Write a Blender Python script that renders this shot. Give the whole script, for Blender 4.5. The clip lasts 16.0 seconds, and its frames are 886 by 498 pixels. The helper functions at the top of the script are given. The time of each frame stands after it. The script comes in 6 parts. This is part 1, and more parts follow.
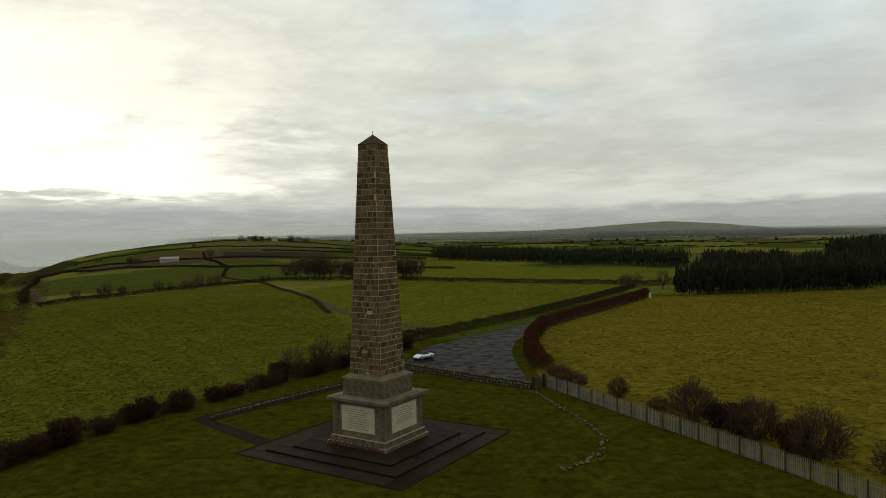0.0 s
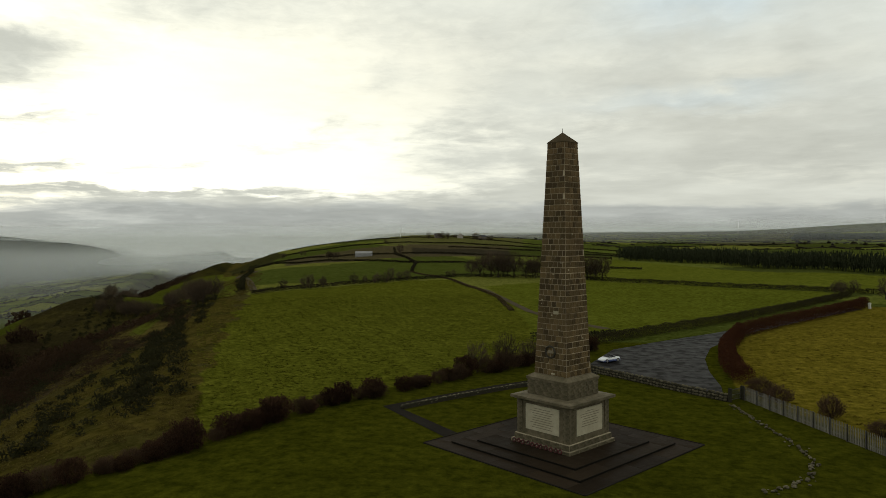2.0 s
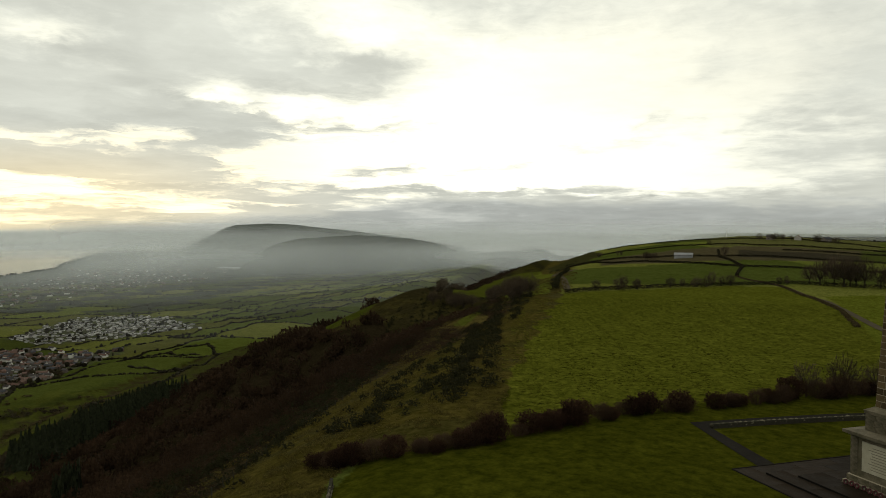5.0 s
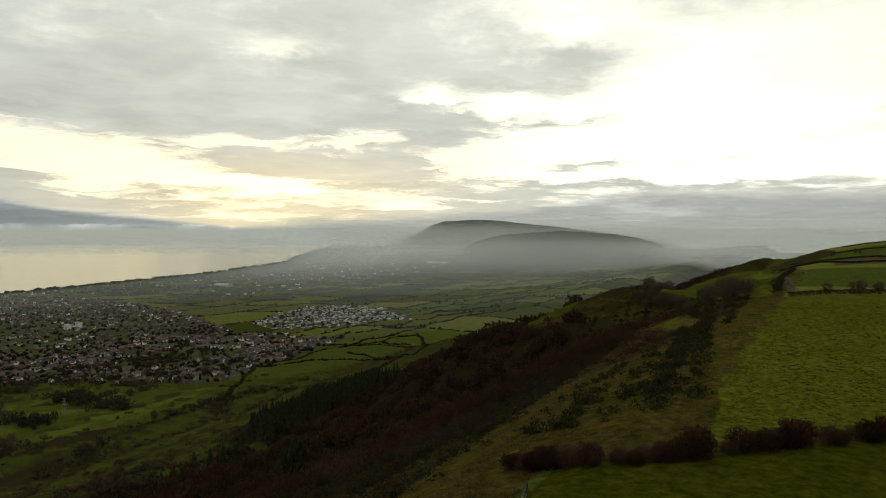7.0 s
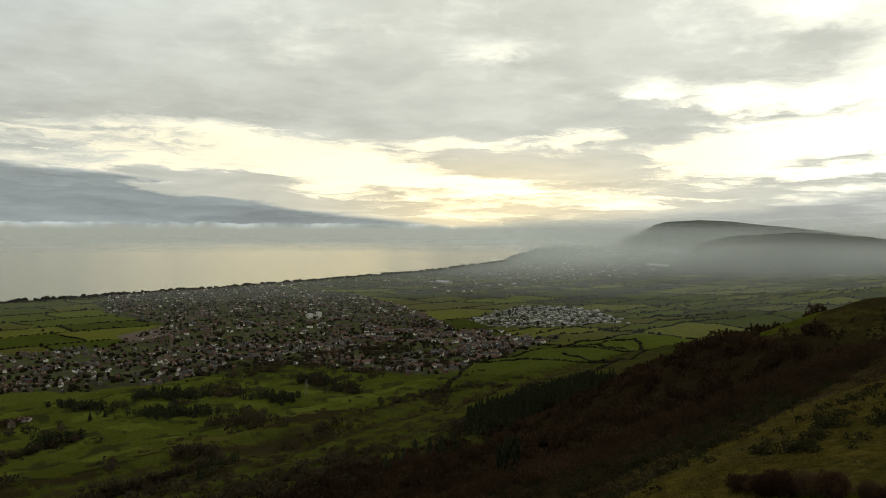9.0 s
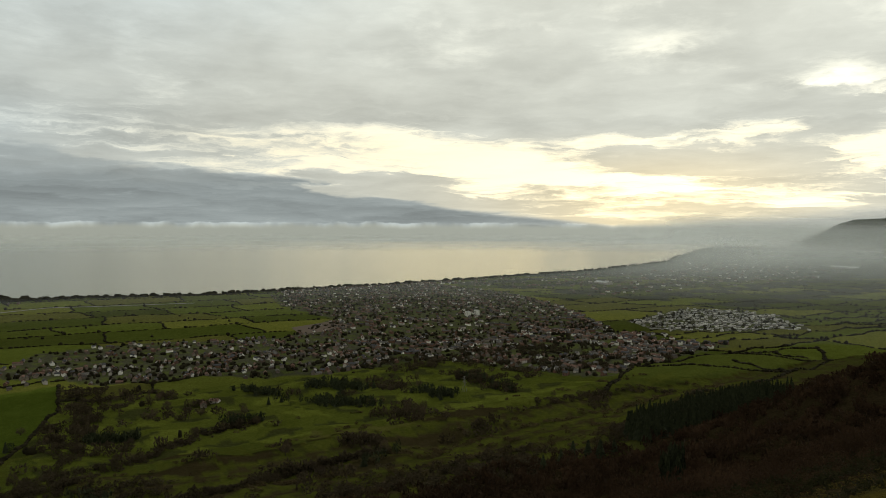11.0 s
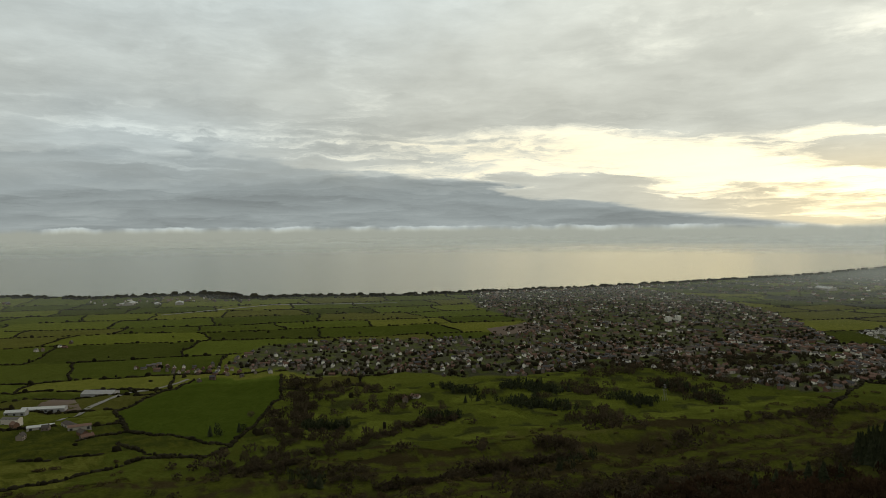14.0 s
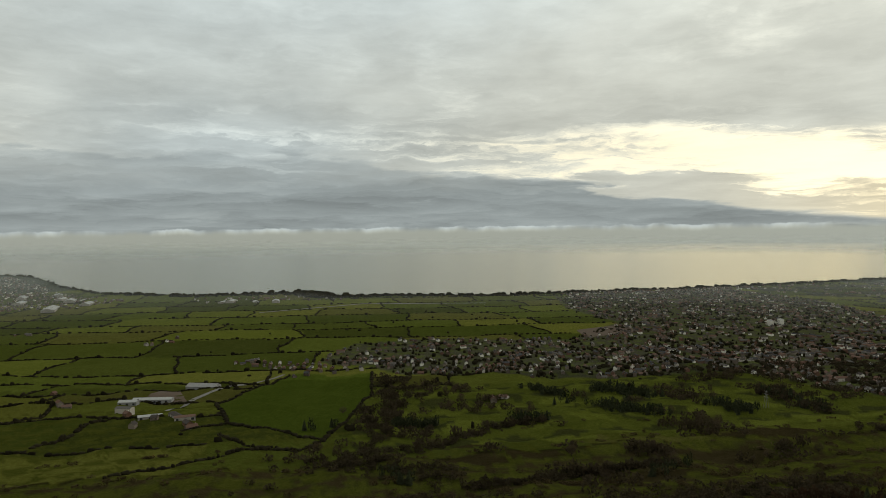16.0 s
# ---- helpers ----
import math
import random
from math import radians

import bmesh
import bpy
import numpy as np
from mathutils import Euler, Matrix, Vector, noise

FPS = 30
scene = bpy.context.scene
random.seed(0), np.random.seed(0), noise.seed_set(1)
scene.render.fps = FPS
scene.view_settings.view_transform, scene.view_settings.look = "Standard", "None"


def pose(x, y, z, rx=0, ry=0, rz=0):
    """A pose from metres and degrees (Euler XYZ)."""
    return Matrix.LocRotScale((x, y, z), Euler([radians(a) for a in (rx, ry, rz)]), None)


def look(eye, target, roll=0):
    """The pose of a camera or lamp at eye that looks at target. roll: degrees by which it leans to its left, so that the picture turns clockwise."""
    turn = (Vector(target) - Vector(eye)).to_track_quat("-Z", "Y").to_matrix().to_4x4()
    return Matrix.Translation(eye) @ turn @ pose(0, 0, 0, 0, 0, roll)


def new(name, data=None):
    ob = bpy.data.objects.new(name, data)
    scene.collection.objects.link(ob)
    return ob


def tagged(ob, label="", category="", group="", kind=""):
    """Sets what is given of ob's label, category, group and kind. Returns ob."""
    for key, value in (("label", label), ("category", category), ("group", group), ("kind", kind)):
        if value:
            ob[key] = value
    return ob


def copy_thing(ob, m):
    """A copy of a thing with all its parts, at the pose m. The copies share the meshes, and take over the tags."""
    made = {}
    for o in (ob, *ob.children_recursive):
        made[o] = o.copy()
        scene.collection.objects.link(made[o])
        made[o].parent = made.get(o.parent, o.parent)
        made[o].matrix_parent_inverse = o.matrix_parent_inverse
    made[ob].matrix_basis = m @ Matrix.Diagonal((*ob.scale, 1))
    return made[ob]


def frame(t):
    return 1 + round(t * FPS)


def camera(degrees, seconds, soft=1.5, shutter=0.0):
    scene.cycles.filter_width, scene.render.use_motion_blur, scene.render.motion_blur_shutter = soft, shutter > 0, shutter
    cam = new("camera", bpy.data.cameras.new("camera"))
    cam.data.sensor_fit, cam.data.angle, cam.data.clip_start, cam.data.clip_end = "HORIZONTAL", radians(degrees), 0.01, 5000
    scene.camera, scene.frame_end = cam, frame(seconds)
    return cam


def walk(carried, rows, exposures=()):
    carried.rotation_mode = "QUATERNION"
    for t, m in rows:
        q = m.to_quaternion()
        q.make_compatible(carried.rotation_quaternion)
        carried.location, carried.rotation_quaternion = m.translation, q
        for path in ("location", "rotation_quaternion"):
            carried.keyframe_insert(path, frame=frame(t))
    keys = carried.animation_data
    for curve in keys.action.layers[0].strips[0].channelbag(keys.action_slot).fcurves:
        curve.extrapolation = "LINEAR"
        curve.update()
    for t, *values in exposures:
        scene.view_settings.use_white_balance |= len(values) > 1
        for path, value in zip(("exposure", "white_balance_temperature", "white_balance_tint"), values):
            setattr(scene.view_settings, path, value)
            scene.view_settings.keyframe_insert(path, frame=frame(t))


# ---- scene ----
# ---- camera ----
EYE = (0.0, 0.0, 23.6)
cam = camera(64.2, 16.0, soft=0.6)
ROWS = (
    (0.0, -0.40, -1.34, -1.04, -0.58, -1.37, -0.56),
    (0.5, 2.63, -1.29, -0.93, -0.86, -1.26, -0.48),
    (1.0, 5.93, -1.27, -0.82, -1.09, -1.18, -0.44),
    (1.5, 9.76, -1.28, -0.65, -1.20, -1.14, -0.44),
    (2.0, 14.34, -1.32, -0.27, -1.11, -1.16, -0.48),
    (2.5, 18.57, -1.35, -0.11, -0.83, -1.17, -0.50),
    (3.0, 22.64, -1.33, 0.07, -0.47, -1.13, -0.44),
    (3.5, 26.70, -1.35, 0.24, -0.17, -0.99, -0.30),
    (4.0, 31.22, -1.33, 0.29, 0.00, -0.72, -0.11),
    (6.5, 51.88, -1.81, 0.23, 0.31, 0.79, 0.84),
    (7.0, 56.16, -1.87, 0.14, 0.29, 0.97, 1.01),
    (7.5, 60.52, -1.91, 0.19, 0.24, 1.07, 1.13),
    (8.0, 65.30, -1.91, 0.33, 0.21, 1.14, 1.19),
    (8.5, 69.37, -1.95, 0.40, 0.20, 1.15, 1.19),
    (9.0, 73.56, -1.94, 0.38, 0.18, 1.10, 1.13),
    (11.5, 89.60, -2.09, 0.05, 0.06, 0.62, 0.52),
    (12.0, 93.04, -2.08, -0.11, 0.04, 0.52, 0.40),
    (12.5, 95.27, -1.99, -0.16, 0.01, 0.43, 0.29),
    (13.0, 97.58, -1.90, -0.21, -0.02, 0.34, 0.20),
    (13.5, 99.82, -1.83, -0.31, -0.04, 0.27, 0.11),
    (14.0, 101.94, -1.81, -0.45, -0.06, 0.24, 0.04),
    (14.5, 103.67, -1.77, -0.57, -0.06, 0.22, -0.02),
    (15.0, 105.64, -1.74, -0.63, -0.06, 0.22, -0.08),
    (15.5, 107.55, -1.75, -0.63, -0.06, 0.24, -0.14),
    (16.0, 109.09, -1.72, -0.69, -0.05, 0.26, -0.19),
)
# seconds, yaw, pitch, roll and drift: the craft hovers, turns to its left and drifts a little with the wind
walk(cam, [(t, pose(EYE[0] + ex, EYE[1] + ey, EYE[2] + ez, 90 + pitch, 0, yaw) @ pose(0, 0, 0, 0, 0, roll)) for t, yaw, pitch, roll, ex, ey, ez in ROWS])


# ---- the lie of the land ----
EYE_H = 23.6
EDGE = radians(28.0)          # the escarpment's edge runs along this heading
ALONG = (-math.sin(EDGE), math.cos(EDGE))
ACROSS = (-math.cos(EDGE), -math.sin(EDGE))
SEA = -388.0
PROFILE = ((-900, 5), (-150, 0), (0, 0), (20, -1), (38, -6), (60, -16), (100, -34), (150, -58), (200, -80), (260, -104), (340, -133), (430, -160),
           (520, -181), (650, -203), (820, -226), (1000, -247), (1250, -272), (1500, -292), (1900, -312), (2300, -325), (2900, -345), (4250, -380), (5200, -384), (90000, -384))
FAR_HILLS = ((-48, -.2), (-32, -.35), (-26, -.3), (-22.4, .12), (-18.1, .42), (-14, .2), (-11, 0), (-8, -.12), (-3.5, -.16), (1, -.18), (10, -.4), (17, -1.0), (22, -3), (60, -5))
RIDGE = ((-50, -2.2), (0, -1.5), (8, -.75), (13, -.35), (17, -.3), (21, -.6), (25, -1.1), (28, -1.7), (32, -3.2), (36, -6))
CAVE = ((33, -3.0), (36, -2.0), (39, -1.1), (42.5, -.62), (45, -.25), (47.8, .05), (51.4, .42), (53.7, .52), (56, .42), (57, .1), (57.7, -.35), (58.8, -.85), (59.8, -1.35), (61.2, -2.1), (62.6, -4))
KNOLL = ((33, -3.5), (37, -2.2), (39.5, -1.2), (41.6, -.74), (45, -.44), (46.7, -.34), (49, -.44), (51.4, -.68), (53.7, -1.35), (57, -4))


def smooth(a, b, v):
    k = np.clip((v - a) / (b - a), 0, 1)
    return k * k * (3 - 2 * k)


def table(rows, v):
    rows = np.array(rows, float)
    return np.interp(v, rows[:, 0], rows[:, 1])


def waves(x, y, size, seed=0.0):
    """Gentle uneven ground: a sum of sines, about -1 to 1, with features of that size."""
    k = 2 * math.pi / size
    return (np.sin(k * (x * .82 + y * .57) + 1.3 + seed) + np.sin(k * 1.7 * (x * -.43 + y * .9) + 4.1 + 2 * seed) * .7
            + np.sin(k * 2.9 * (x * .97 - y * .25) + 2.2 + 3 * seed) * .4 + np.sin(k * 4.7 * (x * .3 + y * .95) + seed) * .25) / 2.35


def height(x, y):
    """Ground level at true plan places (the eye stands over 0, 0)."""
    x, y = np.asarray(x, float), np.asarray(y, float)
    r = np.hypot(x, y) + 1e-6
    az = np.degrees(np.arctan2(-x, y))
    l = x * ACROSS[0] + y * ACROSS[1]
    a = x * ALONG[0] + y * ALONG[1]
    l2 = l + smooth(60, 300, r) * (waves(x, y, 420) * 7 + waves(x, y, 130, 2) * 3 + smooth(40, 160, l) * (waves(x, y, 380, 3) * 26 + waves(x, y, 150, 5) * 9)) * (1 - smooth(1500, 3000, r))
    z = table(PROFILE, l2)
    top = 1 - smooth(0, 110, l)                       # 1 on the plateau, 0 down the slope
    ridge = EYE_H + 950 * np.tan(np.radians(table(RIDGE, az)))
    z = z + top * (np.clip(ridge, -25, 30) * smooth(330, 950, r) * (1 - smooth(1000, 1800, r)))
    z = z + top * waves(x, y, 160) * 1.2 * smooth(150, 500, r) * (1 - smooth(1000, 1800, r))
    far = EYE_H + r * np.tan(np.radians(table(FAR_HILLS, az)))
    z = z + top * smooth(1500, 4200, r) * (1 - smooth(4300, 9000, r)) * np.clip(far + 5, -300, 90)
    drop = smooth(17, 24, az) * (1 - smooth(150, 178, az)) * smooth(1000 + 350 * (1 - top), 1500 + 500 * (1 - top), r) * (1 - smooth(450, 800, l))
    z = z - drop * np.maximum(z + 330, 0)
    slope = smooth(60, 200, l) * (1 - smooth(1500, 2200, l))
    z = z + slope * (waves(x, y, 240, 5) * 6 + waves(x, y, 70, 3) * 1.6)
    # a wooded spur with a small shelf, and the bowl before it
    z = z + 31 * np.exp(-((a - 500) / 130) ** 2) * smooth(55, 160, l) * (1 - smooth(185, 380, l))
    z = z - 9 * np.exp(-((a - 290) / 90) ** 2) * smooth(60, 130, l) * (1 - smooth(260, 420, l))
    for hill, d, w in ((CAVE, 9000.0, 700.0), (KNOLL, 6200.0, 300.0)):
        crest = EYE_H + d * np.tan(np.radians(table(hill, az)))
        z = np.maximum(z, (crest + 384) * np.exp(-((r - d) / w) ** 2) - 384 + waves(x, y, 900, 1) * 6)
    return z


def nearer(d):
    """Past 1.2 km the land is drawn together, so that all of it lies within 4.8 km, at its true angles."""
    e = np.maximum(np.asarray(d, float) - 1200, 0)
    return np.minimum(d, 1200) + e / (1 + e / 3600)


def drawn(x, y, z):
    """A true place as it is built, and the scale there."""
    d = np.hypot(x, y) + 1e-6
    k = nearer(d) / d
    return x * k, y * k, EYE_H + (z - EYE_H) * k, k

# ---- sky and sun ----
world = bpy.data.worlds.new("overcast_sky")
scene.world = world
world.use_nodes = True
wt = world.node_tree
wt.nodes.clear()


def sky_math(op, a, b=None, c=None):
    n = wt.nodes.new("ShaderNodeMath")
    n.operation = op
    for i, v in enumerate((a, b, c)):
        if v is None:
            continue
        if isinstance(v, (int, float)):
            n.inputs[i].default_value = v
        else:
            wt.links.new(v, n.inputs[i])
    return n.outputs[0]


def sky_mix(fac, a, b):
    n = wt.nodes.new("ShaderNodeMix")
    n.data_type = "RGBA"
    for i, v in ((0, fac), (6, a), (7, b)):
        if isinstance(v, (int, float)):
            n.inputs[i].default_value = v
        elif isinstance(v, tuple):
            n.inputs[i].default_value = (*v, 1)
        else:
            wt.links.new(v, n.inputs[i])
    return n.outputs[2]


coord = wt.nodes.new("ShaderNodeTexCoord")
split = wt.nodes.new("ShaderNodeSeparateXYZ")
wt.links.new(coord.outputs["Generated"], split.inputs[0])
dx, dy, dz = split.outputs
AZ = sky_math("MULTIPLY", sky_math("ARCTAN2", sky_math("MULTIPLY", dx, -1.0), dy), 57.2958)
EL = sky_math("MULTIPLY", sky_math("ARCSINE", dz), 57.2958)


def sky_noise(px, py, pz, scale, detail, rough, warp=0.0):
    v = wt.nodes.new("ShaderNodeCombineXYZ")
    for i, p in enumerate((px, py, pz)):
        if isinstance(p, (int, float)):
            v.inputs[i].default_value = p
        else:
            wt.links.new(p, v.inputs[i])
    n = wt.nodes.new("ShaderNodeTexNoise")
    n.inputs["Scale"].default_value, n.inputs["Detail"].default_value = scale, detail
    n.inputs["Roughness"].default_value, n.inputs["Distortion"].default_value = rough, warp
    wt.links.new(v.outputs[0], n.inputs["Vector"])
    return n.outputs["Fac"]


# clouds on a ceiling overhead, seen ever flatter towards the horizon
low_el = sky_math("MAXIMUM", EL, -3.0)
U = sky_math("MULTIPLY", AZ, 0.085)
V = sky_math("MULTIPLY", sky_math("LOGARITHM", sky_math("ADD", low_el, 5.0), 2.71828), 3.4)
lumps = sky_noise(U, V, 3.1, 1.0, 4, 0.52, 0.35)
puffs = sky_noise(U, V, 7.7, 2.3, 6, 0.58, 0.25)
swell = sky_noise(U, V, 12.4, 0.55, 3, 0.5, 0.2)
warp_az = sky_math("ADD", AZ, sky_math("MULTIPLY", sky_math("SUBTRACT", lumps, 0.5), 12.0))
warp_el = sky_math("ADD", EL, sky_math("MULTIPLY", sky_math("SUBTRACT", puffs, 0.5), sky_math("ADD", 2.0, sky_math("MULTIPLY", low_el, 0.12))))


def patch(az, el, wide, tall, lean=0.0):
    """A soft patch of sky, 1 in its middle; lean: degrees it climbs for each degree of heading."""
    da = sky_math("SUBTRACT", warp_az, az)
    de = sky_math("SUBTRACT", sky_math("SUBTRACT", warp_el, el), sky_math("MULTIPLY", da, lean))
    q = sky_math("ADD", sky_math("POWER", sky_math("ABSOLUTE", sky_math("DIVIDE", da, wide)), 2.0),
                 sky_math("POWER", sky_math("ABSOLUTE", sky_math("DIVIDE", de, tall)), 2.0))
    return sky_math("EXPONENT", sky_math("MULTIPLY", q, -1.0))


def total(rows):
    out = None
    for gain, *shape in rows:
        v = sky_math("MULTIPLY", patch(*shape), gain)
        out = v if out is None else sky_math("ADD", out, v)
    return out


def eased(v, a, b):
    n = wt.nodes.new("ShaderNodeMapRange")
    n.interpolation_type = "SMOOTHSTEP"
    n.inputs[1].default_value, n.inputs[2].default_value = a, b
    wt.links.new(v, n.inputs[0])
    return n.outputs[0]


def blend(k, a, b):
    return sky_math("ADD", sky_math("MULTIPLY", a, sky_math("SUBTRACT", 1.0, k)), sky_math("MULTIPLY", b, k))


# where the cloud is thin or torn (and, below nought, where it is thick)
torn = sky_math("ADD", total(((.30, 84, 4.8, 8, 1.5, .20), (.24, 98, 6.2, 13, .9, .03), (.22, 68.6, 13.5, 3.5, 1.2), (.20, 57.7, 10.4, 3, 1.1), (.28, 50, 9.4, 5, 1.3), (.22, 63.4, 7, 3.5, .8), (.30, 53, 4.9, 4.5, 1.6),
              )), total(((.30, 41, 6.1, 9, 1.3), (.30, 36, 4.0, 10, .7), (.26, 44, 17, 9, 3.5), (.25, 31, 12.5, 11, 4), (.20, 22, 10, 10, 6), (.20, 35, 9.5, 8, 2.2), (.22, 33, 10.5, 8, 3.0), (.24, 25, 4.6, 9, 1.5), (.10, 8, 12, 12, 6), (.10, 103, 7.2, 7, .8), (.10, 123, 7.4, 6, .6),
              (.17, 68, 2.0, 12, .8), (.26, 72, 3.6, 9, .9, .12), (.12, 72, 6.2, 9, .8), (.08, 129, 8.7, 6, .7), (-.14, 48.4, 12.6, 5, 1.2), (-.16, 73, 9.2, 10, 1.8), (-.12, 61, 14, 6, 3), (-.12, 90, 11, 14, 2.2), (.05, -8, 4.4, 26, 1.0))))
soft_lumps = sky_noise(U, V, 21.0, 1.5, 3, 0.45, 0.3)
wisps = sky_noise(U, sky_math("MULTIPLY", V, 1.7), 31.0, 4.2, 6, 0.66, 0.4)
body = sky_math("ADD", sky_math("ADD", sky_math("MULTIPLY", lumps, 0.50), sky_math("MULTIPLY", puffs, 0.32)), sky_math("MULTIPLY", wisps, 0.18))
streaks = sky_noise(sky_math("MULTIPLY", AZ, 0.055), sky_math("MULTIPLY", warp_el, 0.75), 44.0, 1.0, 6, 0.62, 0.3)
low = sky_math("MULTIPLY", sky_math("SUBTRACT", 1.0, eased(EL, 4.5, 13.0)), eased(AZ, 30.0, 56.0))
torn_body = sky_math("ADD", sky_math("ADD", body, torn), sky_math("MULTIPLY", sky_math("SUBTRACT", streaks, 0.5), sky_math("ADD", 0.12, sky_math("MULTIPLY", low, 0.85))))
high = eased(EL, 5.0, 16.0)
gap = blend(high, eased(torn_body, 0.53, 0.77), eased(torn_body, 0.45, 0.90))
near_sun = sky_math("EXPONENT", sky_math("MULTIPLY", sky_math("POWER", sky_math("ABSOLUTE", sky_math("DIVIDE", sky_math("SUBTRACT", AZ, 56.0), 41.0)), 2.0), -1.0))
cloud = sky_math("ADD", 0.485, sky_math("MULTIPLY", eased(sky_math("ADD", sky_math("MULTIPLY", swell, 0.45), sky_math("MULTIPLY", soft_lumps, 0.55)), 0.36, 0.66), 0.14))
cloud = sky_math("ADD", cloud, sky_math("MULTIPLY", near_sun, 0.09))
cloud = sky_math("ADD", cloud, sky_math("MULTIPLY", sky_math("SUBTRACT", 1.0, eased(AZ, 2.0, 30.0)), 0.09))
cloud = sky_math("ADD", cloud, sky_math("MULTIPLY", eased(EL, 8.0, 19.0), 0.12))
open_sky = sky_math("ADD", 0.70, sky_math("MULTIPLY", near_sun, blend(eased(EL, 7.0, 11.0), 1.1, 0.72)))
level = sky_math("ADD", blend(gap, cloud, open_sky), sky_math("MULTIPLY", sky_math("SUBTRACT", puffs, 0.5), 0.12))
level = sky_math("ADD", level, sky_math("ADD", sky_math("MULTIPLY", sky_math("SUBTRACT", wisps, 0.5), 0.12), sky_math("MULTIPLY", sky_math("SUBTRACT", streaks, 0.5), sky_math("ADD", 0.10, sky_math("MULTIPLY", low, 0.22)))))
tone = sky_mix(sky_math("MULTIPLY", gap, sky_math("ADD", 0.25, sky_math("MULTIPLY", near_sun, 0.75))), (0.98, 1.0, 0.882), sky_mix(sky_math("MULTIPLY", sky_math("SUBTRACT", 1.0, eased(EL, 6.0, 11.0)), eased(AZ, 34.0, 58.0)), (1.0, 0.965, 0.775), (1.0, 0.82, 0.45)))
blue = total(((.8, -6, 18, 8, 3.0), (.5, -28, 16, 9, 9), (.4, -5, 10, 7, .8), (.5, 126, 6.0, 14, 4.0), (.5, 132, 17, 24, 9), (.35, 106, 20, 16, 6)))
tone = sky_mix(sky_math("MINIMUM", blue, 0.7), tone, (0.84, 1.0, 1.06))
# a warm band low over the far end of the water
ember = sky_math("MULTIPLY", sky_math("EXPONENT", sky_math("MULTIPLY", sky_math("POWER", sky_math("ABSOLUTE", sky_math("DIVIDE", sky_math("SUBTRACT", AZ, 70.0), 15.0)), 2.0), -1.0)),
                 sky_math("SUBTRACT", 1.0, eased(EL, 2.5, 8.0)))
level = sky_math("ADD", level, sky_math("MULTIPLY", ember, 0.24))
tone = sky_mix(sky_math("MULTIPLY", ember, 0.85), tone, (1.0, 0.84, 0.51))
# two low banks with a torn top: one over the water, one over the hills
ragged = sky_math("ADD", sky_math("MULTIPLY", sky_math("SUBTRACT", lumps, 0.5), 2.6), sky_math("MULTIPLY", sky_math("SUBTRACT", puffs, 0.5), 2.6))
for slope_to, start, most, deep, depth, soft in ((0.128, 73.0, 5.9, 0.285, 0.92, 0.5), (-0.085, 71.0, 2.6, 0.36, 0.80, 0.9)):
    top_el = sky_math("MINIMUM", sky_math("MULTIPLY", sky_math("SUBTRACT", AZ, start), slope_to), most)
    over = sky_math("SUBTRACT", sky_math("ADD", top_el, sky_math("MULTIPLY", ragged, eased(top_el, -0.5, 3.0))), EL)
    inside_bank = sky_math("MULTIPLY", eased(over, -0.05, soft), depth)
    if slope_to > 0:
        inside_bank = sky_math("MULTIPLY", inside_bank, sky_math("SUBTRACT", 1.0, sky_math("MULTIPLY", eased(sky_math("SUBTRACT", EL, sky_math("MULTIPLY", ragged, 0.6)), 2.6, 5.0), 0.45)))
    shade = sky_math("ADD", deep, sky_math("ADD", sky_math("MULTIPLY", sky_math("SUBTRACT", puffs, 0.4), 0.26), sky_math("MULTIPLY", sky_math("SUBTRACT", streaks, 0.5), 0.34)))
    level = blend(inside_bank, level, shade)
    tone = sky_mix(sky_math("MULTIPLY", inside_bank, 0.9), tone, (0.86, 0.985, 1.0) if slope_to > 0 else (0.95, 1.0, 0.95))
# far cloud tops catch the light just over the water, with haze below
heaps = sky_noise(sky_math("MULTIPLY", AZ, 0.42), 0.0, 5.0, 1.0, 5, 0.62)
crest = sky_math("SUBTRACT", sky_math("ADD", 0.12, sky_math("MULTIPLY", sky_math("SUBTRACT", heaps, 0.5), 0.8)), EL)
patchy = sky_math("MULTIPLY", eased(AZ, 66.0, 80.0), eased(sky_noise(sky_math("MULTIPLY", AZ, 0.16), 1.0, 2.0, 1.0, 4, 0.6), 0.42, 0.60))
rim = sky_math("MULTIPLY", sky_math("MULTIPLY", eased(crest, 0.0, 0.12), sky_math("SUBTRACT", 1.0, eased(crest, 0.03, 0.60))), patchy)
below = eased(crest, 0.0, 0.5)
level = blend(below, level, sky_math("ADD", sky_math("ADD", 0.25, sky_math("MULTIPLY", eased(AZ, 59.0, 70.0), 0.11)), sky_math("MULTIPLY", near_sun, 0.05)))
tone = sky_mix(below, tone, (0.95, 1.0, 0.86))
level = sky_math("ADD", level, sky_math("MULTIPLY", rim, 0.30))
paint = wt.nodes.new("ShaderNodeMix")
paint.data_type, paint.blend_type = "RGBA", "MULTIPLY"
paint.inputs[0].default_value = 1.0
wt.links.new(tone, paint.inputs[6])
wt.links.new(level, paint.inputs[7])
back = wt.nodes.new("ShaderNodeBackground")
back.inputs["Strength"].default_value = 1.0
wt.links.new(paint.outputs[2], back.inputs["Color"])
wt.links.new(back.outputs[0], wt.nodes.new("ShaderNodeOutputWorld").inputs["Surface"])

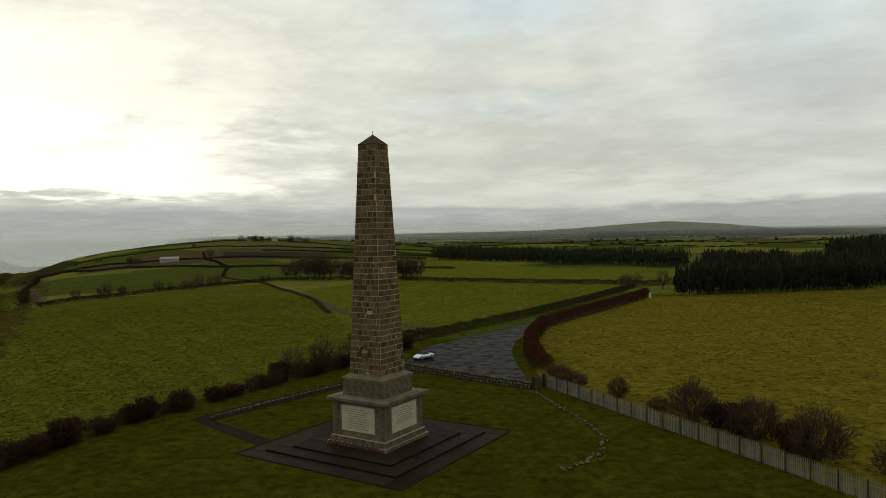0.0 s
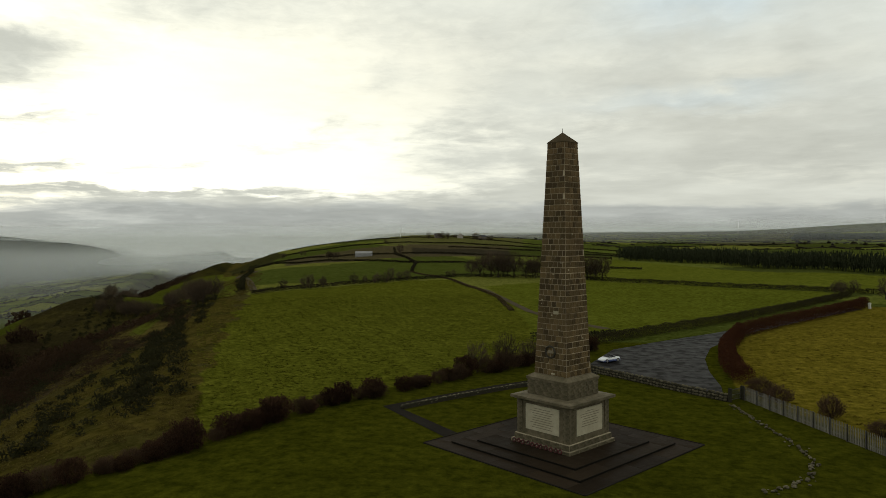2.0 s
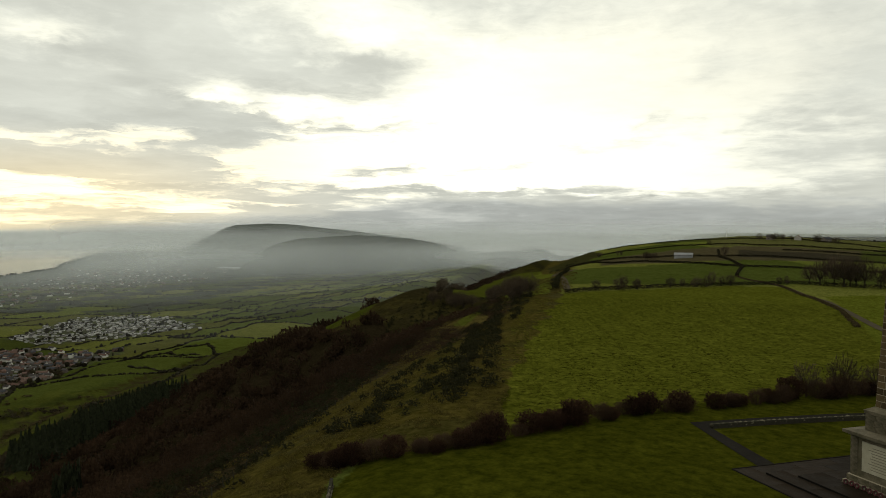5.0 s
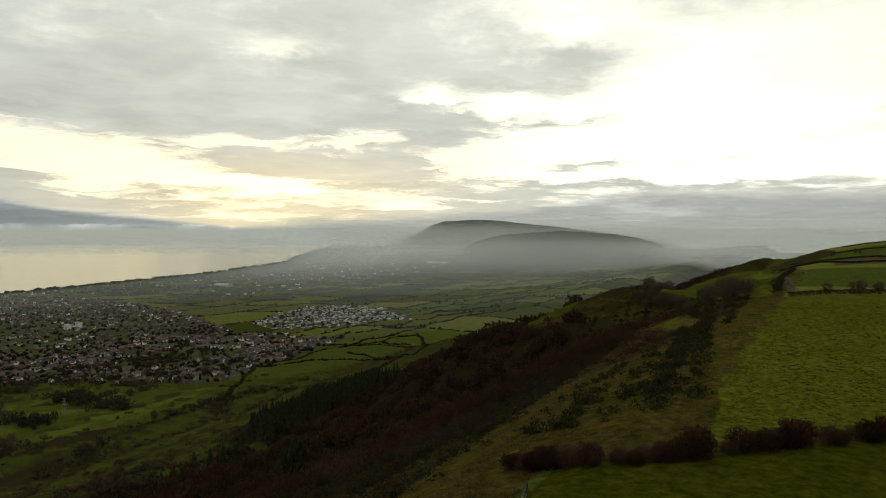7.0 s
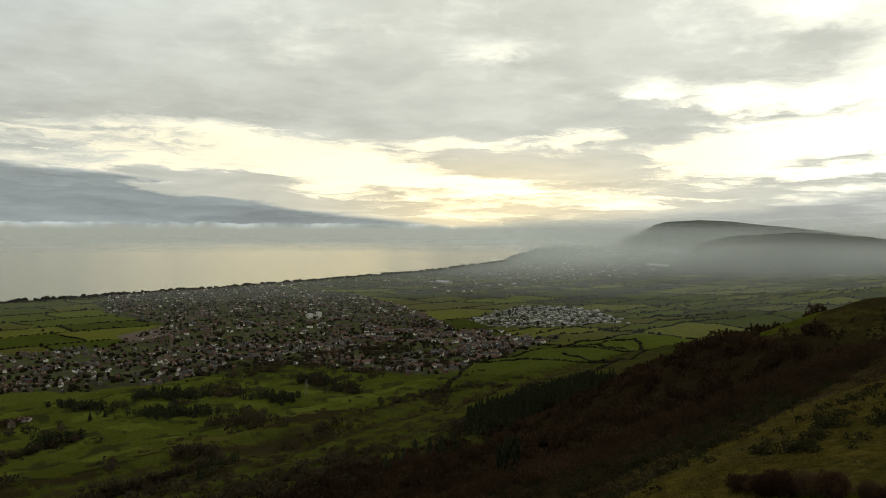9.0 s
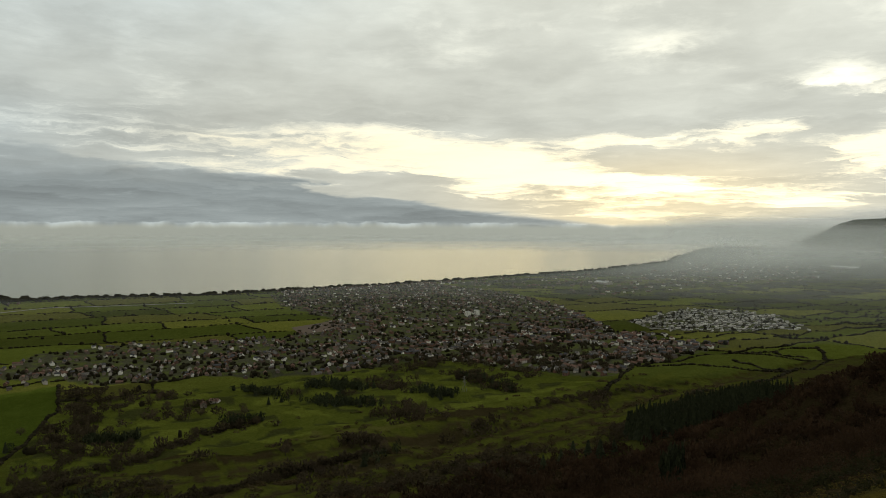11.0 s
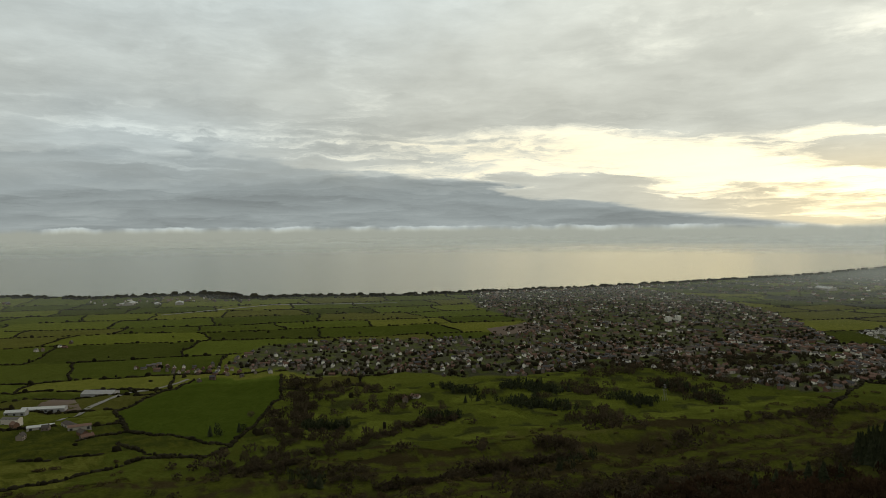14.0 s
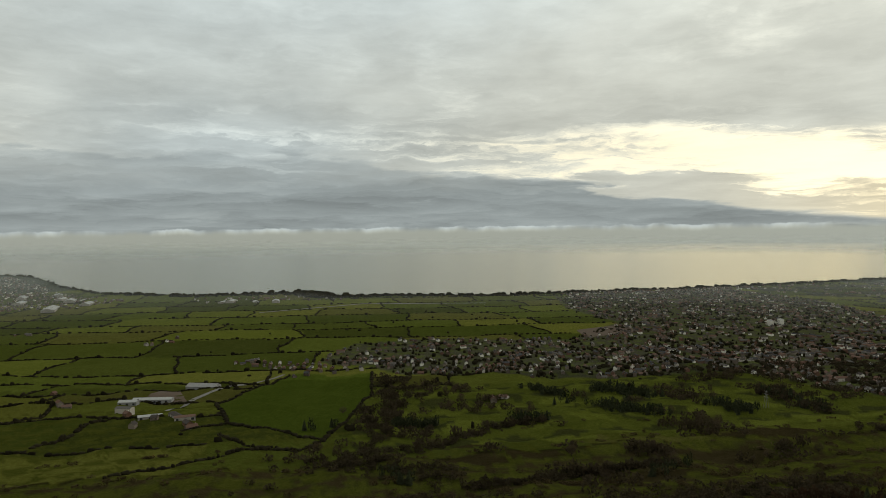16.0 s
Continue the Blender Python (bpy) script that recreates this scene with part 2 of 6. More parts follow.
sun = new("sun", bpy.data.lights.new("sun", "SUN"))
sun.data.energy, sun.data.angle, sun.data.color = 0.7, radians(14), (1.0, 0.93, 0.80)
sun.matrix_world = look((0, 0, 0), (math.sin(radians(46)) * .97, -math.cos(radians(46)) * .97, -.24))


# ---- materials ----
def material(name, colour, rough=0.9, grain=(), bump=0.0, bump_size=1.0, metal=0.0, spread=0.0, island=0.0, attribute="", sheen=0.5, thin=0.0):
    """A surface. grain: rows of (size in metres, strength, tint) laid over the colour; spread, island: how far single pieces differ; thin: how much light passes through leaves and twigs."""
    m = bpy.data.materials.new(name)
    m.use_nodes = True
    t = m.node_tree
    shader = t.nodes["Principled BSDF"]
    shader.inputs["Roughness"].default_value, shader.inputs["Metallic"].default_value = rough, metal
    shader.inputs["Specular IOR Level"].default_value = sheen
    where = t.nodes.new("ShaderNodeTexCoord").outputs["Object"]

    def mixed(kind, fac, a, b):
        n = t.nodes.new("ShaderNodeMix")
        n.data_type, n.blend_type = "RGBA", kind
        for i, v in ((0, fac), (6, a), (7, b)):
            if isinstance(v, (int, float)):
                n.inputs[i].default_value = v
            elif isinstance(v, tuple):
                n.inputs[i].default_value = (*v, 1)
            else:
                t.links.new(v, n.inputs[i])
        return n.outputs[2]

    def noise_at(size, detail=4.0):
        n = t.nodes.new("ShaderNodeTexNoise")
        n.inputs["Scale"].default_value, n.inputs["Detail"].default_value, n.inputs["Roughness"].default_value = 1 / size, detail, .62
        t.links.new(where, n.inputs["Vector"])
        return n.outputs["Fac"]

    def ramp(v, a, b):
        n = t.nodes.new("ShaderNodeMapRange")
        n.inputs[1].default_value, n.inputs[2].default_value = a, b
        t.links.new(v, n.inputs[0])
        return n.outputs[0]

    if attribute:
        n = t.nodes.new("ShaderNodeAttribute")
        n.attribute_name = attribute
        out = n.outputs["Color"]
    else:
        out = mixed("MIX", 0.0, colour, colour)
    for size, strength, tint in grain:
        f = t.nodes.new("ShaderNodeMath")
        f.operation = "MULTIPLY"
        f.inputs[1].default_value = strength
        t.links.new(ramp(noise_at(size), .35, .68), f.inputs[0])
        out = mixed("MULTIPLY", f.outputs[0], out, tint)
    for amount, source in ((spread, "object"), (island, "island")):
        if amount:
            if source == "object":
                v = t.nodes.new("ShaderNodeObjectInfo").outputs["Random"]
            else:
                v = t.nodes.new("ShaderNodeNewGeometry").outputs["Random Per Island"]
            n = t.nodes.new("ShaderNodeMapRange")
            n.inputs[3].default_value, n.inputs[4].default_value = 1 - amount, 1 + amount
            t.links.new(v, n.inputs[0])
            out = mixed("MULTIPLY", 1.0, out, n.outputs[0])
    t.links.new(out, shader.inputs["Base Color"])
    if bump:
        b = t.nodes.new("ShaderNodeBump")
        b.inputs["Strength"].default_value, b.inputs["Distance"].default_value = bump, bump_size * .5
        t.links.new(noise_at(bump_size, 6.0), b.inputs["Height"])
        t.links.new(b.outputs[0], shader.inputs["Normal"])
    if thin:
        through_leaf, both = t.nodes.new("ShaderNodeBsdfTranslucent"), t.nodes.new("ShaderNodeMixShader")
        t.links.new(out, through_leaf.inputs["Color"])
        both.inputs[0].default_value = thin
        t.links.new(shader.outputs[0], both.inputs[1])
        t.links.new(through_leaf.outputs[0], both.inputs[2])
        t.links.new(both.outputs[0], t.nodes["Material Output"].inputs["Surface"])
    return m


GROUND = material("grass_and_soil", (0, 0, 0), .95, ((90, .45, (.7, .72, .6)), (17, .55, (.7, .72, .6)), (4.2, .6, (.55, .57, .45)), (1.3, .9, (.36, .40, .30)), (.4, .55, (.52, .54, .44))),
                  1.0, .7, attribute="cover", sheen=0.0)


# ---- ground ----
def inside(poly, x, y):
    """Which of the places lie in the polygon."""
    hit = np.zeros(np.shape(x), bool)
    for (x0, y0), (x1, y1) in zip(poly, poly[1:] + poly[:1]):
        cross = (y0 > y) != (y1 > y)
        hit ^= cross & (x < (x1 - x0) * (y - y0) / ((y1 - y0) or 1e-9) + x0)
    return hit


def coast(az):
    """True distance of the shore along a heading."""
    return table(((40, 60000), (65.1, 60000), (65.3, 14400), (66.4, 12000), (67.5, 10200), (68.25, 9000), (68.5, 8350), (70, 7750), (73.7, 6600), (77.2, 6080), (80, 5750), (84.6, 5250), (90.7, 4780), (97, 4520),
                  (103.6, 4270), (108, 4280), (113, 4370), (117.5, 4330), (121, 4700), (126, 4740), (129, 4770), (135, 5270), (137.5, 6050), (139, 7400), (141, 8200), (146, 9500), (152, 7000), (200, 5000)), az)


HEDGE_LINE = ((-64, 54.5), (-59, 54.8), (-52.8, 57.3), (-48, 64.2), (-44, 75), (-39.5, 86), (-34.7, 94.5), (-28.6, 103.5), (-23, 113), (-16, 123))
LAWN = [(-45, 38), (-56.5, 49)] + [(x, y + .5) for x, y in HEDGE_LINE[1:]] + [(60, 133), (60, -60), (-30, -60)]
BIG_FIELD = [(-51, 71), (-43, 80), (-38, 90), (-25, 124), (-17, 136), (-24, 175), (-34, 215), (-48, 266), (-81, 330), (-105, 323), (-141, 246), (-144, 226), (-125, 190), (-106, 155), (-85, 122), (-72, 103), (-62, 91.5), (-56, 82)]
RIGHT_FIELD = [(15, 108), (17, 146), (34, 186), (67, 236), (83, 236), (152, 244), (330, 250), (300, 20), (37, 50), (25, 85)]
TOWN = [(1780, -39), (2100, 60), (2168, 264), (2033, 710), (2444, 1027), (3100, 1050), (3772, 1222), (3950, 1800), (3980, 2350), (3530, 2365), (2900, 2250), (2312, 2024), (1850, 1760), (1550, 1560), (1200, 1400),
        (1014, 1405), (950, 1150), (930, 995), (850, 860), (956, 837), (1165, 844), (1364, 772), (1339, 526), (1524, 160)]
ESTATE = [(1670, 1757), (1800, 2050), (1875, 2316), (1650, 2340), (1500, 2293), (1069, 1809), (1259, 1689), (1354, 1594)]
SHELF = [(52, 378), (105, 384), (132, 428), (170, 420), (182, 466), (150, 530), (60, 540)]
SHELF_FIELD = [(149, 457), (172, 470), (195, 477), (215, 520), (165, 520), (150, 488)]
UPPER_FIELD = [(94, 480), (118, 900), (60, 900), (26, 505), (15, 290), (20, 274), (31, 300), (51, 419), (70, 466)]
GORSE_HILL = [(47, 890), (40, 760), (24, 640), (8, 640), (-8, 760), (-14, 880), (-6, 1000), (60, 1000)]
BRACKEN_BANK = [(60, 272), (48, 266), (41, 256), (33, 238), (31, 216), (38, 222), (46, 244)]
WOOD_EDGE = ((-150, 44), (79, 47), (111, 52), (140, 54), (168, 56), (177, 50), (182, 38), (196, 31), (232, 27), (262, 26), (300, 34), (420, 54), (470, 72), (560, 105), (1600, 130))
FARM_FIELD = [(855, -14), (1040, -152), (1244, -200), (1565, -96), (1552, 82), (1233, 64)]
rng = np.random.default_rng(5)
FIELD_ROWS = np.concatenate([np.cumsum(rng.uniform(110, 230, 5)) + 640, [1640, 1944, 2270, 2560, 2781, 3080, 3381, 3700, 4050], np.cumsum(rng.uniform(200, 400, 46)) + 4300])
FIELD_SHIFT, FIELD_SIZE = rng.uniform(0, 200, 61), rng.uniform(220, 440, 61)
TINTS = np.array([1.1, 1.04, 1.0]) * np.array([(.078, .096, .021), (.056, .070, .016), (.102, .118, .026), (.066, .080, .019), (.118, .126, .031), (.050, .060, .016), (.090, .092, .028)])


def field_bend(l, a):
    """How far the hedge lines wander from straight."""
    return 42 * waves(l, a, 900, 1), 42 * waves(a, l, 800, 3)


def field_cell(l, a, skew=.12):
    bl, ba = field_bend(l, a)
    l, a = l - bl, a - ba
    l = l + skew * a
    row = np.searchsorted(FIELD_ROWS, l)
    col = np.floor((a + FIELD_SHIFT[row]) / FIELD_SIZE[row]).astype(int)
    return row, col


def land_cover(x, y):
    """Base colour of the ground: grass, pasture, heath, wood floor, town; the lowland's is lightened for haze."""
    r, az = np.hypot(x, y), np.degrees(np.arctan2(-x, y))
    l, a = x * ACROSS[0] + y * ACROSS[1], x * ALONG[0] + y * ALONG[1]
    rough = waves(x, y, 60, 1) * .6 + waves(x, y, 23, 4) * .4
    row, col = field_cell(l, a)
    out = TINTS[(row * 5 + col * 3 + (row * col) % 4) % 7].copy()

    def lay(mask, colour):
        out[mask] = colour

    # the plateau's far fields
    plateau = l < 25
    row2, col2 = np.floor((a + .2 * l) / 165).astype(int), np.floor((l - .15 * a) / 210).astype(int)
    out[plateau] = TINTS[(row2 * 3 + col2 * 5) % 6][plateau]
    lay(plateau & (r > 520) & (az > 9) & (az < 27) & ((row2 % 3) == 0), (.075, .06, .036))
    lay(plateau & (r > 560) & (r < 640) & (az > 9) & (az < 17), (.04, .033, .024))
    lay(plateau & (r > 700) & (az > 8) & (az < 19), (.10, .095, .035))
    lay(plateau & (r > 1250) & (az < 10) & ((row2 + col2) % 3 == 0), (.075, .07, .035))
    lay(plateau & (r > 2600) & (az < 10), (.08, .08, .05))
    lay(plateau & (r < 150), (.045, .046, .0046))
    lay(inside([(-33, 205), (-48, 266), (-60, 300), (-19, 342), (9, 324), (76, 288), (75, 272), (23, 190), (-5, 153), (-20, 152)], x, y), (.088, .096, .013))
    lay(inside([(-19, 346), (9, 327), (90, 287), (139, 388), (71, 415), (-6, 570), (-60, 455)], x, y), (.100, .108, .015))
    lay(inside(BIG_FIELD, x, y), (.084, .086, .011))
    lay(inside(RIGHT_FIELD, x, y), (.128, .100, .014))
    # the slope: heath, then wood, then rough grazing
    slope = (l > 12 + rough * 4) & (l < 700) & ~inside(LAWN, x, y)
    lay(slope, (.052, .046, .012))
    lay(slope & (l < 62), (.064, .050, .013))
    lay(slope & (rough > .12) & (l > 62), (.030, .027, .012))
    lay(slope & (rough > .25) & (l < 62), (.050, .042, .012))
    lay(slope & (rough < -.3), (.056, .046, .017))
    wood = (l > table(WOOD_EDGE, a) + 1.5 * waves(x, y, 17, 3)) & (l < 395 + 45 * waves(x, y, 200, 2) + 110 * smooth(500, 900, a)) & (a > -150)
    lay(wood, (.036, .026, .015))
    lay(inside(SHELF, l, a), (.062, .050, .018))
    lay(inside(SHELF, l, a) & (rough > .1), (.042, .034, .015))
    lay(inside(SHELF_FIELD, l, a), (.080, .088, .014))
    lay(inside(UPPER_FIELD, l, a), (.088, .096, .014))
    lay(inside(BRACKEN_BANK, l, a), (.086, .066, .022))
    lay(inside(GORSE_HILL, l, a), (.036, .033, .013))
    lay((l > 385 + 40 * waves(x, y, 180, 2)) & (l < 690), (.062, .063, .019))
    lay((l > 380) & (l < 690) & (rough > .2), (.054, .042, .022))
    lay((l > 380) & (l < 1240) & (rough < -.05) & (a < 900), (.078, .084, .018))
    for bl, ba, wl, wa in ((673, 196, 14, 30), (664, 144, 12, 22), (686, 118, 16, 26), (714, 475, 22, 60), (639, 375, 25, 50), (760, 140, 12, 40), (820, 90, 14, 24), (560, 250, 18, 60)):
        lay(((l - bl + 8 * waves(x, y, 50, 3)) / wl) ** 2 + ((a - ba) / wa) ** 2 < 1, (.046, .036, .019))   # bracken
    lay(inside([(-149, 192), (-166, 256), (-163, 270), (-190, 322), (-206, 345), (-214, 338), (-198, 284), (-176, 232), (-160, 198)], x, y), (.070, .076, .013))
    golf = (l > 760) & (l < 1330) & (a > 20) & (a < 780)
    lay(golf, (.092, .104, .021))
    lay(golf & (waves(x, y, 110, 6) > .25), (.052, .055, .02))
    lay(golf & (waves(x, y, 150, 2) < -.3), (.128, .142, .028))
    lay(inside(FARM_FIELD, l, a), (.066, .088, .015))
    town = inside(TOWN, l, a) | inside(ESTATE, l, a)
    lay(town, (.070, .068, .050))
    lay(town & (waves(x, y, 70, 7) > .2), (.085, .095, .035))
    lay((l > 1600) & (a > 2500) & (waves(x, y, 500, 7) > .05), (.05, .05, .042))
    lay(inside([(500, 1260), (380, 1330), (330, 1250), (430, 1110)], l, a), (.07, .1, .02))
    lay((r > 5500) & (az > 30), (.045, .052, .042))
    # far lowland bands are painted lighter, in place of some of the haze
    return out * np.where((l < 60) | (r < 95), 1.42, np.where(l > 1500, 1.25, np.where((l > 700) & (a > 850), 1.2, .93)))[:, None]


def polar_sheet(name, azs, rings, level, mat, colours=None):
    """A sheet of ground round the foot of the eye, finer near by."""
    A, R = np.meshgrid(np.radians(azs), rings)
    X, Y = -np.sin(A) * R, np.cos(A) * R
    Z = level(X, Y)
    built = np.stack(drawn(X, Y, Z)[:3], -1).reshape(-1, 3)
    n, m = len(rings), len(azs)
    i = np.arange((n - 1) * (m - 1))
    q = (i // (m - 1)) * m + i % (m - 1)
    faces = np.stack([q, q + m, q + m + 1, q + 1], -1)
    me = bpy.data.meshes.new(name)
    me.vertices.add(len(built))
    me.vertices.foreach_set("co", built.astype(np.float32).ravel())
    me.loops.add(faces.size)
    me.loops.foreach_set("vertex_index", faces.astype(np.int32).ravel())
    me.polygons.add(len(faces))
    me.polygons.foreach_set("loop_start", np.arange(0, faces.size, 4, dtype=np.int32))
    me.polygons.foreach_set("use_smooth", np.ones(len(faces), bool))
    me.update(calc_edges=True)
    if colours is not None:
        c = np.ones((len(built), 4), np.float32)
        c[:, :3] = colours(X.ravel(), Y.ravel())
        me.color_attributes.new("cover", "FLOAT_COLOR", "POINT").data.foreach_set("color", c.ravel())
    me.materials.append(mat)
    return new(name, me)


AZS = np.concatenate([np.arange(-180, -50, 4.0), np.arange(-50, 152, .22), np.arange(152, 181, 4.0), [180.0]])
RINGS = np.concatenate([[0.0, 8, 16, 24, 30], np.geomspace(34, 9500, 400), np.geomspace(9650, 15600, 42), np.geomspace(16500, 70000, 10)])


def land_level(x, y):
    r, az = np.hypot(x, y), np.degrees(np.arctan2(-x, y))
    wet = smooth(-60, 60, r - coast(az)) * (az > 55)
    far = np.maximum(r - np.where(az < 60, 10800, 15000), 0) * .07 * smooth(20, 26, az)      # lost in the haze
    return (height(x, y) - far) * (1 - wet) + (EYE_H - 421 * np.maximum(r / np.minimum(coast(az), 14500), 1) - 6) * wet


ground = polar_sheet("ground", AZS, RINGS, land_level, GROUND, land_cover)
tagged(ground, "green winter hillside falling to fields and a town by the water", "ground", kind="structure")

WATER = bpy.data.materials.new("still_grey_sea")
WATER.use_nodes = True
ws = WATER.node_tree.nodes["Principled BSDF"]
ws.inputs["Base Color"].default_value, ws.inputs["Roughness"].default_value = (.165, .155, .07, 1), .12
ws.inputs["IOR"].default_value = 1.45
sea = polar_sheet("sea", np.arange(50, 200, .5), np.geomspace(3600, 15800, 110), lambda x, y: SEA + 0 * x, WATER)
for v in sea.data.vertices:                            # laid out as one even sheet behind the shore
    d = math.hypot(v.co.x, v.co.y)
    k = 520 / (.0793 + (EYE_H - v.co.z) / d) / d
    v.co = (v.co.x * k, v.co.y * k, EYE_H + (v.co.z - EYE_H) * k)
# the water mirrors the sky low over the far shore, as level water does
tip = []
for v in sea.data.vertices:
    d = math.hypot(v.co.x, v.co.y)
    lean = radians((4.7 - math.degrees(math.atan((EYE_H - v.co.z) / d))) / 2)
    tip.append((-v.co.x / d * math.sin(lean), -v.co.y / d * math.sin(lean), math.cos(lean)))
sea.data.normals_split_custom_set_from_vertices(tip)
tagged(sea, "calm grey sea lough with a pale golden sheen", "water", kind="structure")

# ---- mist in the valley ----
def true_distance(c):
    e = max(c - 1200, 0)
    return min(c, 1200) + e / (1 - e / 3600)


VEIL = bpy.data.materials.new("pale_mist")
VEIL.use_nodes = True
vt = VEIL.node_tree
vt.nodes.clear()
v_dens = vt.nodes.new("ShaderNodeAttribute")
v_dens.attribute_name = "veil"
v_clear, v_white, v_glow, v_half, v_both, v_end = (vt.nodes.new(k) for k in ("ShaderNodeBsdfTransparent", "ShaderNodeBsdfDiffuse", "ShaderNodeBsdfTranslucent", "ShaderNodeMixShader", "ShaderNodeMixShader", "ShaderNodeOutputMaterial"))
v_white.inputs[0].default_value = v_glow.inputs[0].default_value = (.74, .79, .80, 1)
vt.links.new(v_white.outputs[0], v_half.inputs[1])
vt.links.new(v_glow.outputs[0], v_half.inputs[2])
vt.links.new(v_dens.outputs["Fac"], v_both.inputs[0])
vt.links.new(v_clear.outputs[0], v_both.inputs[1])
vt.links.new(v_half.outputs[0], v_both.inputs[2])
vt.links.new(v_both.outputs[0], v_end.inputs[0])


def mist(distance, thick, low, high, az0=-60.0, az1=170.0, foot=True, seaward=None):
    """A veil of thin mist standing in the valley, fading out at its foot, its top and its ends."""
    base = EYE_H - (335 if distance < 2500 else 411) * distance / true_distance(distance)
    n = int((az1 - az0) / 1.6)
    A = np.radians(np.linspace(az0, az1, n))
    Z = np.linspace(base - 5 if foot else EYE_H - 35, EYE_H + high, 60)
    z, az = np.meshgrid(Z, A, indexing="ij")
    top = high if seaward is None else high + (seaward - high) * smooth(radians(30), radians(46), az)
    dens = thick * (1 - smooth(EYE_H + low, EYE_H + top, z))
    dens = dens * (smooth(base, base + 150, z) if foot else smooth(EYE_H - 32, EYE_H + 12, z))
    dens = dens * (1 + .22 * waves(az * distance, z * 5, 900, distance))
    e = (A[-1] - A[0]) * .22
    if az1 - az0 < 200:
        dens = dens * smooth(A[0], A[0] + e, az) * (1 - smooth(A[-1] - e, A[-1], az))
    if foot:
        shore = -np.degrees(np.arctan(411.6 / np.minimum(coast(np.degrees(az)), 12000)))
        open_water = smooth(radians(60), radians(66), az) * smooth(-.25, .15, np.degrees(np.arctan((z - EYE_H) / distance)) - shore)
        el = np.degrees(np.arctan((z - EYE_H) / distance))
        dens = dens * (1 - .85 * open_water * (1 - smooth(-2.3, -1.7, el)))           # clearer over the open water
        dens = dens * (1 - smooth(radians(66), radians(73), az) * smooth(-1.55, -.7, el))
    v = np.stack([-np.sin(az) * distance, np.cos(az) * distance, z], -1).reshape(-1, 3)
    k = (np.arange(len(Z))[:, None] * n + np.arange(n - 1)[None])[:-1].ravel()
    k = k[((dens[1:, 1:] + dens[:-1, :-1] + dens[1:, :-1] + dens[:-1, 1:]) > .004).ravel()]
    me = bpy.data.meshes.new("mist_bank")
    me.from_pydata(v.tolist(), [], np.stack([k, k + 1, k + n + 1, k + n], -1).tolist())
    me.attributes.new("veil", "FLOAT", "POINT").data.foreach_set("value", np.clip(dens, 0, 1).astype(np.float32).ravel())
    me.materials.append(VEIL)
    ob = new("mist_bank", me)
    ob.visible_shadow = False
    return tagged(ob, "thin pale mist hanging over the lowland", "mist", kind="structure")


for row in ((2050, .09, -60, 20, 24.0), (2600, .16, -60, 20, 24.0), (3000, .24, -80, 40), (3400, .40, -40, 70), (4200, .75, -20, 90)):
    mist(*row)
mist(1600, .045, -60, 20, 12.0, 72.0)
mist(3100, .32, -120, 40, 9.0, 82.0, True, -48)       # low cloud before the far hills
mist(3060, .19, -105, -42, 18.0, 84.0)                   # a denser layer at the hills' feet
mist(1350, .40, -4, 30, -60.0, 27.0, False)            # haze over the upland farms

# ---- shapes ----
def mesh_of(name, bm, mat, smooth_faces=False):
    me = bpy.data.meshes.new(name)
    bm.to_mesh(me)
    bm.free()
    for m in (mat if isinstance(mat, (list, tuple)) else (mat,)):
        me.materials.append(m)
    if smooth_faces:
        me.polygons.foreach_set("use_smooth", np.ones(len(me.polygons), bool))
    return me


def part(name, bm, mat, parent, label="", smooth_faces=False):
    ob = new(name, mesh_of(name, bm, mat, smooth_faces))
    ob.parent = parent
    return tagged(ob, label)


def piece(name, me, parent, m):
    """One of many alike pieces, on a shared mesh."""
    ob = new(name, me)
    ob.parent = parent
    ob.matrix_local = m
    return ob


def thing(name, m, label, category, group="", kind=""):
    ob = new(name)
    ob.empty_display_size = .2
    ob.matrix_world = m
    return tagged(ob, label, category, group, kind)


def box(bm, x0, x1, y0, y1, z0, z1, bevel=0.0):
    made = bmesh.ops.create_cube(bm, size=1)["verts"]
    bmesh.ops.transform(bm, matrix=Matrix.Translation(((x0 + x1) / 2, (y0 + y1) / 2, (z0 + z1) / 2)) @ Matrix.Diagonal((x1 - x0, y1 - y0, z1 - z0, 1)), verts=made)
    if bevel:
        edges = list({e for v in made for e in v.link_edges})
        bmesh.ops.bevel(bm, geom=edges, offset=bevel, segments=1, affect="EDGES")
    return bm


def slab(*sizes, bevel=0.02):
    return box(bmesh.new(), *sizes, bevel)


def frustum(bm, z0, w0, z1, w1):
    """A four-sided tapered block; a width of 0 makes a point."""
    low = [bm.verts.new((sx * w0 / 2, sy * w0 / 2, z0)) for sx, sy in ((-1, -1), (1, -1), (1, 1), (-1, 1))]
    if w1 > 0:
        high = [bm.verts.new((sx * w1 / 2, sy * w1 / 2, z1)) for sx, sy in ((-1, -1), (1, -1), (1, 1), (-1, 1))]
        bm.faces.new(high)
    else:
        tip = bm.verts.new((0, 0, z1))
        high = [tip] * 4
    bm.faces.new(low[::-1])
    for i in range(4):
        j = (i + 1) % 4
        bm.faces.new((low[i], low[j], high[j], high[i]) if w1 > 0 else (low[i], low[j], tip))
    return bm


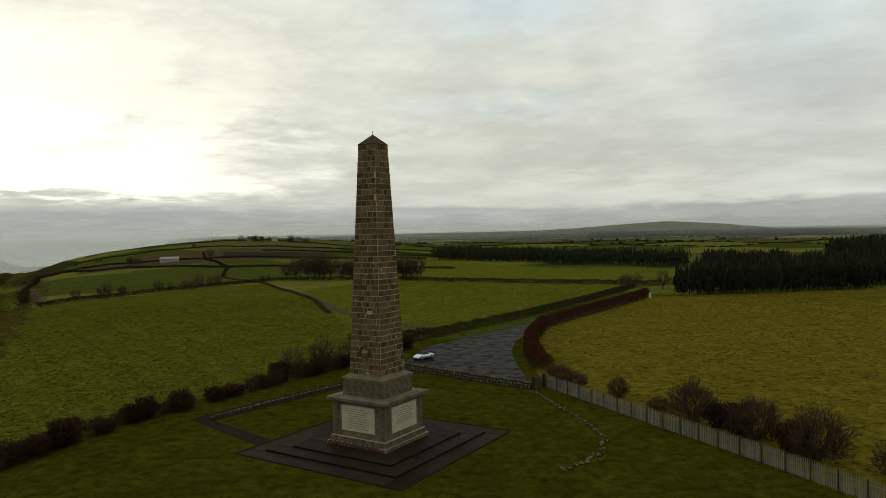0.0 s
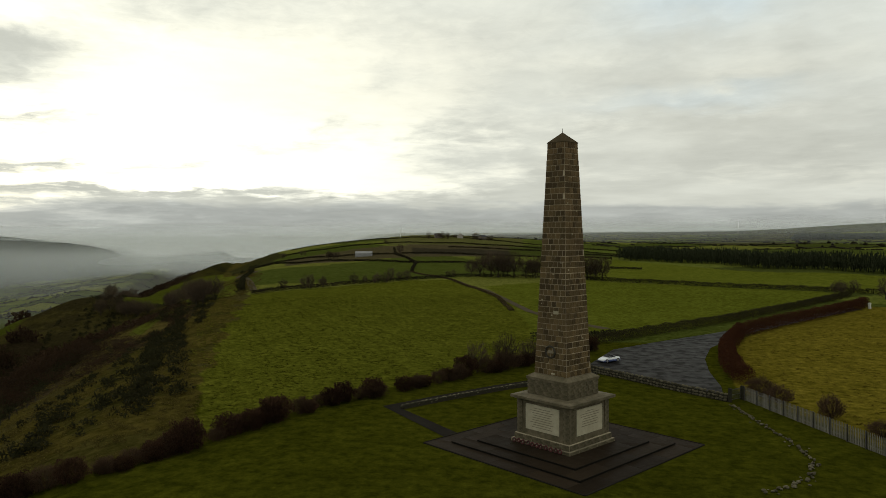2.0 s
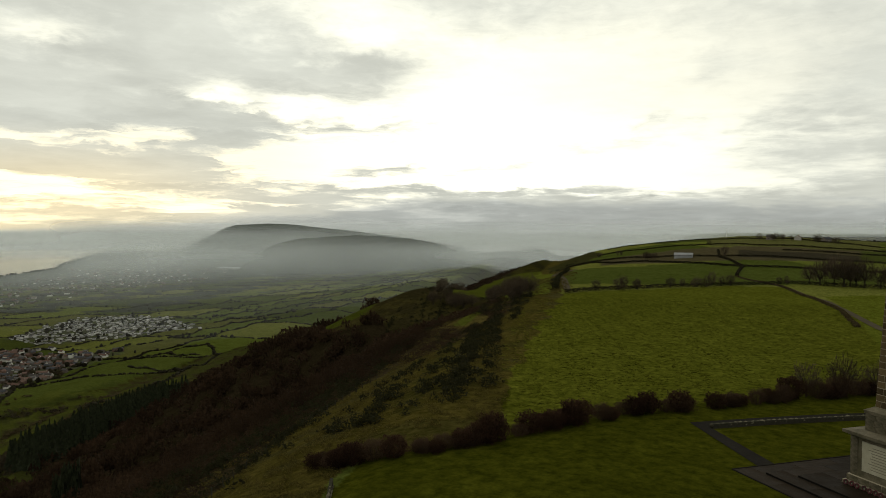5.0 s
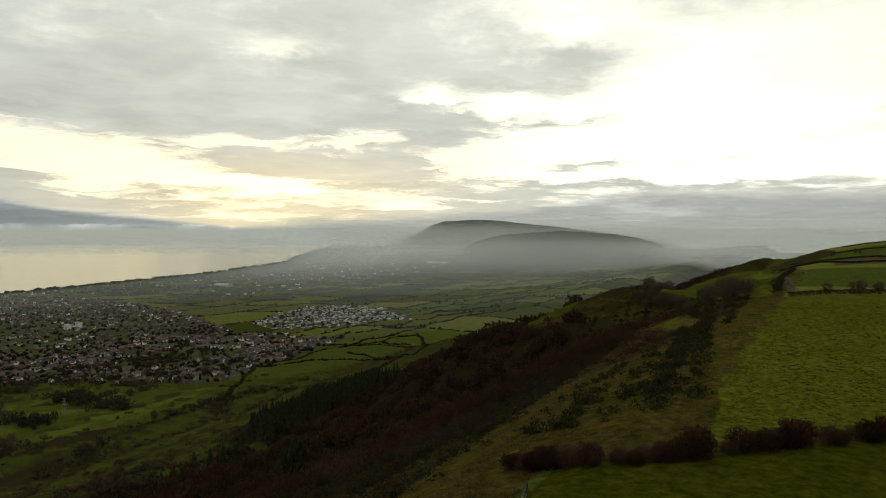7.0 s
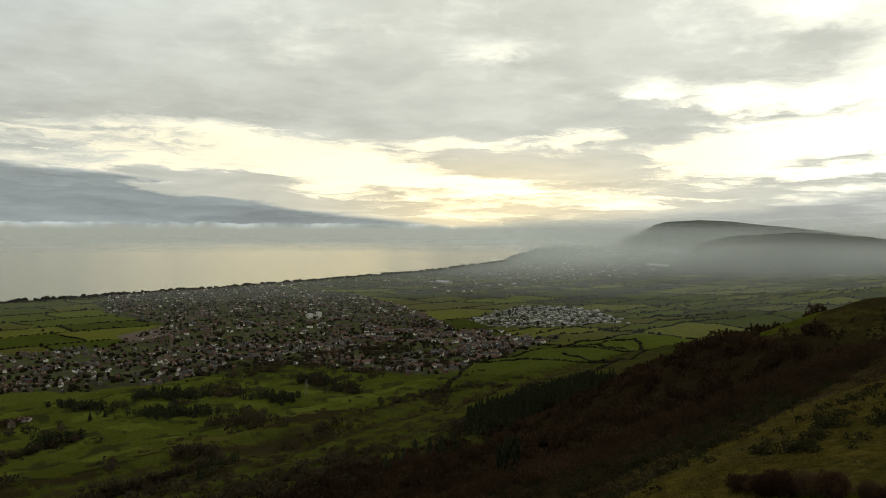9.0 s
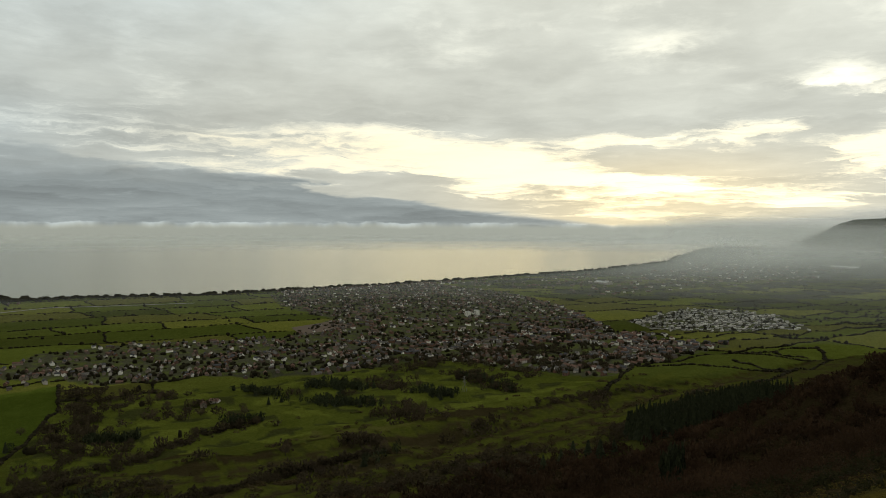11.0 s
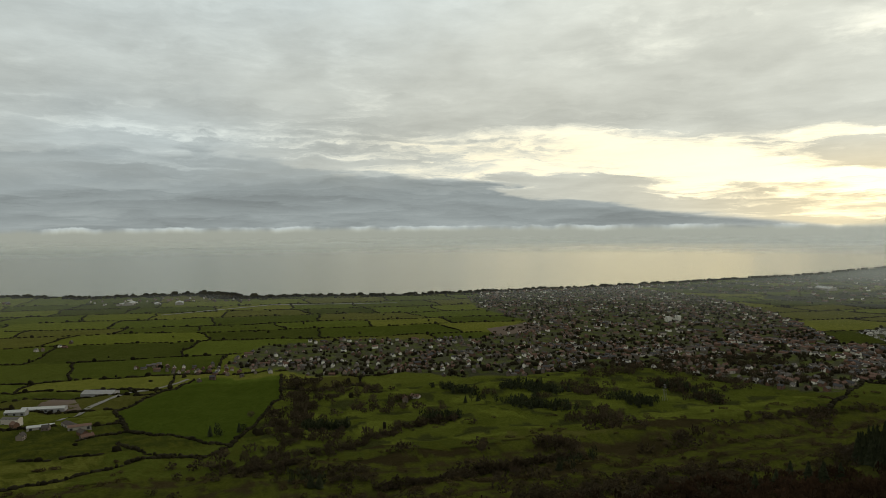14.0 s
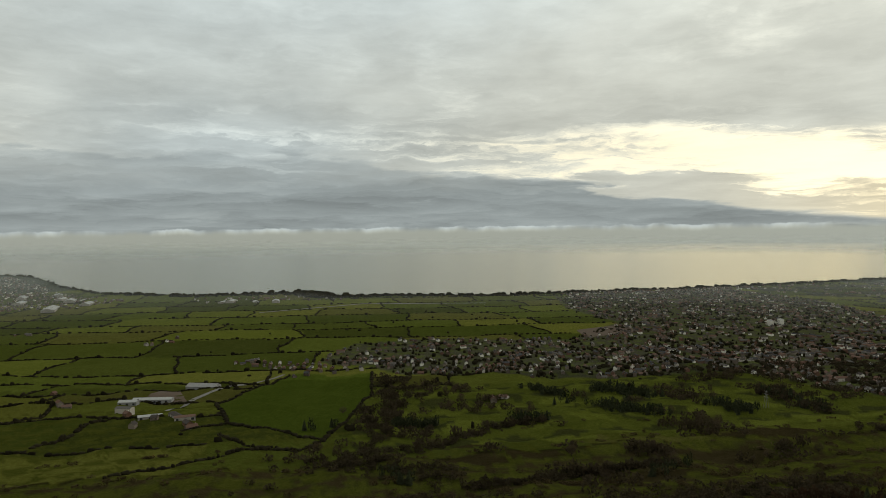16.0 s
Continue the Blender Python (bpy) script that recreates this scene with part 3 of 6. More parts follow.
def unit_block(name, mat, chamfer=.08):
    """A unit stone, x and z across, its face towards -y with worn edges."""
    bm = bmesh.new()
    back = [bm.verts.new((x, 0, z)) for x, z in ((-.5, -.5), (.5, -.5), (.5, .5), (-.5, .5))]
    mid = [bm.verts.new((x, -.7, z)) for x, z in ((-.5, -.5), (.5, -.5), (.5, .5), (-.5, .5))]
    h = .5 - chamfer
    face = [bm.verts.new((x, -1, z)) for x, z in ((-h, -h), (h, -h), (h, h), (-h, h))]
    bm.faces.new(face)
    for ring0, ring1 in ((back, mid), (mid, face)):
        for i in range(4):
            j = (i + 1) % 4
            bm.faces.new((ring0[i], ring0[j], ring1[j], ring1[i]))
    bmesh.ops.recalc_face_normals(bm, faces=bm.faces)
    return mesh_of(name, bm, mat)


# ---- the obelisk ----
BASALT = material("brown_basalt", (.118, .079, .040), .85, ((1.1, .5, (.62, .6, .56)), (.22, .5, (.6, .6, .58)), (5.0, .55, (.66, .74, .55))), .6, .18, spread=.48, sheen=.12)
MORTAR = material("pale_mortar", (.47, .40, .285), .95, ((2.6, .7, (.36, .34, .32)), (.5, .5, (.55, .55, .5)), (.15, .4, (.7, .7, .7))), .4, .1, sheen=.1)
GRANITE = material("weathered_granite", (.150, .125, .082), .85, ((1.9, .75, (.36, .37, .28)), (.55, .65, (.42, .43, .34)), (.06, .3, (.7, .7, .7))), .4, .09, spread=.14, sheen=.2)
PALE_GRANITE = material("pale_granite_base", (.27, .232, .16), .85, ((1.4, .6, (.5, .48, .42)), (.3, .4, (.6, .6, .55))), .4, .09, spread=.2, sheen=.2)
TABLET = material("cream_limestone_panel", (.42, .38, .28), .8, ((1.8, .5, (.66, .66, .6)), (.5, .5, (.7, .7, .64)), (.12, .3, (.8, .8, .76))), .2, .05, sheen=.25)
LETTERS = material("faded_grey_letters", (.19, .165, .115), .9, sheen=.1)
BRONZE = material("dark_bronze", (.05, .045, .035), .5, ((.2, .4, (.6, .7, .6)),), metal=.7)
WET_STONE = material("wet_dark_paving", (.0225, .0165, .0110), .45, ((2.2, .6, (.55, .55, .58)), (.5, .4, (.6, .6, .6)), (.08, .3, (.6, .6, .6))), .25, .25, spread=.25, sheen=.012)
JOINT = material("pale_paving_joint", (.055, .05, .038), .9, ((1.5, .6, (.4, .4, .38)),), sheen=.0)
WET_EDGE = material("pale_kerb_edge", (.022, .020, .017), .7, ((.8, .6, (.5, .5, .48)),), .2, .2, spread=.15, sheen=.0)

MON = Matrix.Translation((-7.5, 76.2, 0.0)) @ pose(0, 0, 0, 0, 0, -33)
FOOT = .42
obelisk = thing("obelisk", MON, "tall brown stone obelisk war memorial on a granite plinth", "monument")
part("footing", frustum(bmesh.new(), FOOT - .3, 8.0, FOOT + .34, 7.9), PALE_GRANITE, obelisk, "wide granite base course")
part("base_course", slab(-3.72, 3.72, -3.72, 3.72, FOOT + .34, FOOT + .95, bevel=.08), PALE_GRANITE, obelisk)
bm = bmesh.new()
frustum(bm, FOOT + .95, 7.05, 5.05, 6.8)
part("plinth", bm, GRANITE, obelisk, "square granite plinth")
for sx in (-1, 1):
    for sy in (-1, 1):
        part("corner_pier", slab(sx * 3.12 - .38, sx * 3.12 + .38, sy * 3.12 - .38, sy * 3.12 + .38, FOOT + .95, 5.02, bevel=.05), GRANITE, obelisk)
bm = bmesh.new()
frustum(bm, 5.02, 7.2, 5.22, 7.75)
frustum(bm, 5.22, 8.05, 5.50, 8.05)
frustum(bm, 5.504, 8.0, 5.64, 6.1)
part("cornice", bm, GRANITE, obelisk, "projecting granite cornice")
part("upper_base", slab(-2.7, 2.7, -2.7, 2.7, 5.55, 7.2, bevel=.06), GRANITE, obelisk)
bm = bmesh.new()
frustum(bm, 7.2, 5.55, 7.5, 5.65)
frustum(bm, 7.504, 5.6, 7.85, 4.5)
part("upper_moulding", bm, GRANITE, obelisk)
SHAFT0, SHAFT1, WIDE0, WIDE1 = 7.85, 32.7, 4.3, 2.26
bm = bmesh.new()
frustum(bm, SHAFT0, WIDE0, SHAFT1, WIDE1)
part("shaft", bm, MORTAR, obelisk, "mortared core of the tapering shaft")
bm = bmesh.new()
frustum(bm, SHAFT1 - .02, WIDE1 + .12, SHAFT1 + .08, WIDE1 + .12)
frustum(bm, SHAFT1 + .084, WIDE1 + .08, 33.9, 0)
part("capstone", bm, material("dark_capstone", (.062, .046, .026), .9, ((.5, .5, (.6, .65, .5)),), .4, .2, sheen=.05), obelisk, "pyramid-shaped capstone")
part("finial", frustum(bmesh.new(), 33.8, .05, 34.3, .03), BRONZE, obelisk)
FACES = (pose(0, 0, 0), pose(0, 0, 0, 0, 0, 90), pose(0, 0, 0, 0, 0, -90), pose(0, 0, 0, 0, 0, 180))
for i, turn in enumerate(FACES[:2]):
    for name, z0, z1, w in (("inscription_panel", 2.0, 4.72, 4.5),):
        bm = bmesh.new()
        box(bm, -w / 2, w / 2, -3.56, -3.40, z0, z1, .02)
        panel = part(name, bm, TABLET, obelisk, "cream stone panel with a faded inscription")
        panel.matrix_local = turn
        rnd = random.Random(i)
        for k in range(9 if i == 0 else 7):
            z, half = z1 - .34 - k * .25, (1.75 if k else 1.2) * rnd.uniform(.55, 1)
            line = part("lettering", slab(-half, half, -3.572, -3.555, z - .035, z + .035, bevel=0), LETTERS, panel)
# dressed granite blocks on the plinth's piers, upper base and foot
ashlar = unit_block("granite_block", GRANITE, .05)
rnd = random.Random(6)
for turn in FACES[:2]:
    for z0, z1, half, y, n in ((5.66, 6.16, 2.69, -2.7, 5), (6.18, 6.68, 2.69, -2.7, 6), (6.70, 7.18, 2.69, -2.7, 5), (FOOT + .36, FOOT + .93, 3.70, -3.72, 6), (FOOT - .02, FOOT + .33, 3.92, -3.95, 5)):
        for k in range(n):
            piece("granite_block", ashlar, obelisk, turn @ pose(-half + (k + .5) * 2 * half / n, y, (z0 + z1) / 2) @ Matrix.Diagonal((2 * half / n - .05, rnd.uniform(.03, .07), z1 - z0 - .03, 1)))
    for sx in (-1, 1):
        for k in range(6):
            z0 = FOOT + .97 + k * .6
            piece("granite_block", ashlar, obelisk, turn @ pose(sx * 3.12, -3.50, z0 + .3) @ Matrix.Diagonal((.76, rnd.uniform(.03, .06), .57, 1)))
# courses of basalt blocks; the lower ones of the seen faces are single pieces
block = unit_block("stone_block", BASALT)
COURSES = 41
step = (SHAFT1 - SHAFT0) / COURSES
tilt = math.degrees(math.atan((WIDE0 - WIDE1) / 2 / (SHAFT1 - SHAFT0)))
rnd = random.Random(3)
singles, joined_verts, joined_faces = 0, [], []
proto = np.array([v.co for v in block.vertices])
proto_faces = [tuple(p.vertices) for p in block.polygons]
for f, turn in enumerate(FACES):
    for c in range(COURSES):
        z = SHAFT0 + (c + .5) * step
        w = WIDE0 + (WIDE1 - WIDE0) * (c + .5) / COURSES
        n = max(3, round(w / .62))
        cuts = [-w / 2] + [(-w / 2 + w * (k + (.5 if c % 2 else 0) + rnd.uniform(-.16, .16)) / n) for k in range(1, n)] + [w / 2]
        for x0, x1 in zip(cuts, cuts[1:]):
            if x1 - x0 < .25:
                continue
            m = turn @ pose((x0 + x1) / 2, -w / 2, z, -tilt) @ Matrix.Diagonal((x1 - x0 - .07, rnd.uniform(.035, .07), step - .07, 1))
            if f < 2 and c < 29 and singles < 300:
                piece("stone_block", block, obelisk, m)
                singles += 1
            else:
                k = len(joined_verts) * len(proto)
                joined_verts.append([tuple(m @ Vector(v)) for v in proto])
                joined_faces += [tuple(i + k for i in q) for q in proto_faces]
UPPER = material("brown_basalt_upper", (.118, .079, .040), .85, ((1.1, .5, (.62, .6, .56)), (.22, .5, (.6, .6, .58)), (5.0, .55, (.66, .74, .55))), .6, .18, island=.48, sheen=.12)
me = bpy.data.meshes.new("upper_stonework")
me.from_pydata([v for q in joined_verts for v in q], [], joined_faces)
me.materials.append(UPPER)
upper = new("upper_stonework", me)
upper.parent = obelisk
tagged(upper, "courses of brown basalt blocks", kind="stuff")
# bronze wreath and a pale plaque on the face with the inscription
def ring(bm, radius, thick, centre=(0, 0, 0), axis="y", seg=20, sides=6, wobble=0.0, seed=0):
    rnd = random.Random(seed)
    rows = []
    for i in range(seg):
        a = 2 * math.pi * i / seg
        t = thick * (1 + wobble * rnd.uniform(-1, 1))
        row = []
        for j in range(sides):
            b = 2 * math.pi * j / sides
            d, h = radius + t * math.cos(b), t * math.sin(b)
            p = (d * math.cos(a), h, d * math.sin(a)) if axis == "y" else (d * math.cos(a), d * math.sin(a), h)
            row.append(bm.verts.new((p[0] + centre[0], p[1] + centre[1], p[2] + centre[2])))
        rows.append(row)
    for r0, r1 in zip(rows, rows[1:] + rows[:1]):
        for j in range(sides):
            k = (j + 1) % sides
            bm.faces.new((r0[j], r0[k], r1[k], r1[j]))
    bmesh.ops.recalc_face_normals(bm, faces=bm.faces)
    return bm


def shaft_y(z):
    return -(WIDE0 + (WIDE1 - WIDE0) * (z - SHAFT0) / (SHAFT1 - SHAFT0)) / 2


wz = 10.35
wreath = part("bronze_wreath", ring(bmesh.new(), .62, .1, (0, shaft_y(wz) - .1, wz), wobble=.25), BRONZE, obelisk, "dark bronze laurel wreath")
part("date_plate", slab(-.36, .36, shaft_y(wz) - .09, shaft_y(wz), wz - .16, wz + .16), LETTERS, wreath)
part("pale_block", slab(.25, .95, shaft_y(14.6) - .10, shaft_y(14.6), 14.4, 14.75), TABLET, obelisk, "pale carved stone set in the shaft")
dot = unit_block("pale_stone", TABLET, .12)
rnd = random.Random(44)
for turn in FACES[:2]:
    for k in range(9):
        z = rnd.uniform(11.5, 29)
        w = -shaft_y(z) * .8
        piece("pale_stone", dot, obelisk, turn @ pose(rnd.uniform(-w, w), shaft_y(z) - .02, z, -tilt) @ Matrix.Diagonal((rnd.uniform(.1, .22), .07, rnd.uniform(.1, .2), 1)))
part("carved_scroll", slab(.15, .65, shaft_y(8.2) - .12, shaft_y(8.2), 7.95, 8.15, bevel=.05), TABLET, obelisk)

# stepped paving round it
def paved(level, outer, inner, z0, z1, count):
    """A square ring of slabs, each a piece of its own."""
    bm = bmesh.new()
    box(bm, -outer + .02, outer - .02, -outer + .02, outer - .02, z0 - .3, z1 - .012)
    ob = part("step_bed", bm, JOINT, platform)
    me = mesh_of("paving_slab", slab(-.5, .5, -.5, .5, -.5, .5, bevel=.012), WET_STONE)
    w = outer - inner
    for k, turn in enumerate(FACES):
        run = 2 * outer - w
        for i in range(count):
            x = -outer + (i + .5) * run / count
            piece("paving_slab", me, platform, turn @ pose(x, -outer + w / 2, z1 - .03) @ Matrix.Diagonal((run / count - .05, w - .03, .06, 1)))


platform = thing("stepped_platform", MON, "wet dark stone platform with three low steps", "platform")
paved(0, 10.7, 8.6, 0, .06, 4)
paved(1, 8.56, 6.6, .04, .24, 3)
paved(2, 6.56, 3.7, .22, FOOT, 3)
# near-black strips: the shade on the step faces is put into their colour
SHADE_RISER = material("shade_black_riser", (.009, .008, .006), .8, ((.6, .5, (.6, .6, .55)),), sheen=.05)
me = mesh_of("riser", slab(-.5, .5, -.5, .5, -.5, .5, bevel=.01), SHADE_RISER)
for outer, z0, z1 in ((8.56, .06, .235), (6.56, .24, FOOT - .006)):
    for turn in FACES:
        piece("riser", me, platform, turn @ pose(0, -outer - .012, (z0 + z1) / 2) @ Matrix.Diagonal((2 * outer + .05, .05, z1 - z0, 1)))
me = mesh_of("kerb_edge", slab(-.5, .5, -.5, .5, -.5, .5, bevel=.03), WET_EDGE)
for turn in FACES:
    piece("kerb_edge", me, platform, turn @ pose(0, -10.78, .05) @ Matrix.Diagonal((21.5, .14, .1, 1)))

# poppy wreaths leant along the base
POPPY = material("red_poppy_paper", (.065, .006, .009), .8, ((.06, .6, (.35, .3, .3)),), spread=.3)
LEAF = material("dark_green_backing", (.02, .03, .015), .8)
bm = bmesh.new()
ring(bm, .19, .062, wobble=.3, seed=2)
poppy_me = mesh_of("poppy_ring", bm, POPPY)
leaf_me = mesh_of("leaf_ring", ring(bmesh.new(), .12, .04, (0, .03, 0)), LEAF)
card_me = mesh_of("card", slab(-.05, .05, -.01, .01, -.07, .03, bevel=0), LETTERS)
first = None
for i in range(11):
    at = MON @ pose(-3.35 + i * .62 + .06 * math.sin(i * 5), -4.12 - .05 * math.cos(i * 3), FOOT + .25, -14, 6 * math.sin(i * 7), 3 * math.cos(i * 4))
    if first is None:
        first = thing("poppy_wreath", at, "red poppy wreath leaning on the granite base", "wreath", "wreaths at the memorial")
        for n, me in (("poppy_ring", poppy_me), ("leaf_ring", leaf_me), ("card", card_me)):
            piece(n, me, first, Matrix())
    else:
        copy_thing(first, at)


# ---- round the memorial ----
ASPHALT = material("wet_asphalt", (.0215, .0200, .0180), .36, ((6, .8, (.42, .42, .44)), (1.8, .5, (.6, .6, .6)), (.2, .3, (.6, .6, .6))), .03, .3, sheen=.0)


def puddled(mat, size, dry, wet):
    """Shallow wet patches: gloss that comes and goes across a surface."""
    t = mat.node_tree
    n = t.nodes.new("ShaderNodeTexNoise")
    n.inputs["Scale"].default_value, n.inputs["Detail"].default_value, n.inputs["Distortion"].default_value = 1 / size, 6, .3
    t.links.new(t.nodes.new("ShaderNodeTexCoord").outputs["Object"], n.inputs["Vector"])
    r = t.nodes.new("ShaderNodeMapRange")
    r.inputs[1].default_value, r.inputs[2].default_value, r.inputs[3].default_value, r.inputs[4].default_value = .40, .75, dry, wet
    t.links.new(n.outputs["Fac"], r.inputs[0])
    t.links.new(r.outputs[0], t.nodes["Principled BSDF"].inputs["Specular IOR Level"])


puddled(ASPHALT, 1.8, 0.001, .014)
puddled(WET_STONE, 2.6, .002, .022)
TARMAC = material("damp_tarmac_path", (.022, .020, .017), .6, ((3, .5, (.6, .6, .6)), (.4, .4, (.6, .6, .6))), .2, .2, sheen=.0)
FIELDSTONE = material("mossy_field_stone", (.100, .088, .060), .9, ((.5, .5, (.55, .6, .45)), (.1, .5, (.55, .55, .55))), .6, .08, spread=.45, sheen=.03)
WALLCORE = material("dark_wall_joint", (.035, .032, .024), .95, ((.3, .5, (.5, .6, .4)),), .4, .1, sheen=.0)
GALVANISED = material("galvanised_steel", (.135, .13, .112), .6, ((1.2, .5, (.6, .6, .58)), (.15, .3, (.7, .7, .7))), metal=.15, spread=.2, sheen=.15)
IRON = material("black_iron", (.02, .02, .02), .5, ((.3, .4, (.6, .5, .45)),))


def lie(x, y):
    return float(height(x, y))


def along_line(points, gap):
    """Places every so often along a bent line: x, y, heading."""
    out, left = [], 0.0
    for (x0, y0), (x1, y1) in zip(points, points[1:]):
        n = math.hypot(x1 - x0, y1 - y0)
        d = left
        while d < n:
            out.append((x0 + (x1 - x0) * d / n, y0 + (y1 - y0) * d / n, math.degrees(math.atan2(y1 - y0, x1 - x0))))
            d += gap
        left = d - n
    return out


def flat_area(name, poly, mat, lift, label, category, cell=2.0):
    """A surface laid over the ground, following it."""
    bm = bmesh.new()
    bm.faces.new([bm.verts.new((x, y, 0)) for x, y in poly])
    bmesh.ops.recalc_face_normals(bm, faces=bm.faces)
    xs, ys = [p[0] for p in poly], [p[1] for p in poly]
    for axis, lo, hi in ((0, min(xs), max(xs)), (1, min(ys), max(ys))):
        v = lo + cell
        while v < hi:
            co, no = ((v, 0, 0), (1, 0, 0)) if axis == 0 else ((0, v, 0), (0, 1, 0))
            bmesh.ops.bisect_plane(bm, geom=bm.verts[:] + bm.edges[:] + bm.faces[:], plane_co=co, plane_no=no)
            v += cell
    for v in bm.verts:
        v.co.z = lie(v.co.x, v.co.y) + lift
    for q in bm.faces:
        q.normal_update()
    if sum(q.normal.z for q in bm.faces) < 0:
        bmesh.ops.reverse_faces(bm, faces=bm.faces[:])
    ob = new(name, mesh_of(name, bm, mat, True))
    return tagged(ob, label, category, kind="structure")


flat_area("car_park", [(-7.5, 120), (-6.2, 127), (-3, 141), (7.5, 155), (19, 169), (30.5, 186), (46, 208), (64, 231.5), (67, 229), (49.5, 205), (36, 185), (23.5, 166), (15.6, 147),
                       (13.2, 134), (12.6, 122), (13.0, 110), (12.4, 103)], ASPHALT, .06, "wet black asphalt car park and lane", "road")
flat_area("path", [(-20.2, 75.2), (-32.2, 87.6), (-26.6, 95.2), (-19.6, 104), (-11.5, 112.5), (-6, 117), (-5, 115.6), (-10, 110.6), (-17.4, 102.4), (-24.2, 94), (-29.4, 87.0), (-18.8, 76.8)], TARMAC, .05,
          "damp dark tarmac footpath across the lawn", "path")


def stone_mesh(name, seed, mat):
    rnd = random.Random(seed)
    bm = bmesh.new()
    bmesh.ops.create_icosphere(bm, subdivisions=1, radius=.5)
    for v in bm.verts:
        v.co = Vector((v.co.x, v.co.y, v.co.z * .8)) * rnd.uniform(.75, 1.2)
    return mesh_of(name, bm, mat)


STONES = [stone_mesh("stone", s, FIELDSTONE) for s in range(4)]
rnd = random.Random(8)


def dry_wall(name, line, high, thick, gap, courses, label):
    wall = thing(name, Matrix(), label, "wall")
    bm = bmesh.new()
    for (x0, y0), (x1, y1) in zip(line, line[1:]):
        n = math.hypot(x1 - x0, y1 - y0)
        m = pose((x0 + x1) / 2, (y0 + y1) / 2, lie((x0 + x1) / 2, (y0 + y1) / 2), 0, 0, math.degrees(math.atan2(y1 - y0, x1 - x0)))
        made = bmesh.ops.create_cube(bm, size=1)["verts"]
        bmesh.ops.transform(bm, matrix=m @ pose(0, 0, high * .3) @ Matrix.Diagonal((n, thick * .66, high * .8, 1)), verts=made)
    part("wall_core", bm, WALLCORE, wall)
    for c in range(courses):
        for x, y, h in along_line(line, gap):
            for side in (-1, 1):
                top = c == courses - 1
                if top and side == 1:
                    continue
                off = 0 if top else side * thick * .32
                m = pose(x, y, lie(x, y) + (c + .45) * high / courses, 0, 0, h + rnd.uniform(-12, 12)) @ pose(rnd.uniform(-.1, .1), off, rnd.uniform(-.04, .04), rnd.uniform(-20, 20), rnd.uniform(-20, 20)) \
                    @ Matrix.Diagonal((gap * rnd.uniform(.9, 1.2), thick * (.75 if top else .5), high / courses * rnd.uniform(.95, 1.25), 1))
                piece("stone", STONES[rnd.randrange(4)], wall, m)
    return wall


dry_wall("dry_stone_wall", ((-8.5, 119.5), (0, 112), (7, 105.5), (12.6, 100.8)), 1.25, .6, .62, 3, "low mossy dry stone wall beside the car park")
dry_wall("stone_kerb", ((-29.2, 86.9), (-23.9, 94.0), (-17.0, 102.4), (-9.5, 110.2)), .8, .75, .8, 1, "row of pale stones edging the path")
dry_wall("field_wall", ((-44, 37), (-49, 42.5), (-55, 48.5)), .7, .5, .7, 2, "old dark stone wall at the lawn's end")
# stones set in a curve on the lawn
arc = ((12.9, 98.4), (14.2, 92), (15.8, 86), (17.2, 80), (17.3, 75), (15.8, 70.5), (13.4, 67.6), (10.8, 65.6))
border = thing("stone_border", Matrix(), "curving border of rough stones in the grass", "stone border")
for x, y, h in along_line(arc, .45):
    s = rnd.uniform(.28, .62)
    piece("stone", STONES[rnd.randrange(4)], border, pose(x + rnd.uniform(-.3, .3), y + rnd.uniform(-.3, .3), lie(x, y) + .12, rnd.uniform(-20, 20), rnd.uniform(-20, 20), rnd.uniform(0, 360)) @ Matrix.Diagonal((s, s * .8, s * .7, 1)))
    if rnd.random() < .35:
        s = rnd.uniform(.18, .34)
        piece("stone", STONES[rnd.randrange(4)], border, pose(x + rnd.uniform(-.9, .9), y + rnd.uniform(-.9, .9), lie(x, y) + .06, 0, 0, rnd.uniform(0, 360)) @ Matrix.Diagonal((s, s, s * .6, 1)))
# palisade fence
FENCE = ((15.0, 102.0), (24.3, 80.8), (29.5, 69.4), (31.9, 63.8), (35.2, 55.8), (42, 39))
fence = thing("palisade_fence", Matrix(), "grey galvanised steel palisade fence along the field", "fence")
bm = bmesh.new()
box(bm, -.085, .085, -.012, .012, 0, 1.75)
tip = [v for v in bm.verts if v.co.z > 1]
for v in tip:
    v.co.x *= .45
    v.co.z += .12 if v.co.y < 0 else .06
pale = mesh_of("pale", bm, GALVANISED)
post = mesh_of("post", slab(-.06, .06, -.05, .05, 0, 1.95, bevel=.008), IRON)
for x, y, h in along_line(FENCE, .24):
    piece("pale", pale, fence, pose(x, y, lie(x, y) + .04, 0, 0, h))
for x, y, h in along_line(FENCE, 2.75):
    piece("post", post, fence, pose(x, y, lie(x, y), 0, 0, h) @ pose(0, -.06, 0))
    for z in (.45, 1.45):
        piece("rail", bpy.data.meshes.get("rail") or mesh_of("rail", slab(-1.39, 1.39, -.025, .025, -.03, .03, bevel=.006), GALVANISED), fence, pose(x, y, lie(x, y) + z, 0, 0, h) @ pose(1.375, .04, 0))
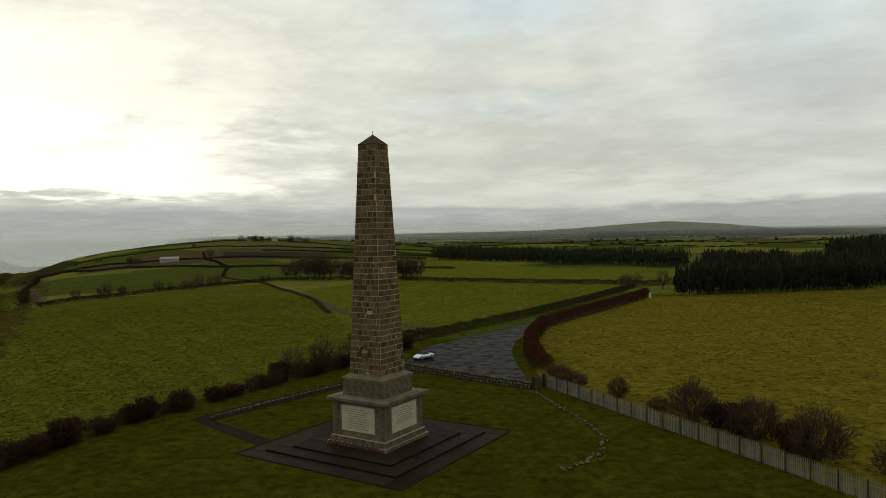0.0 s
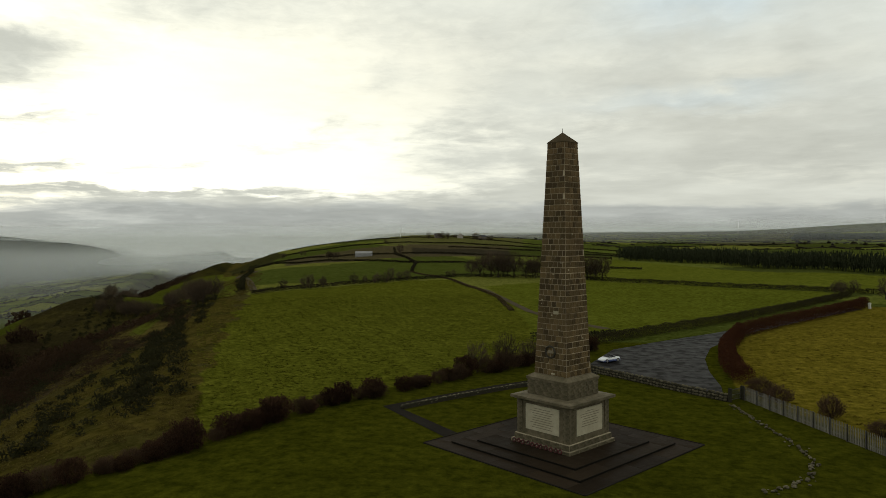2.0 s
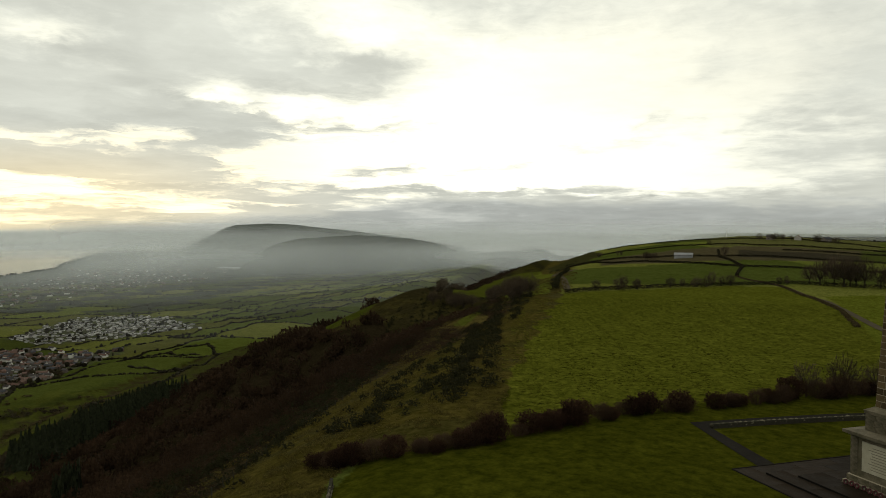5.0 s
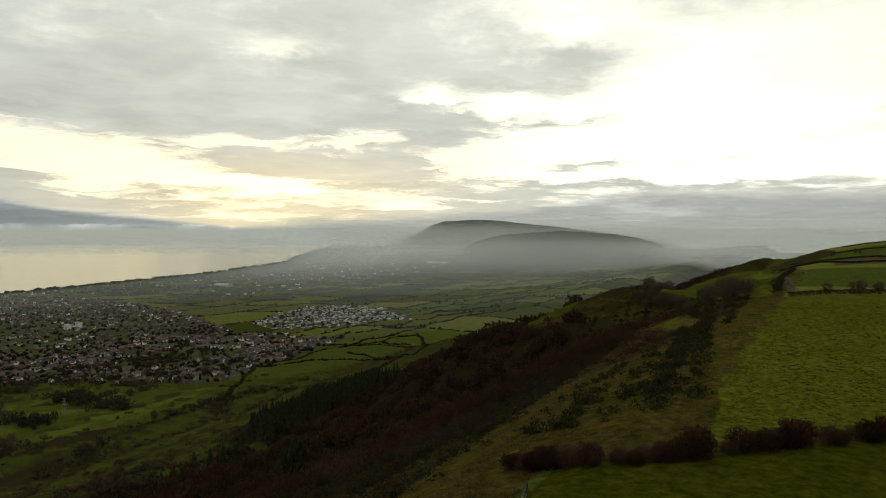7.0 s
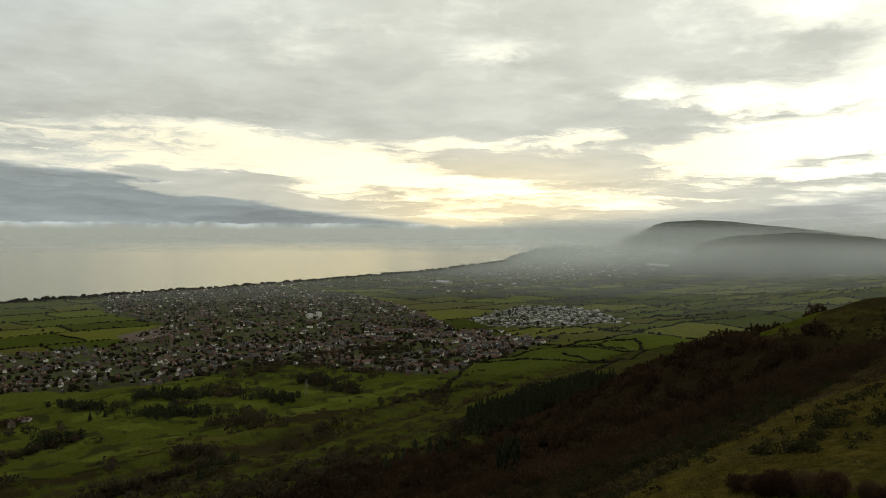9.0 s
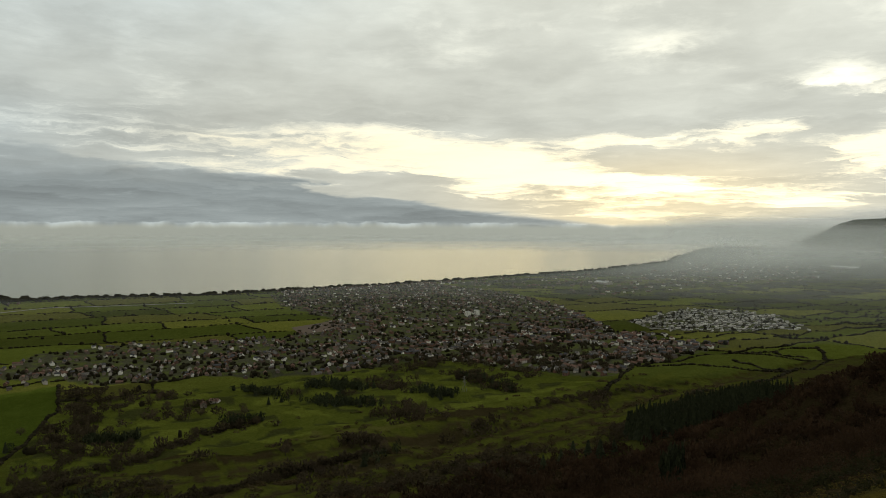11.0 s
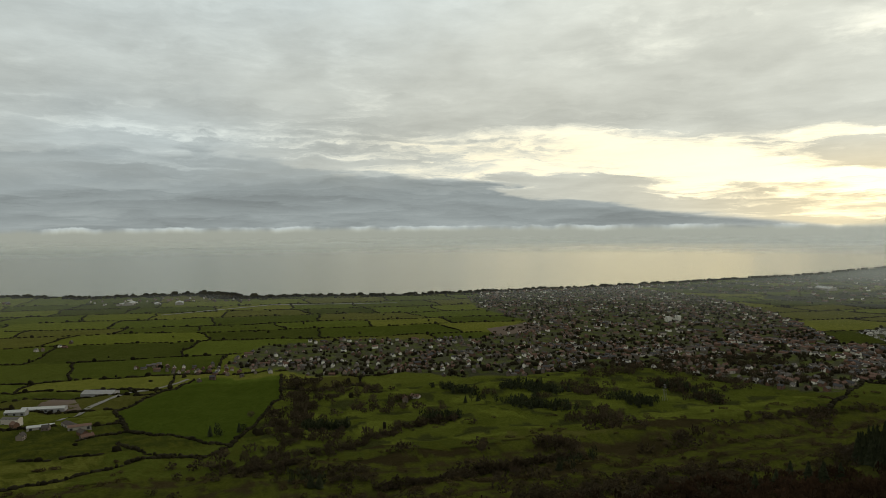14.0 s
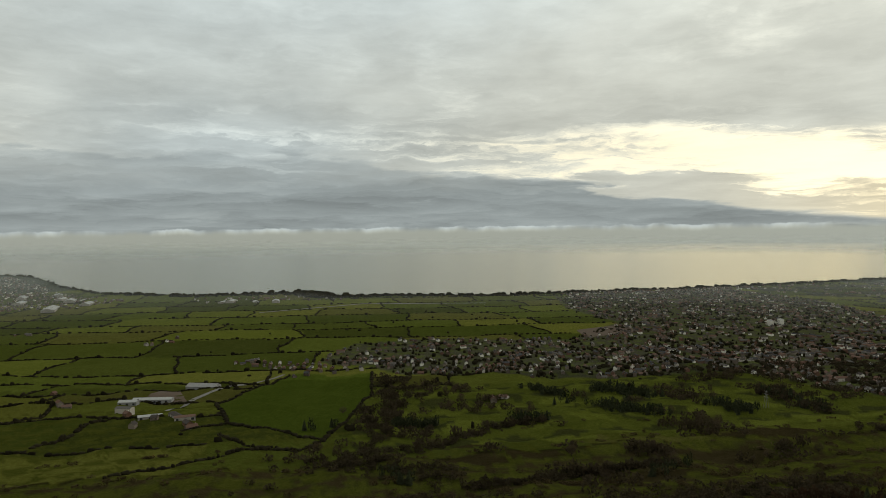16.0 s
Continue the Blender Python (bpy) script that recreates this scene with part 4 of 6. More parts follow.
# old wire fence along the rim of the slope
wire_fence = thing("wire_fence", Matrix(), "old wooden post and wire fence along the slope's rim", "fence")
stake = mesh_of("stake", slab(-.07, .07, -.07, .07, -.2, 1.25, bevel=.015), WALLCORE)
strand = mesh_of("strand", slab(-2.45, 2.45, -.006, .006, -.006, .006, bevel=0), WALLCORE)
wobbly = random.Random(8)
for x, y, h in along_line(((-78, 49), (-84, 56), (-97, 74), (-103, 83), (-111, 97), (-122, 117), (-127, 128)), 4.8):
    piece("stake", stake, wire_fence, pose(x, y, lie(x, y), wobbly.uniform(-9, 9), wobbly.uniform(-9, 9), h))
    for z in (.6, 1.05):
        dz = lie(x + 2.4 * math.cos(radians(h)), y + 2.4 * math.sin(radians(h))) - lie(x, y)
        piece("strand", strand, wire_fence, pose(x, y, lie(x, y) + z, 0, 0, h) @ pose(2.4, 0, dz, 0, -math.degrees(math.atan2(dz, 2.4)), 0))
# iron gate between the wall's end and the fence
gate = thing("iron_gate", pose(12.9, 100.6, lie(13, 101), 0, 0, 48), "black iron gate closing the lawn", "gate")
for x in (0, 2.7):
    part("gate_post", slab(x - .2, x + .2, -.2, .2, 0, 1.9, bevel=.03), WALLCORE, gate)
for z in (.25, .9, 1.6):
    part("gate_rail", slab(.22, 2.48, -.03, .03, z, z + .07), IRON, gate)
bar = mesh_of("gate_bar", slab(-.015, .015, -.015, .015, .2, 1.72, bevel=0), IRON)
for i in range(15):
    piece("gate_bar", bar, gate, pose(.32 + i * .15, 0, 0))

# white pillars where the lane enters
WHITEWASH = material("weathered_whitewash", (.55, .54, .5), .9, ((.4, .5, (.7, .7, .65)), (.1, .3, (.8, .8, .8))), sheen=.1)
pillar = None
for x, y in ((65.2, 233.6), (69.2, 231.2)):
    at = pose(x, y, lie(x, y), 0, 0, 32)
    if pillar is None:
        pillar = thing("gate_pillar", at, "whitewashed stone gate pillar at the lane's end", "gate pillar", "pillars of the lane gate")
        part("shaft", slab(-.3, .3, -.3, .3, -.1, 1.5, bevel=.03), WHITEWASH, pillar)
        part("cap", slab(-.37, .37, -.37, .37, 1.5, 1.66, bevel=.04), WHITEWASH, pillar)
    else:
        copy_thing(pillar, at)

# white open car
PAINT = material("white_car_paint", (.62, .64, .66), .25, ((.6, .15, (.85, .85, .85)),))
TRIM = material("black_trim", (.015, .015, .017), .5)
TYRE = material("tyre_rubber", (.012, .012, .012), .8)
RIM = material("alloy_rim", (.45, .45, .46), .35, metal=.8)
SKIRT = material("blue_lower_panel", (.03, .05, .14), .3)
GLASS = material("dark_car_glass", (.03, .033, .036), .15)
LAMP = material("lamp_glass", (.7, .72, .72), .15)
car = thing("car", pose(-3.6, 127.3, lie(-3.6, 127.3) + .07, 0, 0, 226), "white open-topped two-seat car with dark interior on wet asphalt", "car")


def hull(rows, mat, name, label=""):
    """A closed body from cross sections along x: x, half width low, half width high, z low, z waist, z top."""
    bm = bmesh.new()
    loops = []
    for x, wl, wh, z0, zw, z1 in rows:
        loops.append([bm.verts.new(p) for p in ((x, -wl, z0), (x, -wl * 1.04, zw), (x, -wh, z1), (x, wh, z1), (x, wl * 1.04, zw), (x, wl, z0))])
    for p, q in zip(loops, loops[1:]):
        for i in range(6):
            j = (i + 1) % 6
            bm.faces.new((p[i], p[j], q[j], q[i]))
    bm.faces.new(loops[0])
    bm.faces.new(loops[-1][::-1])
    bmesh.ops.recalc_face_normals(bm, faces=bm.faces)
    return part(name, bm, mat, car, label, True)


hull(((-2.05, .62, .55, .35, .55, .68), (-1.9, .78, .68, .3, .6, .82), (-1.2, .84, .74, .28, .62, .93), (-.75, .85, .76, .28, .62, .9)), PAINT, "rear_deck")
hull(((-.75, .85, .8, .28, .6, .84), (.75, .85, .8, .28, .6, .84)), PAINT, "door_sill")
hull(((.75, .85, .76, .28, .62, .9), (1.3, .84, .7, .28, .6, .8), (1.85, .76, .6, .3, .52, .66), (2.08, .6, .45, .36, .46, .54)), PAINT, "bonnet")
hull(((-2.0, .80, .80, .18, .25, .50), (-1.7, .90, .90, .18, .25, .54), (1.6, .90, .90, .18, .25, .52), (1.95, .76, .76, .18, .25, .44)), SKIRT, "skirt", "dark blue lower panel")
part("cabin_tub", slab(-.74, .74, -.7, .7, .5, .90, bevel=.03), TRIM, car, "dark open interior")
for y in (-.34, .34):
    bm = bmesh.new()
    box(bm, -.3, .2, y - .24, y + .24, .8, .93, .04)
    box(bm, -.5, -.3, y - .24, y + .24, .85, 1.28, .05)
    part("seat", bm, TRIM, car)
bm = bmesh.new()
q = [bm.verts.new(p) for p in ((.78, -.68, .9), (.78, .68, .9), (.38, .58, 1.28), (.38, -.58, 1.28))]
bm.faces.new(q)
bmesh.ops.solidify(bm, geom=bm.faces[:], thickness=.025)
part("windscreen", bm, GLASS, car, "dark raked windscreen")
part("folded_hood", slab(-1.15, -.62, -.68, .68, .88, 1.06, bevel=.08), TRIM, car, "folded black hood behind the seats")
for x in (-1.3, 1.3):
    for s in (-1, 1):
        bm = bmesh.new()
        bmesh.ops.create_cone(bm, cap_ends=True, segments=20, radius1=.33, radius2=.33, depth=.2, matrix=pose(x, s * .84, .33, 90))
        wheel = part("wheel", bm, TYRE, car)
        bm = bmesh.new()
        bmesh.ops.create_cone(bm, cap_ends=True, segments=16, radius1=.2, radius2=.17, depth=.22, matrix=pose(x, s * .85, .33, 90))
        part("rim", bm, RIM, wheel)
for s in (-1, 1):
    part("headlight", slab(1.9, 2.04, s * .48 - .14, s * .48 + .14, .5, .62, bevel=.03), LAMP, car)
    part("tail_light", slab(-2.06, -1.98, s * .52 - .12, s * .52 + .12, .56, .68, bevel=.02), POPPY, car)


# ---- planting ----
def at_la(l, a):
    """A true plan place from its distance out from the edge and along it."""
    return l * ACROSS[0] + a * ALONG[0], l * ACROSS[1] + a * ALONG[1]


BARK = material("wet_bark", (.035, .028, .02), .95, ((.4, .5, (.6, .65, .5)),), sheen=.1)
TWIGS = material("bare_brown_twigs", (.066, .049, .032), .95, ((60, .75, (.45, .45, .42)), (14, .5, (.6, .6, .55))), spread=.3, island=.35, sheen=.05, thin=.45)
TWIGS_RED = material("russet_leaves", (.034, .0185, .011), .95, spread=.3, island=.45, sheen=.05, thin=.45)
TWIGS_NEAR = material("dark_wet_twigs", (.052, .033, .020), .95, ((3, .4, (.6, .6, .55)),), spread=.25, island=.3, sheen=.05, thin=.45)
WOOD_TWIGS = material("brown_wood_twigs", (.042, .0255, .0145), .95, ((70, .85, (.42, .45, .45)), (20, .75, (.42, .42, .40))), island=.16, sheen=.05, thin=.45)
BEECH = material("russet_beech_leaves", (.052, .021, .010), .95, ((4, .5, (.55, .5, .5)), (1.2, .4, (.6, .6, .6))), island=.3, sheen=.05, thin=.45)
BRACKEN = material("brown_bracken", (.058, .045, .021), .95, ((40, .6, (.55, .5, .45)),), island=.28, sheen=.05, thin=.45)
TUSSOCK = material("yellow_winter_grass", (.074, .059, .017), .95, ((9, .5, (.6, .6, .5)),), island=.35, sheen=.0, thin=.45)
COPSE = material("dark_bare_copse", (.044, .035, .021), .95, ((30, .7, (.5, .5, .45)),), island=.28, sheen=.05, thin=.45)
NEEDLES = material("dark_conifer_needles", (.021, .025, .012), .95, spread=.25, island=.4, sheen=.05)
GORSE = material("gorse_and_heather", (.022, .0215, .009), .95, ((6, .5, (.6, .6, .55)),), island=.28, sheen=.05, thin=.45)
HEDGE_BROWN = material("brown_green_hedge", (.032, .028, .013), .95, ((5, .5, (.6, .6, .5)),), island=.35, sheen=.05, thin=.45)
HEDGE = material("hawthorn_hedge", (.024, .021, .011), .95, island=.4, sheen=.05, thin=.45)


def shell_points(n, seed, low=0.0):
    """Random places in a rounded crown 2 wide and 1 high, thicker towards the outside."""
    g = np.random.default_rng(seed)
    d = g.normal(size=(n, 3))
    d /= np.linalg.norm(d, axis=1)[:, None]
    lumps = 1 + .22 * np.sin(d[:, 0] * 5 + seed) * np.cos(d[:, 1] * 6 + 2 * seed) + .12 * np.sin(d[:, 2] * 9 + seed)
    p = d * (g.uniform(.25, 1, n) ** .45 * lumps)[:, None]
    return np.stack([p[:, 0], p[:, 1], low + (p[:, 2] * .5 + .5) * (1 - low)], -1), g


def leafy(n, size, seed, low=0.0):
    """Verts and faces of a mass of small leaf clumps, each a bent blade."""
    p, g = shell_points(n, seed, low)
    a, b = g.normal(size=(n, 3)), g.normal(size=(n, 3))
    a *= (size * g.uniform(.6, 1.4, n) / np.linalg.norm(a, axis=1))[:, None]
    b *= (size * g.uniform(.5, 1.2, n) / np.linalg.norm(b, axis=1))[:, None]
    v = np.stack([p - a, p + b, p + a, p - b * .8], 1).reshape(-1, 3)
    v[:, 2] = np.maximum(v[:, 2], 0)
    return v, [(4 * i, 4 * i + 1, 4 * i + 2, 4 * i + 3) for i in range(n)]


def twiggy(n, length, thick, seed, low=.0):
    """Fine upward sprays of bare twigs."""
    p, g = shell_points(n, seed, low)
    out = p - np.array([0, 0, low + .15])
    out /= np.linalg.norm(out, axis=1)[:, None] + 1e-6
    out = out + g.normal(size=(n, 3)) * .45 + np.array([0, 0, .35])
    out *= (length * g.uniform(.5, 1.3, n) / np.linalg.norm(out, axis=1))[:, None]
    side = np.cross(out, g.normal(size=(n, 3)))
    side *= (thick * g.uniform(.6, 1.4, n) / (np.linalg.norm(side, axis=1) + 1e-6))[:, None]
    v = np.stack([p - out * .5 - side, p - out * .5 + side, p + out * .5], 1).reshape(-1, 3)
    v[:, 2] = np.maximum(v[:, 2], 0)
    return v, [(3 * i, 3 * i + 1, 3 * i + 2) for i in range(n)]


def raw_mesh(name, v, f, mat):
    me = bpy.data.meshes.new(name)
    me.from_pydata([tuple(p) for p in v], [], f)
    me.materials.append(mat)
    return me


def stem(bm, p, q, r0, r1, sides=5):
    p, q = Vector(p), Vector(q)
    turn = (q - p).to_track_quat("Z", "Y").to_matrix()
    rings = []
    for c, r in ((p, r0), (q, r1)):
        rings.append([bm.verts.new(c + turn @ Vector((r * math.cos(2 * math.pi * i / sides), r * math.sin(2 * math.pi * i / sides), 0))) for i in range(sides)])
    for i in range(sides):
        j = (i + 1) % sides
        bm.faces.new((rings[0][i], rings[0][j], rings[1][j], rings[1][i]))


def bare_trunk(seed):
    """Trunk and limbs of a leafless tree, 1 high."""
    rnd = random.Random(seed)
    bm = bmesh.new()
    fork = rnd.uniform(.22, .34)
    stem(bm, (0, 0, -.02), (rnd.uniform(-.02, .02), 0, fork), .034, .026, 6)
    for k in range(8):
        a = k * 2.4 + rnd.uniform(-.4, .4)
        p = Vector((0, 0, fork * rnd.uniform(.75, 1)))
        q = p + Vector((math.cos(a) * .16, math.sin(a) * .16, rnd.uniform(.2, .34)))
        stem(bm, p, q, .018, .011, 4)
        for s in range(3):
            b = a + rnd.uniform(-1.1, 1.1)
            r = q + Vector((math.cos(b) * rnd.uniform(.1, .22), math.sin(b) * rnd.uniform(.1, .22), rnd.uniform(.08, .3)))
            stem(bm, q, r, .009, .003, 3)
    return bm


def conifer(seed, tiers=11, blades=9):
    g = np.random.default_rng(seed)
    v, f = [], []
    for t in range(tiers):
        z = .08 + .92 * t / tiers
        reach = .23 * (1 - z) ** .85 + .025
        for b in range(blades):
            a = 2 * math.pi * (b + (t % 2) * .5) / blades + g.uniform(-.25, .25)
            r = reach * g.uniform(.75, 1.2)
            w = 1.25 * r * math.pi / blades + .012
            c, s = math.cos(a), math.sin(a)
            k = len(v)
            top, tip = z + .10, z - .035 - .03 * g.uniform()
            v += [(0, 0, top), (c * r * .6 - s * w, s * r * .6 + c * w, z + .01), (c * r, s * r, tip), (c * r * .6 + s * w, s * r * .6 - c * w, z + .01)]
            f += [(k, k + 1, k + 2), (k, k + 2, k + 3)]
    v += [(.012, 0, .9), (-.006, .011, .9), (-.006, -.011, .9), (0, 0, 1.02)]
    k = len(v)
    f += [(k - 4, k - 3, k - 1), (k - 3, k - 2, k - 1), (k - 2, k - 4, k - 1)]
    return np.array(v), f


def tuft(n, seed, squash=1.0):
    """A rough lump of n-sided rings, for planting far away."""
    g = np.random.default_rng(seed)
    v, f = [(0, 0, 1.0 * g.uniform(.85, 1.1))], []
    for k, (r, z) in enumerate(((.62, .82), (1.0, .42), (.8, 0))):
        for i in range(n):
            a = 2 * math.pi * (i + .5 * (k % 2)) / n
            q = r * g.uniform(.7, 1.25)
            v.append((math.cos(a) * q, math.sin(a) * q, z * squash * g.uniform(.75, 1.2)))
    for i in range(n):
        j = (i + 1) % n
        f.append((0, 1 + i, 1 + j))
        for k in range(2):
            f.append((1 + k * n + i, 1 + (k + 1) * n + i, 1 + (k + 1) * n + j, 1 + k * n + j))
    return np.array(v), f


def scatter(name, protos, x, y, size, mats, label, category, seed=1, lift=0.0, sink=0.0, turn=None):
    """One joined mesh of many alike plants or buildings at true plan places. size: (n, 3). protos: verts, faces and, if given, the faces' materials."""
    g = np.random.default_rng(seed)
    x, y, size = np.asarray(x, float), np.asarray(y, float), np.asarray(size, float)
    bx, by, bz, k = drawn(x, y, height(x, y) + lift - sink)
    turn = g.uniform(0, 2 * math.pi, len(x)) if turn is None else np.asarray(turn, float)
    pick = g.integers(0, len(protos), len(x))
    verts, loops, starts, slots, base, nloop = [], [], [], [], 0, 0
    for i, proto in enumerate(protos):
        pv, pf = proto[0], proto[1]
        pm = proto[2] if len(proto) > 2 else [0] * len(pf)
        m = np.nonzero(pick == i)[0]
        if not len(m):
            continue
        s = pv[None] * (size[m] * k[m, None])[:, None, :]
        c, d = np.cos(turn[m])[:, None], np.sin(turn[m])[:, None]
        v = np.stack([s[..., 0] * c - s[..., 1] * d + bx[m, None], s[..., 0] * d + s[..., 1] * c + by[m, None], s[..., 2] + bz[m, None]], -1)
        verts.append(v.reshape(-1, 3))
        flat, sizes = np.concatenate([np.array(q) for q in pf]), np.array([len(q) for q in pf])
        loops.append((flat[None] + (np.arange(len(m)) * len(pv))[:, None] + base).ravel())
        st = np.concatenate([[0], np.cumsum(sizes)[:-1]])
        starts.append((st[None] + (np.arange(len(m)) * len(flat))[:, None] + nloop).ravel())
        slots.append(np.tile(np.array(pm), len(m)))
        base += len(m) * len(pv)
        nloop += len(m) * len(flat)
    v, lo, st, sl = np.concatenate(verts), np.concatenate(loops), np.concatenate(starts), np.concatenate(slots)
    me = bpy.data.meshes.new(name)
    me.vertices.add(len(v))
    me.vertices.foreach_set("co", v.astype(np.float32).ravel())
    me.loops.add(len(lo))
    me.loops.foreach_set("vertex_index", lo.astype(np.int32))
    me.polygons.add(len(st))
    me.polygons.foreach_set("loop_start", st.astype(np.int32))
    for m in (mats if isinstance(mats, (list, tuple)) else (mats,)):
        me.materials.append(m)
    me.polygons.foreach_set("material_index", sl.astype(np.int32))
    me.update(calc_edges=True)
    ob = new(name, me)
    return tagged(ob, label, category, kind="stuff")


class Plants:
    """Plants of one kind: a few shared shapes, each plant a thing with its parts."""

    def __init__(self, name, label, category, group, shapes):
        self.tags, self.shapes, self.made, self.name = (label, category, group), shapes, {}, name

    def put(self, x, y, high, wide, seed):
        rnd = random.Random(seed)
        i = rnd.randrange(len(self.shapes))
        bx, by, bz, k = (float(v) for v in drawn(x, y, height(x, y)))
        m = pose(bx, by, bz - .05, 0, 0, rnd.uniform(0, 360))
        if i not in self.made:
            ob = thing(self.name, m, *self.tags)
            for n, me in self.shapes[i]:
                piece(n, me, ob, Matrix())
            self.made[i] = ob
        else:
            ob = copy_thing(self.made[i], m)
        ob.scale = (wide * k, wide * k, high * k)
        return ob


def shrub_shapes(kind, mat, seeds):
    out = []
    for s in seeds:
        if kind == "leafy":
            v, f = leafy(3000, .05, s)
        else:
            v, f = twiggy(3600, .2, .0095, s)
        bm = bmesh.new()
        for k in range(5):
            a = k * 1.3 + s
            stem(bm, (0.05 * math.cos(a), .05 * math.sin(a), -.05), (.45 * math.cos(a), .45 * math.sin(a), .6), .03, .012, 4)
        out.append([("stem", mesh_of("stem", bm, BARK)), ("foliage" if kind == "leafy" else "twig_crown", raw_mesh("foliage", v, f, mat))])
    return out


def tree_shapes(seeds):
    out = []
    for s in seeds:
        v, f = twiggy(820, .22, .012, s, .14)
        v = v * np.array([.4, .4, 1])
        out.append([("trunk", mesh_of("trunk", bare_trunk(s), BARK)), ("crown", raw_mesh("crown", v, f, TWIGS))])
    return out


def conifer_shapes(seeds):
    out = []
    for s in seeds:
        v, f = conifer(s, 13, 10)
        bm = bmesh.new()
        stem(bm, (0, 0, -.03), (0, 0, .85), .022, .006, 6)
        out.append([("trunk", mesh_of("trunk", bm, BARK)), ("crown", raw_mesh("crown", v, f, NEEDLES))])
    return out


russet = Plants("russet_shrub", "russet-brown shrub keeping dead leaves in the boundary hedge", "shrub", "shrubs along the boundary", shrub_shapes("leafy", TWIGS_RED, (1, 2, 3)))
bare_bush = Plants("bare_shrub", "leafless brown shrub with fine upright twigs", "shrub", "bare shrubs by the fences", shrub_shapes("twiggy", TWIGS_NEAR, (4, 5, 6)))
trees = Plants("bare_tree", "leafless winter tree with a spreading brown crown", "tree", "bare trees in the fields", tree_shapes((11, 12, 13, 14)))
firs = Plants("conifer_tree", "dark green conifer with drooping branches", "tree", "single conifers", conifer_shapes((21, 22, 23)))

# the boundary between lawn and field: single bushes with gaps, on a low bank
rnd = random.Random(12)
along, walked = 0.0, along_line(HEDGE_LINE + ((-11, 131), (-7, 140)), .5)
i = 0
while along < len(walked) - 1:
    x, y, h = walked[int(along)]
    bulk = rnd.uniform(.75, 1.45) 
    (russet if rnd.random() < .66 else bare_bush).put(x + rnd.uniform(-.5, .5), y + rnd.uniform(-.8, .8), 2.0 * bulk * rnd.uniform(.8, 1.25), 1.35 * bulk, 100 + i)
    if rnd.random() < .55:
        (bare_bush if rnd.random() < .5 else russet).put(x + rnd.uniform(-1.2, 1.2), y + rnd.uniform(-1, 1), 1.5 * bulk, 1.2 * bulk, 160 + i)
    along += bulk * (rnd.choice((3.6, 4.4, 5.2, 5.2, 8.5)) if y > 78 else rnd.choice((2.6, 3.0, 4.4)))
    i += 1
for i, (x, y, h) in enumerate(((-24.5, 113, 5.0), (-20.5, 117.5, 5.8), (-17, 122, 4.6), (-12.5, 129, 5.0), (-9.5, 134, 4.4))):
    trees.put(x, y, h, h * 1.1, i)
# shrubs behind the palisade
for i, (x, y, h, w) in enumerate(((17.5, 105, 2.2, 1.5), (19.2, 101.6, 1.9, 1.4), (23.7, 94.5, 2.3, 1.2), (27, 87, 1.5, 1.3), (29.2, 81.6, 4.0, 2.0), (31.4, 79.0, 2.5, 1.2), (33.6, 74.4, 3.7, 2.1), (32.6, 76.2, 2.9, 1.3),
                                  (36.4, 67.4, 4.0, 2.5), (35.2, 69.6, 2.7, 1.5), (40.5, 59.5, 3.6, 2.2))):
    (russet if i in (5, 7, 9) else bare_bush).put(x, y, h * 1.25, w * 1.3, 60 + i)


def hedge(name, line, high, wide, mat, label, per_metre, leaf, seed, kind="hedge"):
    """A hedge along a line: a mass of small leaf clumps with an uneven top."""
    g = np.random.default_rng(seed)
    pts = along_line(line, .5)
    n = int(len(pts) * .5 * per_metre)
    idx = g.integers(0, len(pts), n)
    P = np.array(pts)[idx]
    u, w = g.uniform(-1, 1, n), g.uniform(0, 1, n)
    side = np.radians(P[:, 2]) + math.pi / 2
    bulge = np.sqrt(np.clip(1 - (w * .95) ** 3, .1, 1))
    along = g.uniform(-.3, .3, n)
    x = P[:, 0] + np.cos(side) * u * wide / 2 * bulge + np.cos(side - math.pi / 2) * along
    y = P[:, 1] + np.sin(side) * u * wide / 2 * bulge + np.sin(side - math.pi / 2) * along
    top = high * (1 + .16 * waves(x, y, 7, seed) + .1 * waves(x, y, 2.3, seed))
    z = height(x, y) + w ** .7 * top
    p = np.stack([x, y, z], -1)
    a, b = g.normal(size=(n, 3)), g.normal(size=(n, 3))
    a *= (leaf * g.uniform(.6, 1.5, n) / np.linalg.norm(a, axis=1))[:, None]
    b *= (leaf * g.uniform(.6, 1.5, n) / np.linalg.norm(b, axis=1))[:, None]
    v = np.stack([p - a, p + b, p + a, p - b], 1).reshape(-1, 3)
    bx, by, bz, k = drawn(v[:, 0], v[:, 1], v[:, 2])
    ob = new(name, raw_mesh(name, np.stack([bx, by, bz], -1), [(4 * i, 4 * i + 1, 4 * i + 2, 4 * i + 3) for i in range(n)], mat))
    return tagged(ob, label, kind)


